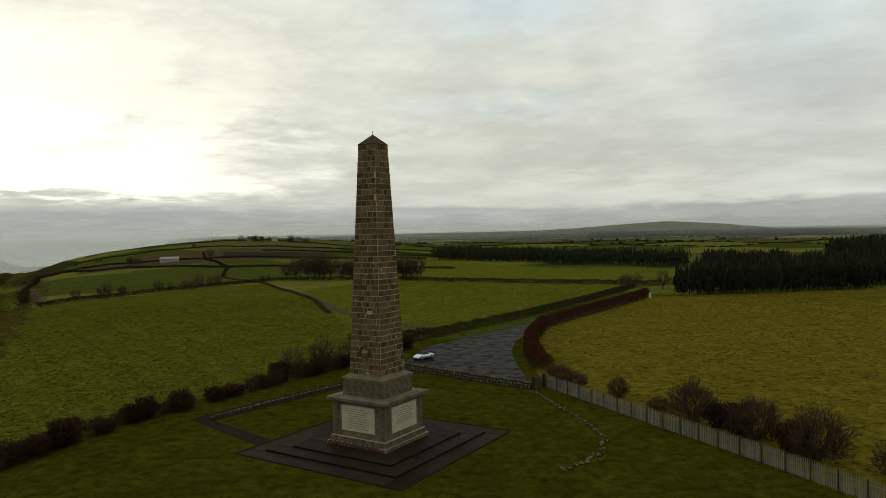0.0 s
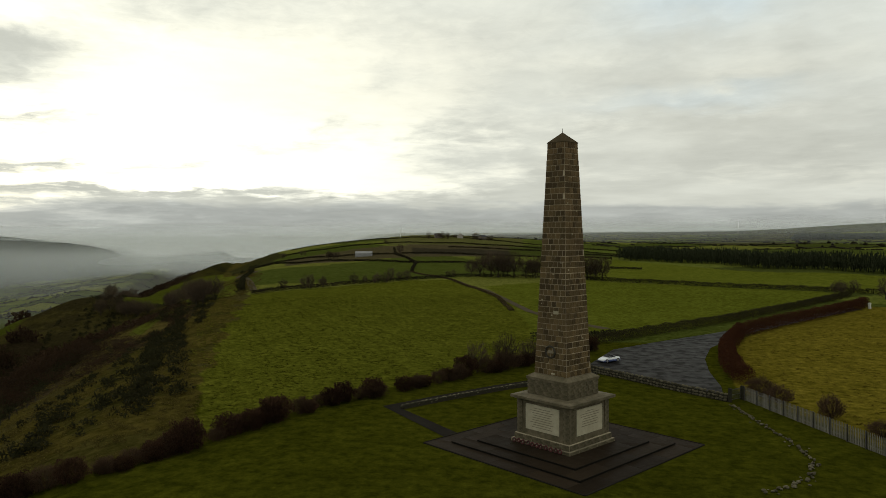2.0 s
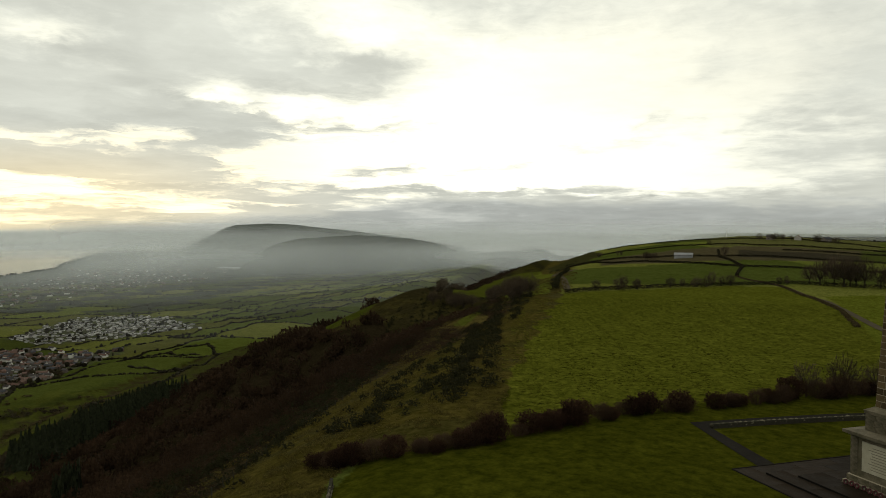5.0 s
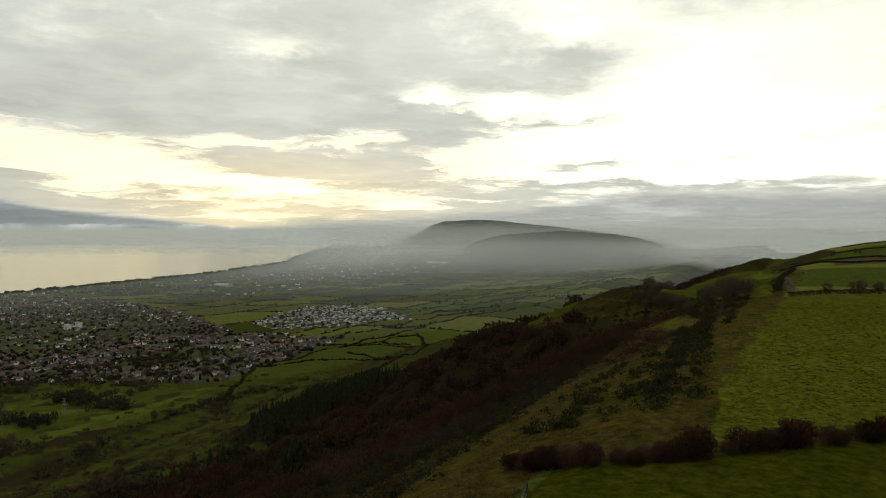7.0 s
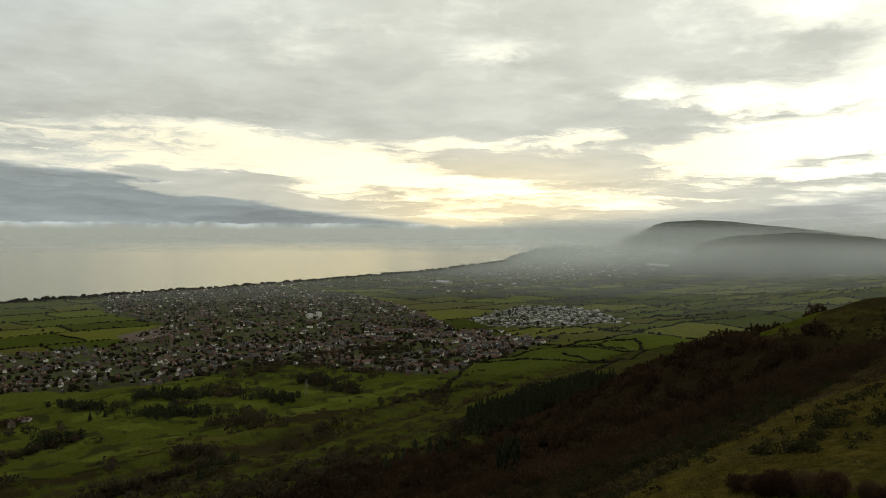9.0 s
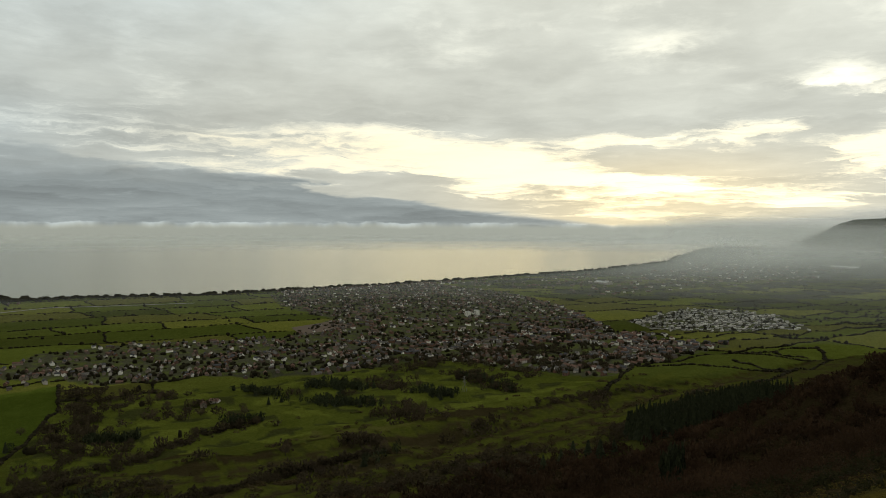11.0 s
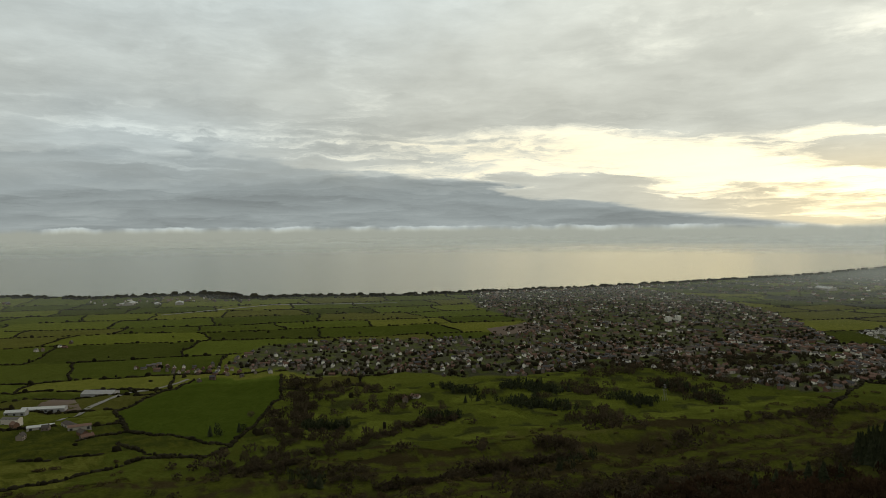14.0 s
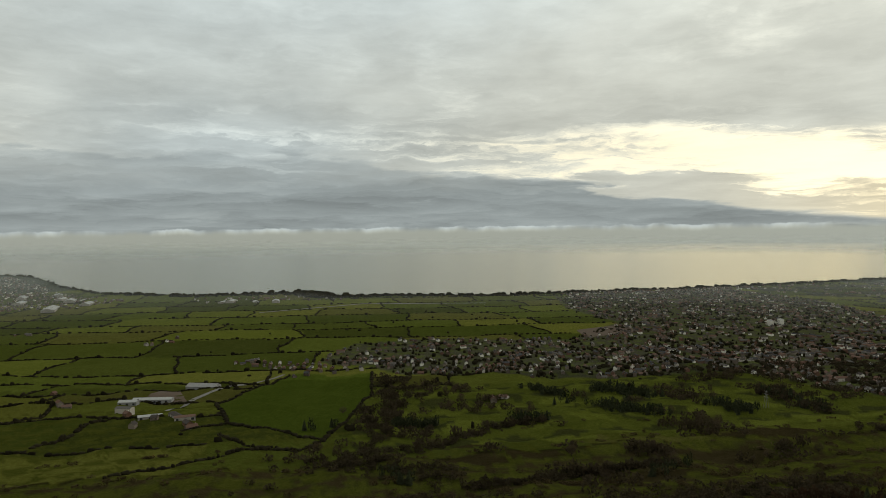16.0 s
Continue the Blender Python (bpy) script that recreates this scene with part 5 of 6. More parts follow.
hedge("beech_hedge", ((16.8, 113), (16.2, 119), (16.4, 128), (18.2, 144), (23.5, 164), (35, 183), (51, 206.5), (66, 230), (70, 238)), 2.9, 3.2, BEECH, "thick russet beech hedge curving beside the lane", 520, .085, 1)
hedge("lane_hedge", ((-8, 146), (-4.5, 150), (6.5, 166), (22.5, 187.5), (50, 230), (75, 271)), 2.0, 2.8, HEDGE_BROWN, "dark clipped hedge along the far side of the lane", 240, .10, 2)
hedge("lane_hedge", ((-20, 150), (-10, 153), (-2, 160)), 1.5, 4, GORSE, "rough brown growth on the lane bank", 50, .2, 7)
hedge("field_hedge", ((-19, 344), (9, 325), (38, 308), (76, 290), (90, 285)), 1.8, 2.0, HEDGE, "low hawthorn hedge between two fields", 90, .17, 3)
hedge("field_hedge", ((-141, 246), (-136, 263), (-123, 297), (-107, 322), (-84, 352), (-52, 349), (-19, 344)), 1.6, 2.0, HEDGE, "low hawthorn hedge at the head of a field", 80, .17, 4)
hedge("track_hedge", ((-33, 205), (-44, 245), (-60, 285), (-84, 335), (-120, 390)), .7, 1.6, BRACKEN, "low brown bank and bracken along a farm track", 26, .2, 5)
hedge("field_hedge", ((-155, 262), (-200, 340), (-252, 443)), 1.6, 3.0, GORSE, "gorse hedge by the hill track", 50, .2, 6)
for k, line in enumerate((((-138, 461), (-250, 508), (-330, 560)), ((-138, 461), (-60, 455), (10, 452)), ((-120, 390), (-138, 461), (-175, 530), (-200, 600)), ((-330, 560), (-204, 545), (-60, 560), (-10, 575)),
                          ((-360, 700), (-240, 690), (-120, 700), (0, 720)), ((-430, 860), (-300, 850), (-160, 800), (0, 800)), ((-160, 640), (-40, 640), (30, 660)))):
    hedge("field_hedge", line, 1.3, 1.8, HEDGE, "dark hawthorn field hedge on the hilltop", 36, .28, 20 + k)
TRACK = material("brown_track", (.066, .055, .036), .9, ((5, .5, (.6, .6, .6)),), sheen=.0)
flat_area("farm_track", [(-6, 170), (-19, 186), (-29, 205), (-41, 238), (-56, 278), (-80, 328), (-117, 384), (-114, 385), (-77, 326), (-53, 276), (-38, 236), (-26, 204), (-16, 186), (-4, 172)], TRACK, .08, "muddy brown farm track between fields", "track", 6.0)
flat_area("hill_track", [(-151, 262), (-196, 335), (-240, 400), (-249, 442), (-243, 442), (-234, 398), (-191, 334), (-147, 261)], TRACK, .08, "worn track along the hill's edge", "track", 6.0)

# trees of the fields
rnd = random.Random(31)
FIELD_TREES = ((-136, 262, 5), (-131, 272, 6), (-128, 283, 4.5), (-120, 300, 5.2), (-117, 306, 4), (-113, 313, 5.5), (-109, 320, 6.5), (-106, 324, 5), (-88, 348, 4), (-72, 352, 11), (-66, 351, 12.5), (-60, 352, 12),
               (-54, 349, 12.5))
MORE_TREES = ((-48, 348, 11.5), (-43, 347, 10), (-22, 345, 12.5), (-18, 344, 13), (-14, 341, 11.5), (-78, 360, 9), (-84, 420, 9), (-75, 425, 10), (-68, 428, 8), (77, 288, 5.5), (73, 281, 4.5), (84, 264, 8.5), (92, 268, 6), (98, 275, 5.5), (-172, 531, 9),
               (-235, 535, 7), (-228, 530, 6), (-217, 777, 9), (-205, 783, 8), (-197, 786, 7), (-188, 786, 6), (-166, 786, 8), (-150, 790, 7), (-239, 690, 6), (-330, 640, 5), (-300, 620, 5))
for i, (x, y, h) in enumerate(FIELD_TREES + MORE_TREES):
    for j in range(2 if i % 3 else 1):
        trees.put(x + j * rnd.uniform(1.5, 4), y + j * rnd.uniform(-3, 3), h * rnd.uniform(.85, 1.1), h * rnd.uniform(.8, 1.1), 200 + 3 * i + j)

FIR = [conifer(s, 9, 7) for s in range(4)]
BROAD = [tuft(6, s) for s in range(4)]


def pine(seed, n):
    """A pine of a plantation, 1 high: a bare stem under a dense rounded crown."""
    v, f = leafy(n, .17, seed)
    v = np.array([.19, .19, .88]) * v + np.array([0, 0, .11])
    k = len(v)
    rim = [(.014 * math.cos(a), .014 * math.sin(a), z) for z in (-.03, .6) for a in (0, 2.1, 4.2)]
    return np.concatenate([v, np.array(rim)]), f + [(k + i, k + (i + 1) % 3, k + 3 + (i + 1) % 3, k + 3 + i) for i in range(3)]


PINE = [pine(300 + s, 62) for s in range(5)]
pine_shapes = []
for s in range(3):
    v, f = pine(320 + s, 260)
    pine_shapes.append([("stem", raw_mesh("stem", v[-6:], [tuple(i - len(v) + 6 for i in q) for q in f[-3:]], BARK)), ("crown", raw_mesh("crown", v[:-6], f[:-3], NEEDLES))])
pines = Plants("pine_tree", "dark green pine at the plantation's edge", "tree", "pines along the field", pine_shapes)
FLUFF = []
for s in range(6):
    v, f = leafy(46, .2, 240 + s, .06)
    FLUFF.append((v * np.array([.5, .5, .95]), f))
FINE = []
for s in range(5):
    v, f = leafy(150, .075, 280 + s, .05)
    t, q = twiggy(40, .3, .012, 290 + s, .05)
    FINE.append((np.concatenate([v, t]) * np.array([.5, .5, .95]), f + [tuple(i + len(v) for i in c) for c in q]))
BUSHY = [leafy(64, .2, 260 + s) for s in range(4)]


def fill(poly, gap, seed, plan=None):
    """Places about so far apart in a polygon."""
    g = np.random.default_rng(seed)
    P = np.array(poly, float)
    (x0, y0), (x1, y1) = P.min(0), P.max(0)
    gx, gy = np.meshgrid(np.arange(x0, x1, gap), np.arange(y0, y1, gap))
    x, y = gx.ravel() + g.uniform(-.45, .45, gx.size) * gap, gy.ravel() + g.uniform(-.45, .45, gx.size) * gap
    m = inside(list(poly), x, y)
    return x[m], y[m]


def sizes(n, wide, high, seed, spread=.25):
    g = np.random.default_rng(seed)
    w = wide * g.uniform(1 - spread, 1 + spread, n)
    return np.stack([w, w, high * g.uniform(1 - spread, 1 + spread, n)], -1)


# bare trees along the rim of the slope
RIM_TREES = ((26, 272), (24, 285), (29, 293), (31, 300), (34, 308), (37, 320), (35, 330), (43, 352), (51, 398), (56, 417), (54, 410), (71, 417), (74, 421), (77, 426), (82, 430), (88, 435), (97, 440), (92, 452), (100, 470), (104, 520), (106, 540), (108, 560), (110, 600), (112, 640), (104, 500), (108, 580))
# plantations on the plateau
for i, (name, poly, gap, high, wide, label) in enumerate((
        ("conifer_plantation", [(84, 238), (118, 243), (153, 249), (250, 268), (300, 330), (200, 330), (110, 300)], 3.6, 9.6, 12.5, "dense dark conifer plantation at the field's edge"),
        ("conifer_plantation", [(200, 330), (300, 330), (420, 420), (330, 520), (230, 420)], 5, 14, 17, "tall dark conifer wood on rising ground"),
        ("shelter_wood", [(-6, 575), (40, 520), (90, 440), (139, 392), (150, 420), (110, 480), (60, 590), (10, 640)], 4.6, 9.5, 13, "dark belt of woodland across the pasture"),
        ("shelter_wood", [(150, 400), (190, 380), (205, 420), (165, 440)], 4.6, 9, 12, "clump of dark woodland by the lane"))):
    x, y = fill(poly, gap, 50 + i)
    scatter(name, PINE, x, y, sizes(len(x), wide, high, i, .18), NEEDLES, label, "woodland", i)
for i, (x, y) in enumerate(zip(*fill([(81, 235), (152, 245.5), (153, 249), (80.5, 238.5)], 3.0, 5))):
    pines.put(x, y, rnd.uniform(8, 10), rnd.uniform(10, 13), 500 + i)
g = np.random.default_rng(77)
n = 420
r, az = g.uniform(1150, 3600, n), np.radians(g.uniform(-40, 16, n))
scatter("far_hedgerow_trees", BROAD, -np.sin(az) * r, np.cos(az) * r, sizes(n, 3.2, 3.4, 3, .5), HEDGE, "distant hedgerow trees on rolling farmland", "trees", 4)
n = 900
r, az = g.uniform(1650, 1950, n), np.radians(g.uniform(-30, -12, n))
scatter("far_wood", FIR, -np.sin(az) * r, np.cos(az) * r, sizes(n, 34, 10, 4, .3), NEEDLES, "long dark wood below the far hill", "woodland", 5)

for i, (l, a) in enumerate(RIM_TREES):
    for j in range(2):
        trees.put(*at_la(l + rnd.uniform(-3, 3), a + rnd.uniform(-5, 5)), rnd.uniform(6, 9), rnd.uniform(8, 12), 700 + 2 * i + j)
# hedges round the upland's far fields
ul, ua = [], []
for k in range(-4, 26):
    for s in np.arange(-2600, 20, 7.0):
        ul.append(s), ua.append(165 * k - .2 * s)
for k in range(-16, 2):
    for s in np.arange(500, 3700, 7.0):
        ul.append(210 * k + .15 * s), ua.append(s)
x, y = at_la(np.array(ul), np.array(ua))
far, turned = np.hypot(x, y), np.degrees(np.arctan2(-x, y))
keep = (far > 980) & (far < 3300) & (turned > -44) & (turned < 16) & (np.array(ul) < 15) & (g.random(len(x)) > .2)
scatter("upland_hedges", BROAD, x[keep], y[keep], sizes(keep.sum(), 4.2, 1.7, 21, .4), HEDGE, "dark hedges round distant upland fields", "hedges", 22, sink=.3)
# tufts of grass in the near fields
def turf(n, seed):
    """A low tuft, 1 across: blades bent over flat, catching the sky."""
    g = np.random.default_rng(seed)
    v, f = [], []
    for i in range(n):
        t, w, r = g.uniform(0, 6.28), g.uniform(.12, .24), g.uniform(.2, .45)
        p = np.array([g.uniform(-.35, .35), g.uniform(-.35, .35), g.uniform(.3, 1)])
        a, q = np.array([math.cos(t), math.sin(t), g.uniform(-.5, .1)]) * r, np.array([-math.sin(t), math.cos(t), g.uniform(-.3, .3)]) * w
        v += [p - a, p - q, p + a, p + q]
        f.append((4 * i, 4 * i + 1, 4 * i + 2, 4 * i + 3))
    return np.maximum(np.array(v), [-9, -9, 0]), f


for name, poly, n, colour, hi, label in (("field_grass", BIG_FIELD, 16000, (.108, .110, .013), .10, "tufted green pasture grass"), ("field_grass", RIGHT_FIELD, 16000, (.160, .125, .018), .12, "tufted olive-brown rough pasture")):
    g = np.random.default_rng(len(label))
    P = np.array(poly, float)
    x, y = (g.uniform(P[:, i].min(), P[:, i].max(), n * 3) for i in (0, 1))
    m = inside(list(poly), x, y) & (np.hypot(x, y) < 260) & (y > 25) & (np.hypot(x + 7.5, y - 76.2) > 16) & ~inside([(-9, 119), (12, 101), (24, 166), (66, 232), (30, 190), (-5, 140)], x, y)
    m &= ~inside([(-20, 75), (-33, 87.6), (-19.6, 104), (-6, 117), (-5, 115), (-17, 102), (-29, 87), (-18.8, 77)], x, y) & (g.random(n * 3) < .25 + .75 * (waves(x, y, 9, 3) + waves(x, y, 3.1, 1) > .1))
    x, y = x[m][:n], y[m][:n]
    scatter(name, [turf(5, 400 + q) for q in range(5)], x, y, sizes(len(x), .5, hi, 5, .5), material(name, colour, .95, ((14, .5, (.6, .62, .5)), (3, .4, (.6, .6, .5))), island=.2, sheen=.0, thin=.4), label, "grass", 31)
g = np.random.default_rng(78)
# the escarpment: gorse, bare wood, conifers at its foot
n = 42000
g = np.random.default_rng(9)
l, a = g.uniform(14, 120, n), 55 + 760 * g.uniform(0, 1, n) ** 1.4
x, y = at_la(l, a)
grain = .6 * waves(x, y, 38, 1) + .75 * waves(x, y, 15, 3) + .7 * waves(x, y, 6, 2) + g.normal(0, .25, n)
patch = grain + .8 * np.exp(-((l - 28 + (a - 200) * .03) / 15) ** 2) * smooth(75, 105, a) * (1 - smooth(330, 420, a)) + .6 * smooth(44, 66, l) - .5
near_lawn = (np.hypot(x, y) < 100) & (np.degrees(np.arctan2(-x, y)) < 50)
keep = (patch > .50) & ~inside(BIG_FIELD, x, y) & ~near_lawn & ~inside(UPPER_FIELD, l, a) & ~inside(BRACKEN_BANK, l, a)
scatter("gorse_scrub", [leafy(30, .24, 60 + s) for s in range(4)], x[keep], y[keep], sizes(keep.sum(), .95, .95, 8, .5), GORSE, "dark gorse and heather scrub on the slope", "scrub", 6)
n = 15000
l, a = g.uniform(7, 60, n), 52 + 400 * g.uniform(0, 1, n) ** 1.5
x, y = at_la(l, a)
keep = (.7 * waves(x, y, 24, 7) + .6 * waves(x, y, 8, 2) + g.normal(0, .3, n) > .05) & ~inside(BIG_FIELD, x, y) & ~inside(LAWN, x, y)
scatter("grass_tussocks", [leafy(24, .22, 160 + s) for s in range(3)], x[keep], y[keep], sizes(keep.sum(), .55, .42, 28, .5), TUSSOCK, "yellowed grass tussocks on the rough slope", "grass", 26)
n = 12500
l, a = 27 + 500 * g.uniform(0, 1, n) ** 1.25, -160 + 1800 * g.uniform(0, 1, n) ** 1.25
x, y = at_la(l, a)
edge = table(WOOD_EDGE, a) + 1.5 * waves(x, y, 17, 3)
keep = (l > edge) & (l < 395 + 40 * waves(x, y, 200, 2) + 110 * smooth(500, 900, a)) & (waves(x, y, 120, 8) > -.62) & ~inside(SHELF, l, a) & ~inside(SHELF_FIELD, l, a) & ~inside(UPPER_FIELD, l, a) & ~inside(BRACKEN_BANK, l, a)
close = keep & (np.hypot(x, y) < 300)
low_rim = np.stack([.5 + .5 * smooth(0, 60, l - edge)] * 2 + [.25 + .75 * smooth(0, 75, l - edge)], -1)
scatter("bare_hillside_wood", FINE, x[close], y[close], sizes(close.sum(), 8.5, 6.4, 9, .35) * low_rim[close], WOOD_TWIGS, "leafless brown wood on the steep upper slope", "woodland", 7, sink=.4)
keep &= ~close
scatter("bare_hillside_wood", FLUFF, x[keep], y[keep], sizes(keep.sum(), 9.5, 7.0, 9, .35) * low_rim[keep], WOOD_TWIGS, "leafless brown wood covering the steep slope", "woodland", 7, sink=.4)
x, y = at_la(*fill([(360, 400), (380, 520), (425, 690), (500, 720), (520, 690), (470, 560), (420, 440)], 4.6, 3))
scatter("conifer_plantation", FIR, x, y, sizes(len(x), 13, 16, 5, .35), NEEDLES, "black-green conifer plantation at the slope's foot", "woodland", 8)
for i, (l, a, h) in enumerate(((344, 289, 15), (360, 318, 14), (378, 345, 16), (374, 356, 17), (368, 362, 18), (364, 372, 15), (400, 395, 12), (172, 207, 14), (175, 212, 16), (179, 215, 15), (188, 221, 13))):
    if l < 200:
        pines.put(*at_la(l, a), h, h * 1.1, 900 + i)
    else:
        firs.put(*at_la(l, a), h * .75, h * 1.0, 900 + i)
# trees and thickets on the golf course and the rough below
GOLF = ((899, 21), (862, 75), (937, -22), (1068, 42), (1218, 157), (1167, 198), (1180, 340), (1128, 394), (1164, 457), (992, 434), (913, 433), (853, 466), (933, 554), (980, 676), (907, 661), (617, 413),
        (636, 451), (740, 454), (688, 536), (631, 304), (575, 288), (890, 264), (690, 151), (685, 233), (625, -69), (736, -41), (594, 51), (530, 227), (1116, 255), (1040, 300))
MORE = tuple(zip(g.uniform(760, 1300, 14), g.uniform(-60, 800, 14)))
BELTS = (("bare", ((1356, 145), (1230, 257)), 60, 34), ("bare", ((1072, 165), (1035, 216)), 60, 22), ("fir", ((917, 76), (914, 128)), 12, 26), ("fir", ((925, 242), (898, 280)), 12, 14),
         ("scrub", ((726, -13), (726, 29), (744, 85), (856, 182), (908, 260)), 18, 130), ("bare", ((744, 85), (856, 182), (908, 260)), 14, 16), ("scrub", ((708, -18), (603, 100)), 40, 120),
         ("scrub", ((586, 116), (569, 160), (608, 205), (604, 269), (604, 311)), 13, 150), ("bare", ((608, 205), (604, 269), (604, 311)), 10, 14), ("fir", ((1162, 454), (1087, 512)), 34, 60),
         ("fir", ((1022, 399), (891, 443)), 26, 44))
MORE_BELTS = (("bare", ((1140, 559), (1009, 548)), 44, 30), ("bare", ((847, 432), (721, 426)), 50, 34), ("fir", ((964, 550), (880, 558)), 26, 30),
         ("bare", ((1090, 707), (870, 666)), 16, 40), ("fir", ((1090, 707), (870, 666)), 12, 24), ("bare", ((661, 298), (627, 315)), 14, 12), ("fir", ((1185, 329), (1119, 372)), 18, 22),
         ("scrub", ((464, 212), (403, 245), (373, 317)), 60, 170), ("scrub", ((408, 421), (503, 574)), 28, 110), ("bare", ((643, 619), (693, 685)), 24, 10), ("bare", ((639, 439), (632, 464)), 8, 4),
         ("scrub", ((690, 560), (720, 700), (640, 800)), 26, 70), ("scrub", ((930, 45), (830, 60), (760, 20)), 22, 60), ("bare", ((1200, 620), (1240, 760)), 30, 22), ("scrub", ((520, 120), (480, 0), (560, -120)), 50, 110))


def belt(line, wide, n):
    """Places spread along a bent line."""
    pts = np.array(along_line(line, 2.0))
    k = g.integers(0, len(pts), n)
    return pts[k, 0] + g.normal(0, wide * .4, n), pts[k, 1] + g.normal(0, wide * .4, n)


spots = {"bare": ([], []), "fir": ([], []), "scrub": ([], [])}
for kind, line, wide, n in BELTS + MORE_BELTS:
    l, a = belt(line, wide, int(n * (1.7 if kind == "fir" else 1.25)))
    spots[kind][0].extend(l), spots[kind][1].extend(a)
for i, (l, a) in enumerate(GOLF + MORE):
    kind, m = ("fir" if i % 6 == 2 else "bare"), 2 + (i * 5) % 6
    spots[kind][0].extend(l + g.normal(0, 8, m)), spots[kind][1].extend(a + g.normal(0, 14, m))
for kind, plants, high, wide in (("bare", trees, (8, 14), (11, 17)), ("fir", firs, (9, 15), (14, 20))):
    for i, (l, a) in enumerate(zip(*spots[kind])):
        if i % 4 == 0:
            plants.put(*at_la(l, a), rnd.uniform(*high), rnd.uniform(*wide), 1000 + i)
gx, gy = at_la(np.array(spots["bare"][0]), np.array(spots["bare"][1]))
m = np.arange(len(gx)) % 4 != 0
scatter("thicket", FLUFF, gx[m], gy[m], sizes(m.sum(), 15, 9.5, 11, .4), COPSE, "leafless thicket between the fairways", "trees", 9)
gx, gy = at_la(np.array(spots["fir"][0]), np.array(spots["fir"][1]))
m = np.arange(len(gx)) % 4 != 0
scatter("conifer_clump", PINE, gx[m], gy[m], sizes(m.sum(), 26, 12, 12, .3), NEEDLES, "dark conifer clump between the fairways", "trees", 10)
gx, gy = at_la(np.array(spots["scrub"][0]), np.array(spots["scrub"][1]))
scatter("scrub_belt", BUSHY, gx, gy, sizes(len(gx), 4.2, 4.2, 14, .5), COPSE, "dark overgrown hedge and bramble across rough grazing", "scrub", 14)
n = 6500
l, a = g.uniform(400, 900, n), g.uniform(-330, 900, n)
x, y = at_la(l, a)
keep = (waves(x, y, 150, 4) + .7 * waves(x, y, 48, 2) - (l - 600) / 420 > .36)
scatter("rough_scrub", BUSHY, x[keep], y[keep], sizes(keep.sum(), 3.6, 2.6, 13, .5), BRACKEN, "brown scrub and bracken on rough grazing", "scrub", 11)


# ---- the lowland: hedged fields, farms and the town ----
def choice(name, colours, rough=.85, source="island"):
    """A paint that differs from piece to piece."""
    m = material(name, colours[0], rough, sheen=.0)
    t = m.node_tree
    v = t.nodes.new("ShaderNodeObjectInfo").outputs["Random"] if source == "object" else t.nodes.new("ShaderNodeNewGeometry").outputs["Random Per Island"]
    r = t.nodes.new("ShaderNodeValToRGB")
    r.color_ramp.interpolation = "CONSTANT"
    for i, c in enumerate(colours):
        e = r.color_ramp.elements[i] if i < 2 else r.color_ramp.elements.new(i / len(colours))
        e.position, e.color = i / len(colours), (*c, 1)
    t.links.new(v, r.inputs[0])
    n = t.nodes.new("ShaderNodeTexNoise")
    n.inputs["Scale"].default_value = .6
    t.links.new(t.nodes.new("ShaderNodeTexCoord").outputs["Object"], n.inputs["Vector"])
    x = t.nodes.new("ShaderNodeMix")
    x.data_type, x.blend_type = "RGBA", "MULTIPLY"
    x.inputs[0].default_value = .35
    t.links.new(r.outputs[0], x.inputs[6])
    t.links.new(n.outputs["Fac"], x.inputs[7])
    t.links.new(x.outputs[2], t.nodes["Principled BSDF"].inputs["Base Color"])
    return m


WALLS = ((.70, .68, .62), (.13, .078, .055), (.19, .16, .13), (.14, .086, .065), (.42, .39, .35), (.14, .115, .095), (.10, .075, .06), (.20, .17, .14))
ROOFS = ((.070, .062, .058), (.12, .075, .060), (.063, .063, .068), (.14, .092, .075), (.11, .105, .10))
WALL_MANY, ROOF_MANY = choice("rendered_walls", WALLS), choice("tiled_roofs", ROOFS)
WALL_ONE, ROOF_ONE = choice("rendered_wall", WALLS, source="object"), choice("tiled_roof", ROOFS, source="object")
DARK_GLASS = material("dark_window_glass", (.03, .033, .036), .2)
PALE_ROOF = choice("pale_estate_roofs", ((.20, .20, .19), (.10, .10, .10), (.46, .45, .42), (.08, .075, .075)))
WHITE_WALL = choice("white_estate_walls", ((.46, .45, .42), (.3, .28, .25), (.52, .5, .47)))
SHED = choice("sheet_metal_roofs", ((.5, .51, .5), (.36, .37, .37), (.58, .58, .56)))
GREY_SHEET = material("grey_sheet_roof", (.22, .22, .22), .6, ((4, .5, (.6, .6, .6)),), metal=.2, spread=.2)


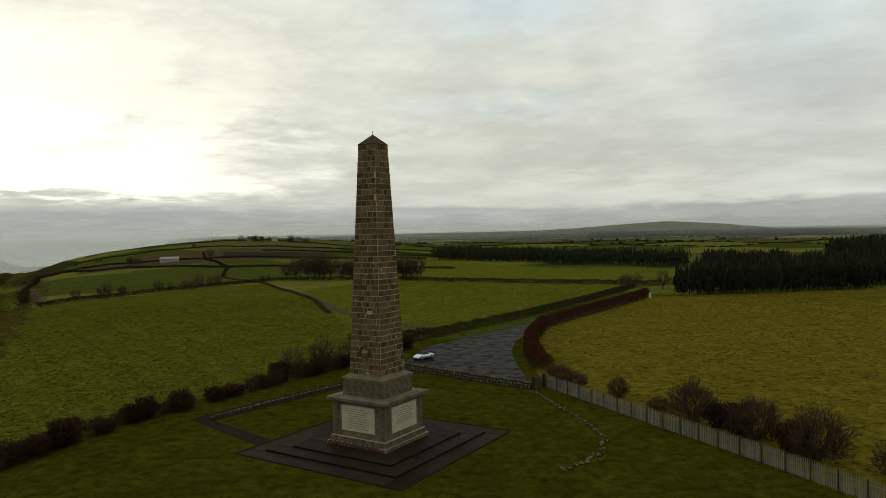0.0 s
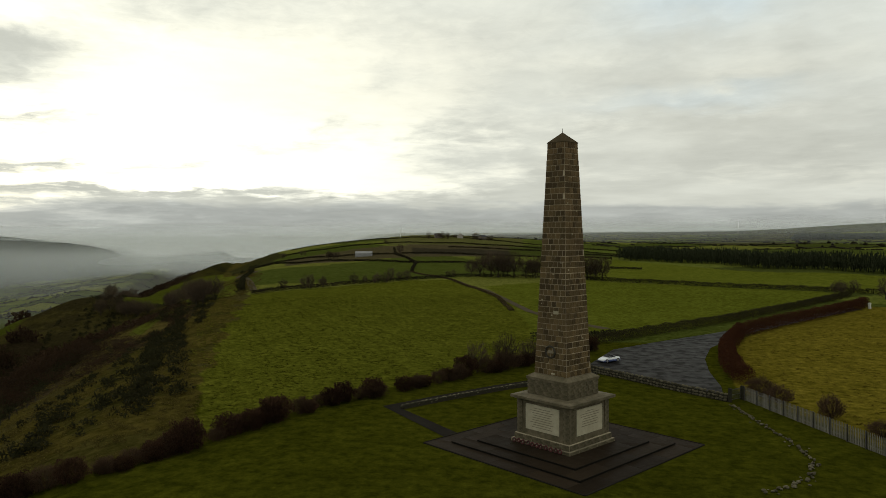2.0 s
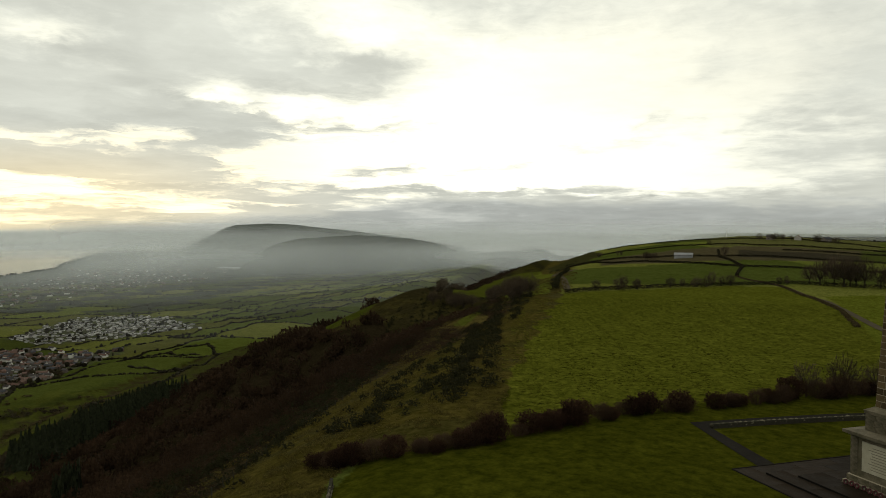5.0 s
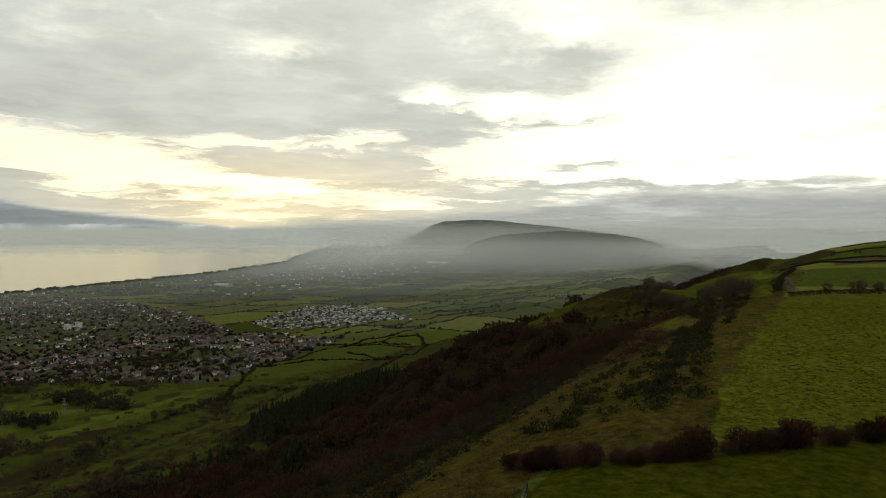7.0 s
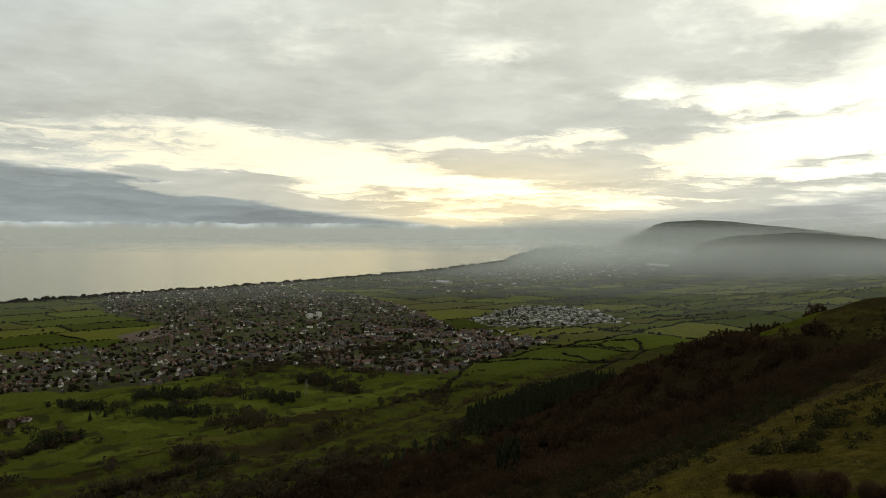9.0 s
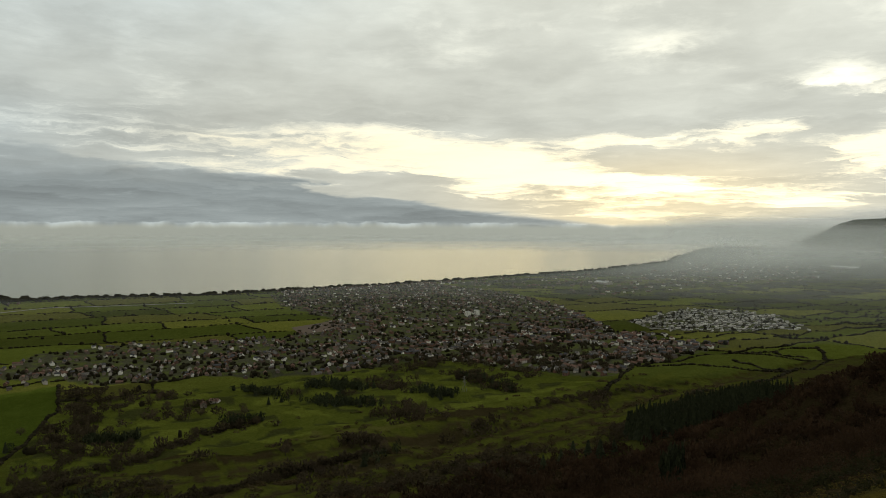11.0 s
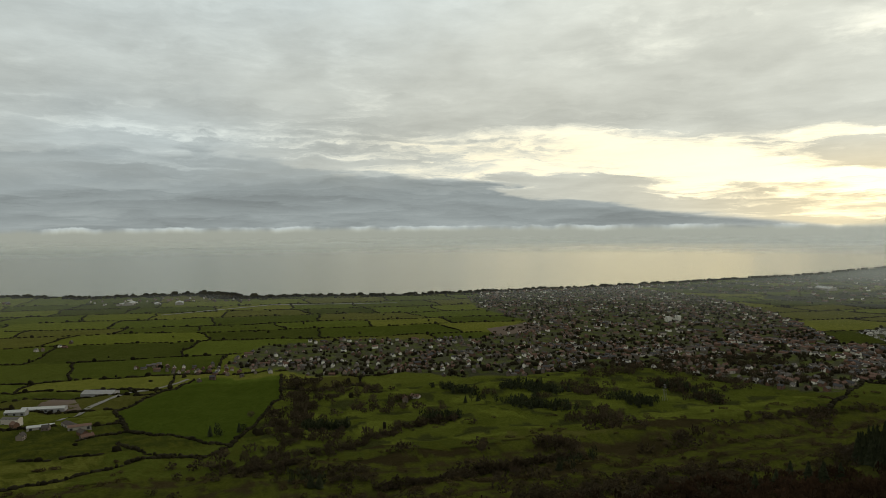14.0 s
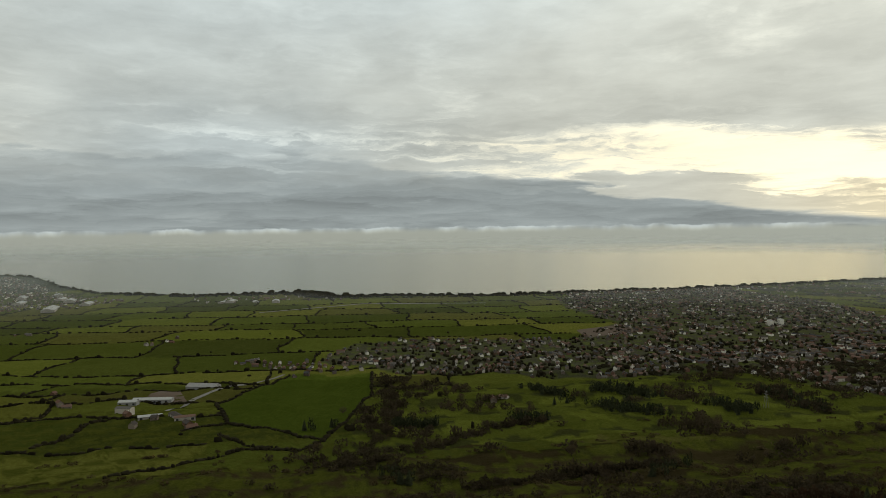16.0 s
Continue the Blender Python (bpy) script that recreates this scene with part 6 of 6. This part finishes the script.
def house_shape(long, deep, eaves, ridge, chimney=True):
    """Verts, faces, slots of a gabled house centred on its plot: walls 0, roof 1, chimney 0."""
    x, y = long / 2, deep / 2
    v = [(-x, -y, -2), (x, -y, -2), (x, y, -2), (-x, y, -2), (-x, -y, eaves), (x, -y, eaves), (x, y, eaves), (-x, y, eaves), (-x, 0, ridge - .1), (x, 0, ridge - .1)]
    f = [(0, 1, 5, 4), (2, 3, 7, 6), (1, 2, 6, 9, 5), (3, 0, 4, 8, 7)]
    m = [0, 0, 0, 0]
    o, d = .35, .3
    k = len(v)
    v += [(-x - o, -y - d, eaves - .15), (x + o, -y - d, eaves - .15), (x + o, 0, ridge), (-x - o, 0, ridge), (-x - o, y + d, eaves - .15), (x + o, y + d, eaves - .15),
          (-x - o, -y - d, eaves - .35), (x + o, -y - d, eaves - .35), (x + o, 0, ridge - .2), (-x - o, 0, ridge - .2), (-x - o, y + d, eaves - .35), (x + o, y + d, eaves - .35)]
    f += [(k, k + 1, k + 2, k + 3), (k + 3, k + 2, k + 5, k + 4), (k, k + 6, k + 7, k + 1), (k + 4, k + 5, k + 11, k + 10), (k, k + 3, k + 9, k + 6), (k + 3, k + 4, k + 10, k + 9), (k + 1, k + 7, k + 8, k + 2), (k + 2, k + 8, k + 11, k + 5)]
    m += [1] * 8
    if chimney:
        k, c = len(v), x * .72
        v += [(c - .4, -.4, ridge - .8), (c + .4, -.4, ridge - .8), (c + .4, .4, ridge - .8), (c - .4, .4, ridge - .8), (c - .4, -.4, ridge + .9), (c + .4, -.4, ridge + .9), (c + .4, .4, ridge + .9), (c - .4, .4, ridge + .9)]
        f += [(k, k + 1, k + 5, k + 4), (k + 1, k + 2, k + 6, k + 5), (k + 2, k + 3, k + 7, k + 6), (k + 3, k, k + 4, k + 7), (k + 4, k + 5, k + 6, k + 7)]
        m += [0] * 5
    return np.array(v, float), f, m


def house_parts(long, deep, eaves, ridge):
    """The same house as meshes of its parts."""
    v, f, m = house_shape(long, deep, eaves, ridge)
    out = []
    for name, faces, mat in (("wall", f[:4], WALL_ONE), ("roof", f[4:12], ROOF_ONE), ("chimney", f[12:], WALL_ONE)):
        used = sorted({i for q in faces for i in q})
        at = {i: k for k, i in enumerate(used)}
        out.append((name, raw_mesh(name, v[used], [tuple(at[i] for i in q) for q in faces], mat), Matrix()))
    pane = mesh_of("window", slab(-.6, .6, -.06, .06, -.65, .65, bevel=0), DARK_GLASS)
    for s, turn in ((-1, 0), (1, 180)):
        for x in (-long * .28, long * .28):
            for z in ((1.5, 4.1) if eaves > 4 else (1.5,)):
                out.append(("window", pane, pose(x, s * deep / 2, z)))
    return out


class Houses:
    def __init__(self, kinds):
        self.kinds, self.made = kinds, {}

    def put(self, x, y, i, turn, grow=1.0):
        label, parts = self.kinds[i]
        bx, by, bz, k = (float(v) for v in drawn(x, y, height(x, y)))
        m = pose(bx, by, bz, 0, 0, turn)
        if i not in self.made:
            ob = thing("house", m, label, "house", "houses of the town")
            for n, me, q in parts:
                piece(n, me, ob, q)
            self.made[i] = ob
        else:
            ob = copy_thing(self.made[i], m)
        ob.scale = (k * grow,) * 3
        return ob


homes = Houses((("two-storey gabled house with a dark tiled roof", house_parts(10, 7.5, 5.2, 8.2)), ("long low house with a tiled roof and chimney", house_parts(14, 7, 2.9, 5.6)),
                ("semi-detached house pair with a tiled roof", house_parts(15, 8, 5.2, 8.4)), ("small gabled cottage with a slate roof", house_parts(8.5, 7, 3.4, 6.2))))
TOWN_KINDS = [house_shape(10, 7.5, 5.2, 8.2), house_shape(14, 7, 2.9, 5.6), house_shape(16, 8, 5.2, 8.4), house_shape(22, 8, 5.2, 8.0), house_shape(9, 7, 4, 6.8, False)]


def street_plots(poly, gap_l, gap_a, seed, skip=.2, grid=.12):
    """Plots along curving streets inside a polygon of the lowland: l, a, heading."""
    g = np.random.default_rng(seed)
    P = np.array(poly, float)
    (l0, a0), (l1, a1) = P.min(0), P.max(0)
    L, A = np.meshgrid(np.arange(l0, l1, gap_l), np.arange(a0, a1, gap_a))
    L, A = L.ravel(), A.ravel()
    bend = waves(L, A, 620, seed) * 60
    L2, A2 = L + bend + g.normal(0, gap_l * .045, L.size), A + waves(L, A, 480, seed + 2) * 45 + g.normal(0, gap_a * .09, L.size)
    turn = radians(28) + .5 * waves(L, A, 620, seed) + g.normal(0, .05, L.size) + (g.random(L.size) < grid) * math.pi / 2
    m = inside(list(poly), L2, A2) & (g.random(L.size) > skip)
    return L2[m], A2[m], turn[m]


GREENS = ([(1165, 1030), (1300, 980), (1400, 1120), (1280, 1230), (1150, 1160)], [(862, 1215), (808, 1121), (636, 1025), (658, 1175), (801, 1381)], [(930, 995), (968, 1130), (860, 1090), (851, 1003)])
L, A, T = street_plots(TOWN, 35, 16.5, 1, .30)
m = np.ones(len(L), bool)
for poly in GREENS:
    m &= ~inside(poly, L, A)
m &= (waves(L, A, 210, 9) < .42) & ((L < 1800) | (np.arange(len(L)) % 10 < 5))
L, A, T = L[m], A[m], T[m]
x, y = at_la(L, A)
m = np.hypot(x, y) < coast(np.degrees(np.arctan2(-x, y))) - 120
L, A, T, x, y = L[m], A[m], T[m], x[m], y[m]
order = np.argsort(np.hypot(x, y))
L, A, T, x, y = L[order], A[order], T[order], x[order], y[order]
for i in range(230):
    homes.put(x[i], y[i], (i * 7) % 4 if i % 3 else 0, math.degrees(T[i]), 1.0)
scatter("town_houses", TOWN_KINDS, x[230:], y[230:], np.ones((len(x) - 230, 3)), [WALL_MANY, ROOF_MANY], "dense streets of small gabled houses", "houses", 3, turn=T[230:])
L, A, T = street_plots(ESTATE, 25, 11, 4, .34)
ex, ey = at_la(L, A)
scatter("estate_houses", [house_shape(9.5, 4.2, 3.0, 3.9, False), house_shape(8, 4.2, 2.8, 3.6, False), house_shape(10, 6, 3.4, 5, False)], ex, ey, np.ones((len(ex), 3)), [WHITE_WALL, PALE_ROOF], "close rows of pale mobile homes", "mobile homes", 5, turn=T)
for k, (poly, gl, ga, s) in enumerate((([(1552, 90), (1780, -60), (1860, -290), (1780, -230), (1600, -80)], 30, 20, .25), ([(1100, -1750), (1300, -1300), (1330, -1000), (1200, -1100)], 34, 24, .4),
                                       ([(3600, -2300), (3900, -1300), (4350, -1200), (4900, -1700), (7000, -2900), (6500, -3300)], 60, 40, .3), ([(3900, -700), (4300, -800), (4450, 50), (4000, 100)], 55, 60, .55),
                                       ([(2600, 2500), (4300, 2500), (4300, 5200), (5200, 6300), (3500, 6500), (2600, 4500)], 85, 60, .68), ([(3800, 1300), (4020, 1300), (4150, 2600), (3950, 2600)], 40, 28, .3),
                                       ([(880, 1000), (1000, 1040), (1140, 1180), (1290, 1320), (1450, 1325), (1760, 1400), (1420, 1470), (1250, 1480), (1010, 1290)], 30, 17, .25))):
    L, A, T = street_plots(poly, gl, ga, 10 + k, s)
    hx, hy = at_la(L, A)
    m = np.hypot(hx, hy) < coast(np.degrees(np.arctan2(-hx, hy))) - 120
    hx, hy, T = hx[m], hy[m], T[m]
    scatter("far_houses", TOWN_KINDS, hx, hy, np.ones((len(hx), 3)) * (1.2 if 1 < k < 6 else 1.0), [WALL_MANY, ROOF_MANY], "scattered houses across the lowland", "houses", 20 + k, turn=T)
# trees among the houses
g = np.random.default_rng(21)
n = 32000
l, a = g.uniform(860, 4300, n), g.uniform(-350, 2700, n)
m = (inside(TOWN, l, a) | inside(ESTATE, l, a) & (g.random(n) < .25) | (g.random(n) < .015)) & ~inside(FARM_FIELD, l, a) & (waves(l, a, 160, 3) > -.6) & ((waves(l, a, 210, 9) < .45) | (g.random(n) < .15)) & ((l < 1800) & (g.random(n) < .75) | (g.random(n) < .3))
x, y = at_la(l[m], a[m])
m = np.hypot(x, y) < coast(np.degrees(np.arctan2(-x, y))) - 120
x, y = x[m], y[m]
scatter("town_trees", BROAD, x, y, sizes(m.sum(), 4.6, 6.4, 14, .5), HEDGE, "dark trees among the houses", "trees", 12)
n = 900
l, a = g.uniform(930, 1420, n), g.uniform(700, 1150, n)
m = waves(l, a, 130, 6) > .05
x, y = at_la(l[m], a[m])
scatter("town_trees", FLUFF, x, y, sizes(m.sum(), 12, 9, 15, .4), COPSE, "bare trees along the town's edge", "trees", 13)

# hedges round every field
SKIP = (TOWN, ESTATE, FARM_FIELD)
hl, ha, ht, hs = [], [], [], []
g = np.random.default_rng(33)
for row in range(len(FIELD_ROWS) - 1):
    l0, l1 = FIELD_ROWS[row], FIELD_ROWS[row + 1]
    if l0 > 4600:
        break
    gap = 5 + l0 / 500
    for a in np.arange(-2600, 7000, gap * (1.6 if l0 > 2000 else 1)):
        hl.append(l0 - .12 * a), ha.append(a), ht.append(0), hs.append(gap)
    for c in np.arange(-30, 60):
        a = c * FIELD_SIZE[row + 1] - FIELD_SHIFT[row + 1]
        if -2600 < a < 7000:
            for l in np.arange(l0, l1, gap):
                hl.append(l - .12 * a), ha.append(a), ht.append(1), hs.append(gap)
hl, ha, ht, hs = (np.array(v, float) for v in (hl, ha, ht, hs))
bl, ba = field_bend(hl, ha)
hl, ha = hl + bl, ha + ba
x, y = at_la(hl, ha)
az = np.degrees(np.arctan2(-x, y))
m = (hl > 760 - 250 * smooth(1100, 1700, ha)) & (np.hypot(x, y) < coast(az) - 60) & (az < 150)
m &= ~((hl < 1330) & (ha > 0) & (ha < 900)) & ~((hl < 900) & (ha > -100) & (ha < 1100))
for poly in SKIP:
    m &= ~inside(poly, hl, ha)
m &= (waves(hl, ha, 700, 4) > -.75) & (g.random(len(hl)) > .12)
n = m.sum()
size = np.stack([hs[m] * .75, 2.6 * g.uniform(.6, 1.6, n) + hs[m] * .08, 3.5 * g.uniform(.5, 1.5, n) + (g.random(n) < .08) * 5], -1)
turn = np.where(ht[m] == 0, math.atan2(ALONG[1], ALONG[0]), math.atan2(ACROSS[1], ACROSS[0]))
scatter("field_hedges", BROAD, x[m], y[m], size, HEDGE, "dark hedges dividing the lowland fields", "hedges", 15, turn=turn, sink=.3)
line = []
for pts in (((855, -14), (1040, -152), (1244, -200), (1565, -96)), ((855, -14), (1233, 64), (1552, 82)), ((855, -14), (780, -130), (690, -214)), ((1040, -152), (1000, -205)), ((826, -46), (838, -104), (944, -152)),
            ((860, 1215), (801, 1381)), ((808, 1121), (636, 1025)), ((862, 1215), (658, 1175)), ((930, 995), (851, 1003), (636, 1025)), ((590, 720), (586, 869), (636, 1025), (658, 1175), (801, 1381)), ((700, 693), (822, 852), (930, 995))):
    line += along_line(pts, 5.5)
line = np.array(line)
x, y = at_la(line[:, 0] + g.normal(0, 1.5, len(line)), line[:, 1])
scatter("field_hedges", BROAD, x, y, sizes(len(x), 3.4, 3.2, 16, .45), HEDGE, "thick dark hedge round a green field", "hedges", 16, sink=.3)
# the wood beside the green farm field, and trees on the shore
x, y = at_la(*fill([(917, 32), (1097, 58), (1432, 96), (1455, 141), (1200, 120), (957, 94), (883, 64)], 8, 9))
x, y = x + g.normal(0, 11, len(x)), y + g.normal(0, 11, len(x))
m = waves(x, y, 70, 2) + .7 * waves(x, y, 25, 5) > .1
x, y = x[m], y[m]
scatter("bare_wood", FLUFF, x, y, sizes(len(x), 14, 10, 17, .45), COPSE, "leafless wood beside a green field", "woodland", 17)
az = np.radians(np.arange(66, 141, .09) + g.normal(0, .04, len(np.arange(66, 141, .09))))
r = coast(np.degrees(az)) - 85 - g.uniform(0, 130, len(az))
m = g.random(len(az)) < .75
scatter("shore_trees", BROAD, (-np.sin(az) * r)[m], (np.cos(az) * r)[m], sizes(m.sum(), 15, 12, 18, .6), HEDGE, "dark trees along the shore", "trees", 18)
az = np.radians(g.normal(119.6, 1.1, 60))
r = coast(np.degrees(az)) - 90 - g.uniform(0, 200, 60)
scatter("shore_trees", BROAD, -np.sin(az) * r, np.cos(az) * r, sizes(60, 26, 24, 19, .3), HEDGE, "wooded knoll on the shore", "trees", 19)


# ---- farms, barns, flats and sheds ----
def barn(l, a, long, deep, high, turn, label, roof, wall, name="barn", category="barn"):
    x, y = at_la(l, a)
    bx, by, bz, k = (float(v) for v in drawn(x, y, height(x, y)))
    ob = thing(name, pose(bx, by, bz, 0, 0, turn), label, category)
    v, f, m = house_shape(long, deep, high, high + deep * .16, False)
    for n, faces, mat in (("wall", f[:4], wall), ("roof", f[4:12], roof)):
        used = sorted({i for q in faces for i in q})
        at = {i: j for j, i in enumerate(used)}
        piece(n, raw_mesh(n, v[used], [tuple(at[i] for i in q) for q in faces], mat), ob, Matrix())
    door = mesh_of("barn_door", slab(-1.8, 1.8, -.08, .08, 0, min(3.4, high * .8), bevel=0), DARK_GLASS)
    for x in np.linspace(-long * .36, long * .36, max(2, int(long / 10))):
        piece("barn_door", door, ob, pose(x, -deep / 2 - .05, 0))
    ob.scale = (k, k, k)
    return ob


barn(1440, -255, 60, 29, 7.8, 100, "large grey-roofed open barn beside a yard", GREY_SHEET, GREY_SHEET)
barn(1310, -318, 68, 16, 5.4, 112, "long pale-roofed cattle shed", SHED, GREY_SHEET)
barn(1275, -350, 31, 16, 5.4, 112, "short pale-roofed farm shed", SHED, GREY_SHEET)
barn(1180, -330, 26, 13, 10.8, 100, "tall red-brick farm building", ROOF_ONE, WALL_ONE)
barn(1100, -272, 34, 12, 4.3, 130, "white farm outbuilding with a pale roof", SHED, WHITE_WALL)
barn(1085, -232, 31, 12, 4.8, 60, "white farm byre with a slate roof", ROOF_ONE, WHITE_WALL)
barn(1062, -215, 29, 12, 4.8, 130, "white gabled farm building with a slate roof", ROOF_ONE, WHITE_WALL)
for i, (l, a, t) in enumerate(((1045, -282, 20), (1068, -258, 110), (1030, -205, 60), (1010, -196, 150), (1120, -310, 70), (1440, -530, 10), (1300, -470, 60), (1290, -455, 130), (1795, -198, 100), (1800, -240, 60), (2248, -546, 40), (2300, -500, 100),
                               (2410, -506, 20), (2660, -1100, 60), (2650, -1050, 120), (2700, -1080, 30), (1552, -59, 100), (1540, -85, 50), (1116, 255, 20), (1125, 275, 70), (2240, -560, 80), (2330, -520, 10))):
    homes.put(*at_la(l, a), (i * 3) % 4, t, 1.15)
YARD = material("muddy_yard", (.075, .052, .036), .9, ((9, .5, (.6, .6, .6)), (2, .4, (.7, .7, .7))), sheen=.2)


def valley_patch(name, poly, mat, label, category, cell, lift=.8):
    """A yard, road or plot on the lowland, at its true angles."""
    ob = flat_area(name, [at_la(*p) for p in poly], mat, lift, label, category, cell)
    for v in ob.data.vertices:
        v.co = drawn(v.co.x, v.co.y, v.co.z)[:3]
    return ob


valley_patch("farm_yard", [(1280, -255), (1400, -290), (1420, -330), (1320, -335)], YARD, "bare brown farm yard", "yard", 30)
PALE_ROAD = material("pale_road", (.12, .115, .105), .8, ((30, .4, (.7, .7, .7)),), sheen=.3)
valley_patch("farm_lane", [(1180, -262), (1300, -240), (1450, -195), (1570, -105), (1572, -112), (1455, -205), (1303, -250), (1183, -272)], PALE_ROAD, "pale farm lane between fields", "road", 25)
valley_patch("shore_road", [(3300, -330), (3640, 150), (3560, 420), (3480, 760), (3500, 765), (3585, 425), (3668, 150), (3325, -340)], PALE_ROAD, "pale main road near the shore", "road", 60, 1.2)
valley_patch("building_plot", [(2050, 760), (2250, 800), (2350, 980), (2150, 1000)], YARD, "brown building plot at the town's edge", "yard", 50)


def flats(l, a):
    x, y = at_la(l, a)
    bx, by, bz, k = (float(v) for v in drawn(x, y, height(x, y)))
    ob = thing("apartment_block", pose(bx, by, bz, 0, 0, 20), "white multi-storey block of flats", "building", "blocks of flats")
    part("wall", slab(-11, 11, -7, 7, -2, 17, bevel=.2), WHITEWASH, ob)
    part("roof", slab(-10, 10, -6, 6, 17, 18.2, bevel=.2), GREY_SHEET, ob)
    band = mesh_of("window_band", slab(-10, 10, -.1, .1, -.4, .4, bevel=0), DARK_GLASS)
    for z in range(5):
        for s in (-1, 1):
            piece("window_band", band, ob, pose(0, s * 7.02, 2 + z * 3.1))
    ob.scale = (k, k, k)


flats(2192, 1467)
flats(2215, 1522)
for i, (l, a, w, d, t) in enumerate(((3811, -1408, 190, 60, 40), (4140, -1340, 110, 50, 30), (4373, -1507, 90, 60, 40), (4660, -1879, 130, 50, 40), (4802, -1721, 90, 50, 50), (4500, -1600, 70, 40, 20), (4044, -561, 80, 40, 20), (3948, -309, 70, 40, 30),
                                     (4300, -1750, 100, 50, 30), (4020, -600, 60, 30, 10), (3980, -420, 60, 30, 40), (3300, 3250, 130, 50, 20), (1330, 1130, 34, 12, 20))):
    barn(l, a, w, d, 9 if w > 60 else 5, t, "pale flat industrial shed near the shore" if w > 60 else "long white low building in the town", SHED, WHITE_WALL, "industrial_shed" if w > 60 else "long_building", "building")
# a long pale building far along the valley
barn(3300, 6200, 420, 60, 14, 20, "very long pale warehouse in the hazy valley", SHED, WHITE_WALL, "warehouse", "building")
# white barn and farm on the hill
bx, by = -203, 532
ob = thing("barn", pose(bx, by, lie(bx, by), 0, 0, 15), "long low barn with a pale roof on the hill", "barn")
v, f, m = house_shape(13, 7, 2.4, 3.9, False)
for n, faces, mat in (("wall", f[:4], GREY_SHEET), ("roof", f[4:12], GREY_SHEET)):
    used = sorted({i for q in faces for i in q})
    at = {i: j for j, i in enumerate(used)}
    piece(n, raw_mesh(n, v[used], [tuple(at[i] for i in q) for q in faces], mat), ob, Matrix())

for bx, by, k, t in ((-212, 800, 3, 20), (-186, 803, 1, 100), (-160, 806, 3, 60)):
    homes.put(bx, by, k, t, .9)
# wind turbine and masts on the skyline
STEEL = material("pale_grey_steel", (.5, .5, .5), .5)
DULL = material("dull_grey_steel", (.12, .12, .11), .7)


def mast(x, y, high, label, wide=.5):
    bx, by, bz, k = (float(v) for v in drawn(x, y, height(x, y)))
    bm = bmesh.new()
    for s in range(3):
        a = s * 2.094
        stem(bm, (wide * 2 * math.cos(a), wide * 2 * math.sin(a), -1), (0, 0, high), wide * .5, wide * .25, 4)
    ob = thing("radio_mast", pose(bx, by, bz), label, "mast")
    part("lattice", bm, STEEL, ob)
    for z in (.4, .7, .9):
        part("cross_brace", slab(-wide * 1.4, wide * 1.4, -wide * .2, wide * .2, high * z, high * z + wide * .6, bevel=0), STEEL, ob)
    ob.scale = (k, k, k)


mast(1064, 3255, 38, "thin radio mast on the far hill", 1.0)
mast(420, 2872, 55, "tall thin mast on the skyline", 1.0)
bx, by, bz, k = (float(v) for v in drawn(-276, 856, height(-276, 856)))
turbine = thing("wind_turbine", pose(bx, by, bz, 0, 0, 10), "white three-bladed wind turbine on the hill", "turbine")
bm = bmesh.new()
stem(bm, (0, 0, -1), (0, 0, 10.5), .3, .18, 8)
part("tower", bm, STEEL, turbine)
part("nacelle", slab(-.3, .3, -.7, .7, 10.3, 10.9, bevel=.12), STEEL, turbine)
for s in range(3):
    bm = bmesh.new()
    a = s * 2.094 + .4
    stem(bm, (0, -.8, 10.6), (math.cos(a) * 4, -.8, 10.6 + math.sin(a) * 4), .22, .06, 4)
    part("blade", bm, STEEL, turbine)
# power pylon on the golf course
x, y = at_la(905, 600)
bx, by, bz, k = (float(v) for v in drawn(x, y, height(x, y)))
pylon = thing("electricity_pylon", pose(bx, by, bz, 0, 0, 30), "grey lattice electricity pylon on the golf course", "pylon")
for sx in (-1, 1):
    for sy in (-1, 1):
        bm = bmesh.new()
        stem(bm, (sx * 2.6, sy * 2.6, -1), (sx * .4, sy * .4, 24), .22, .14, 4)
        part("leg", bm, DULL, pylon)
for z, w in ((15, 5.5), (19, 4.5), (23, 3.5)):
    part("cross_arm", slab(-w, w, -.2, .2, z, z + .35, bevel=0), DULL, pylon)
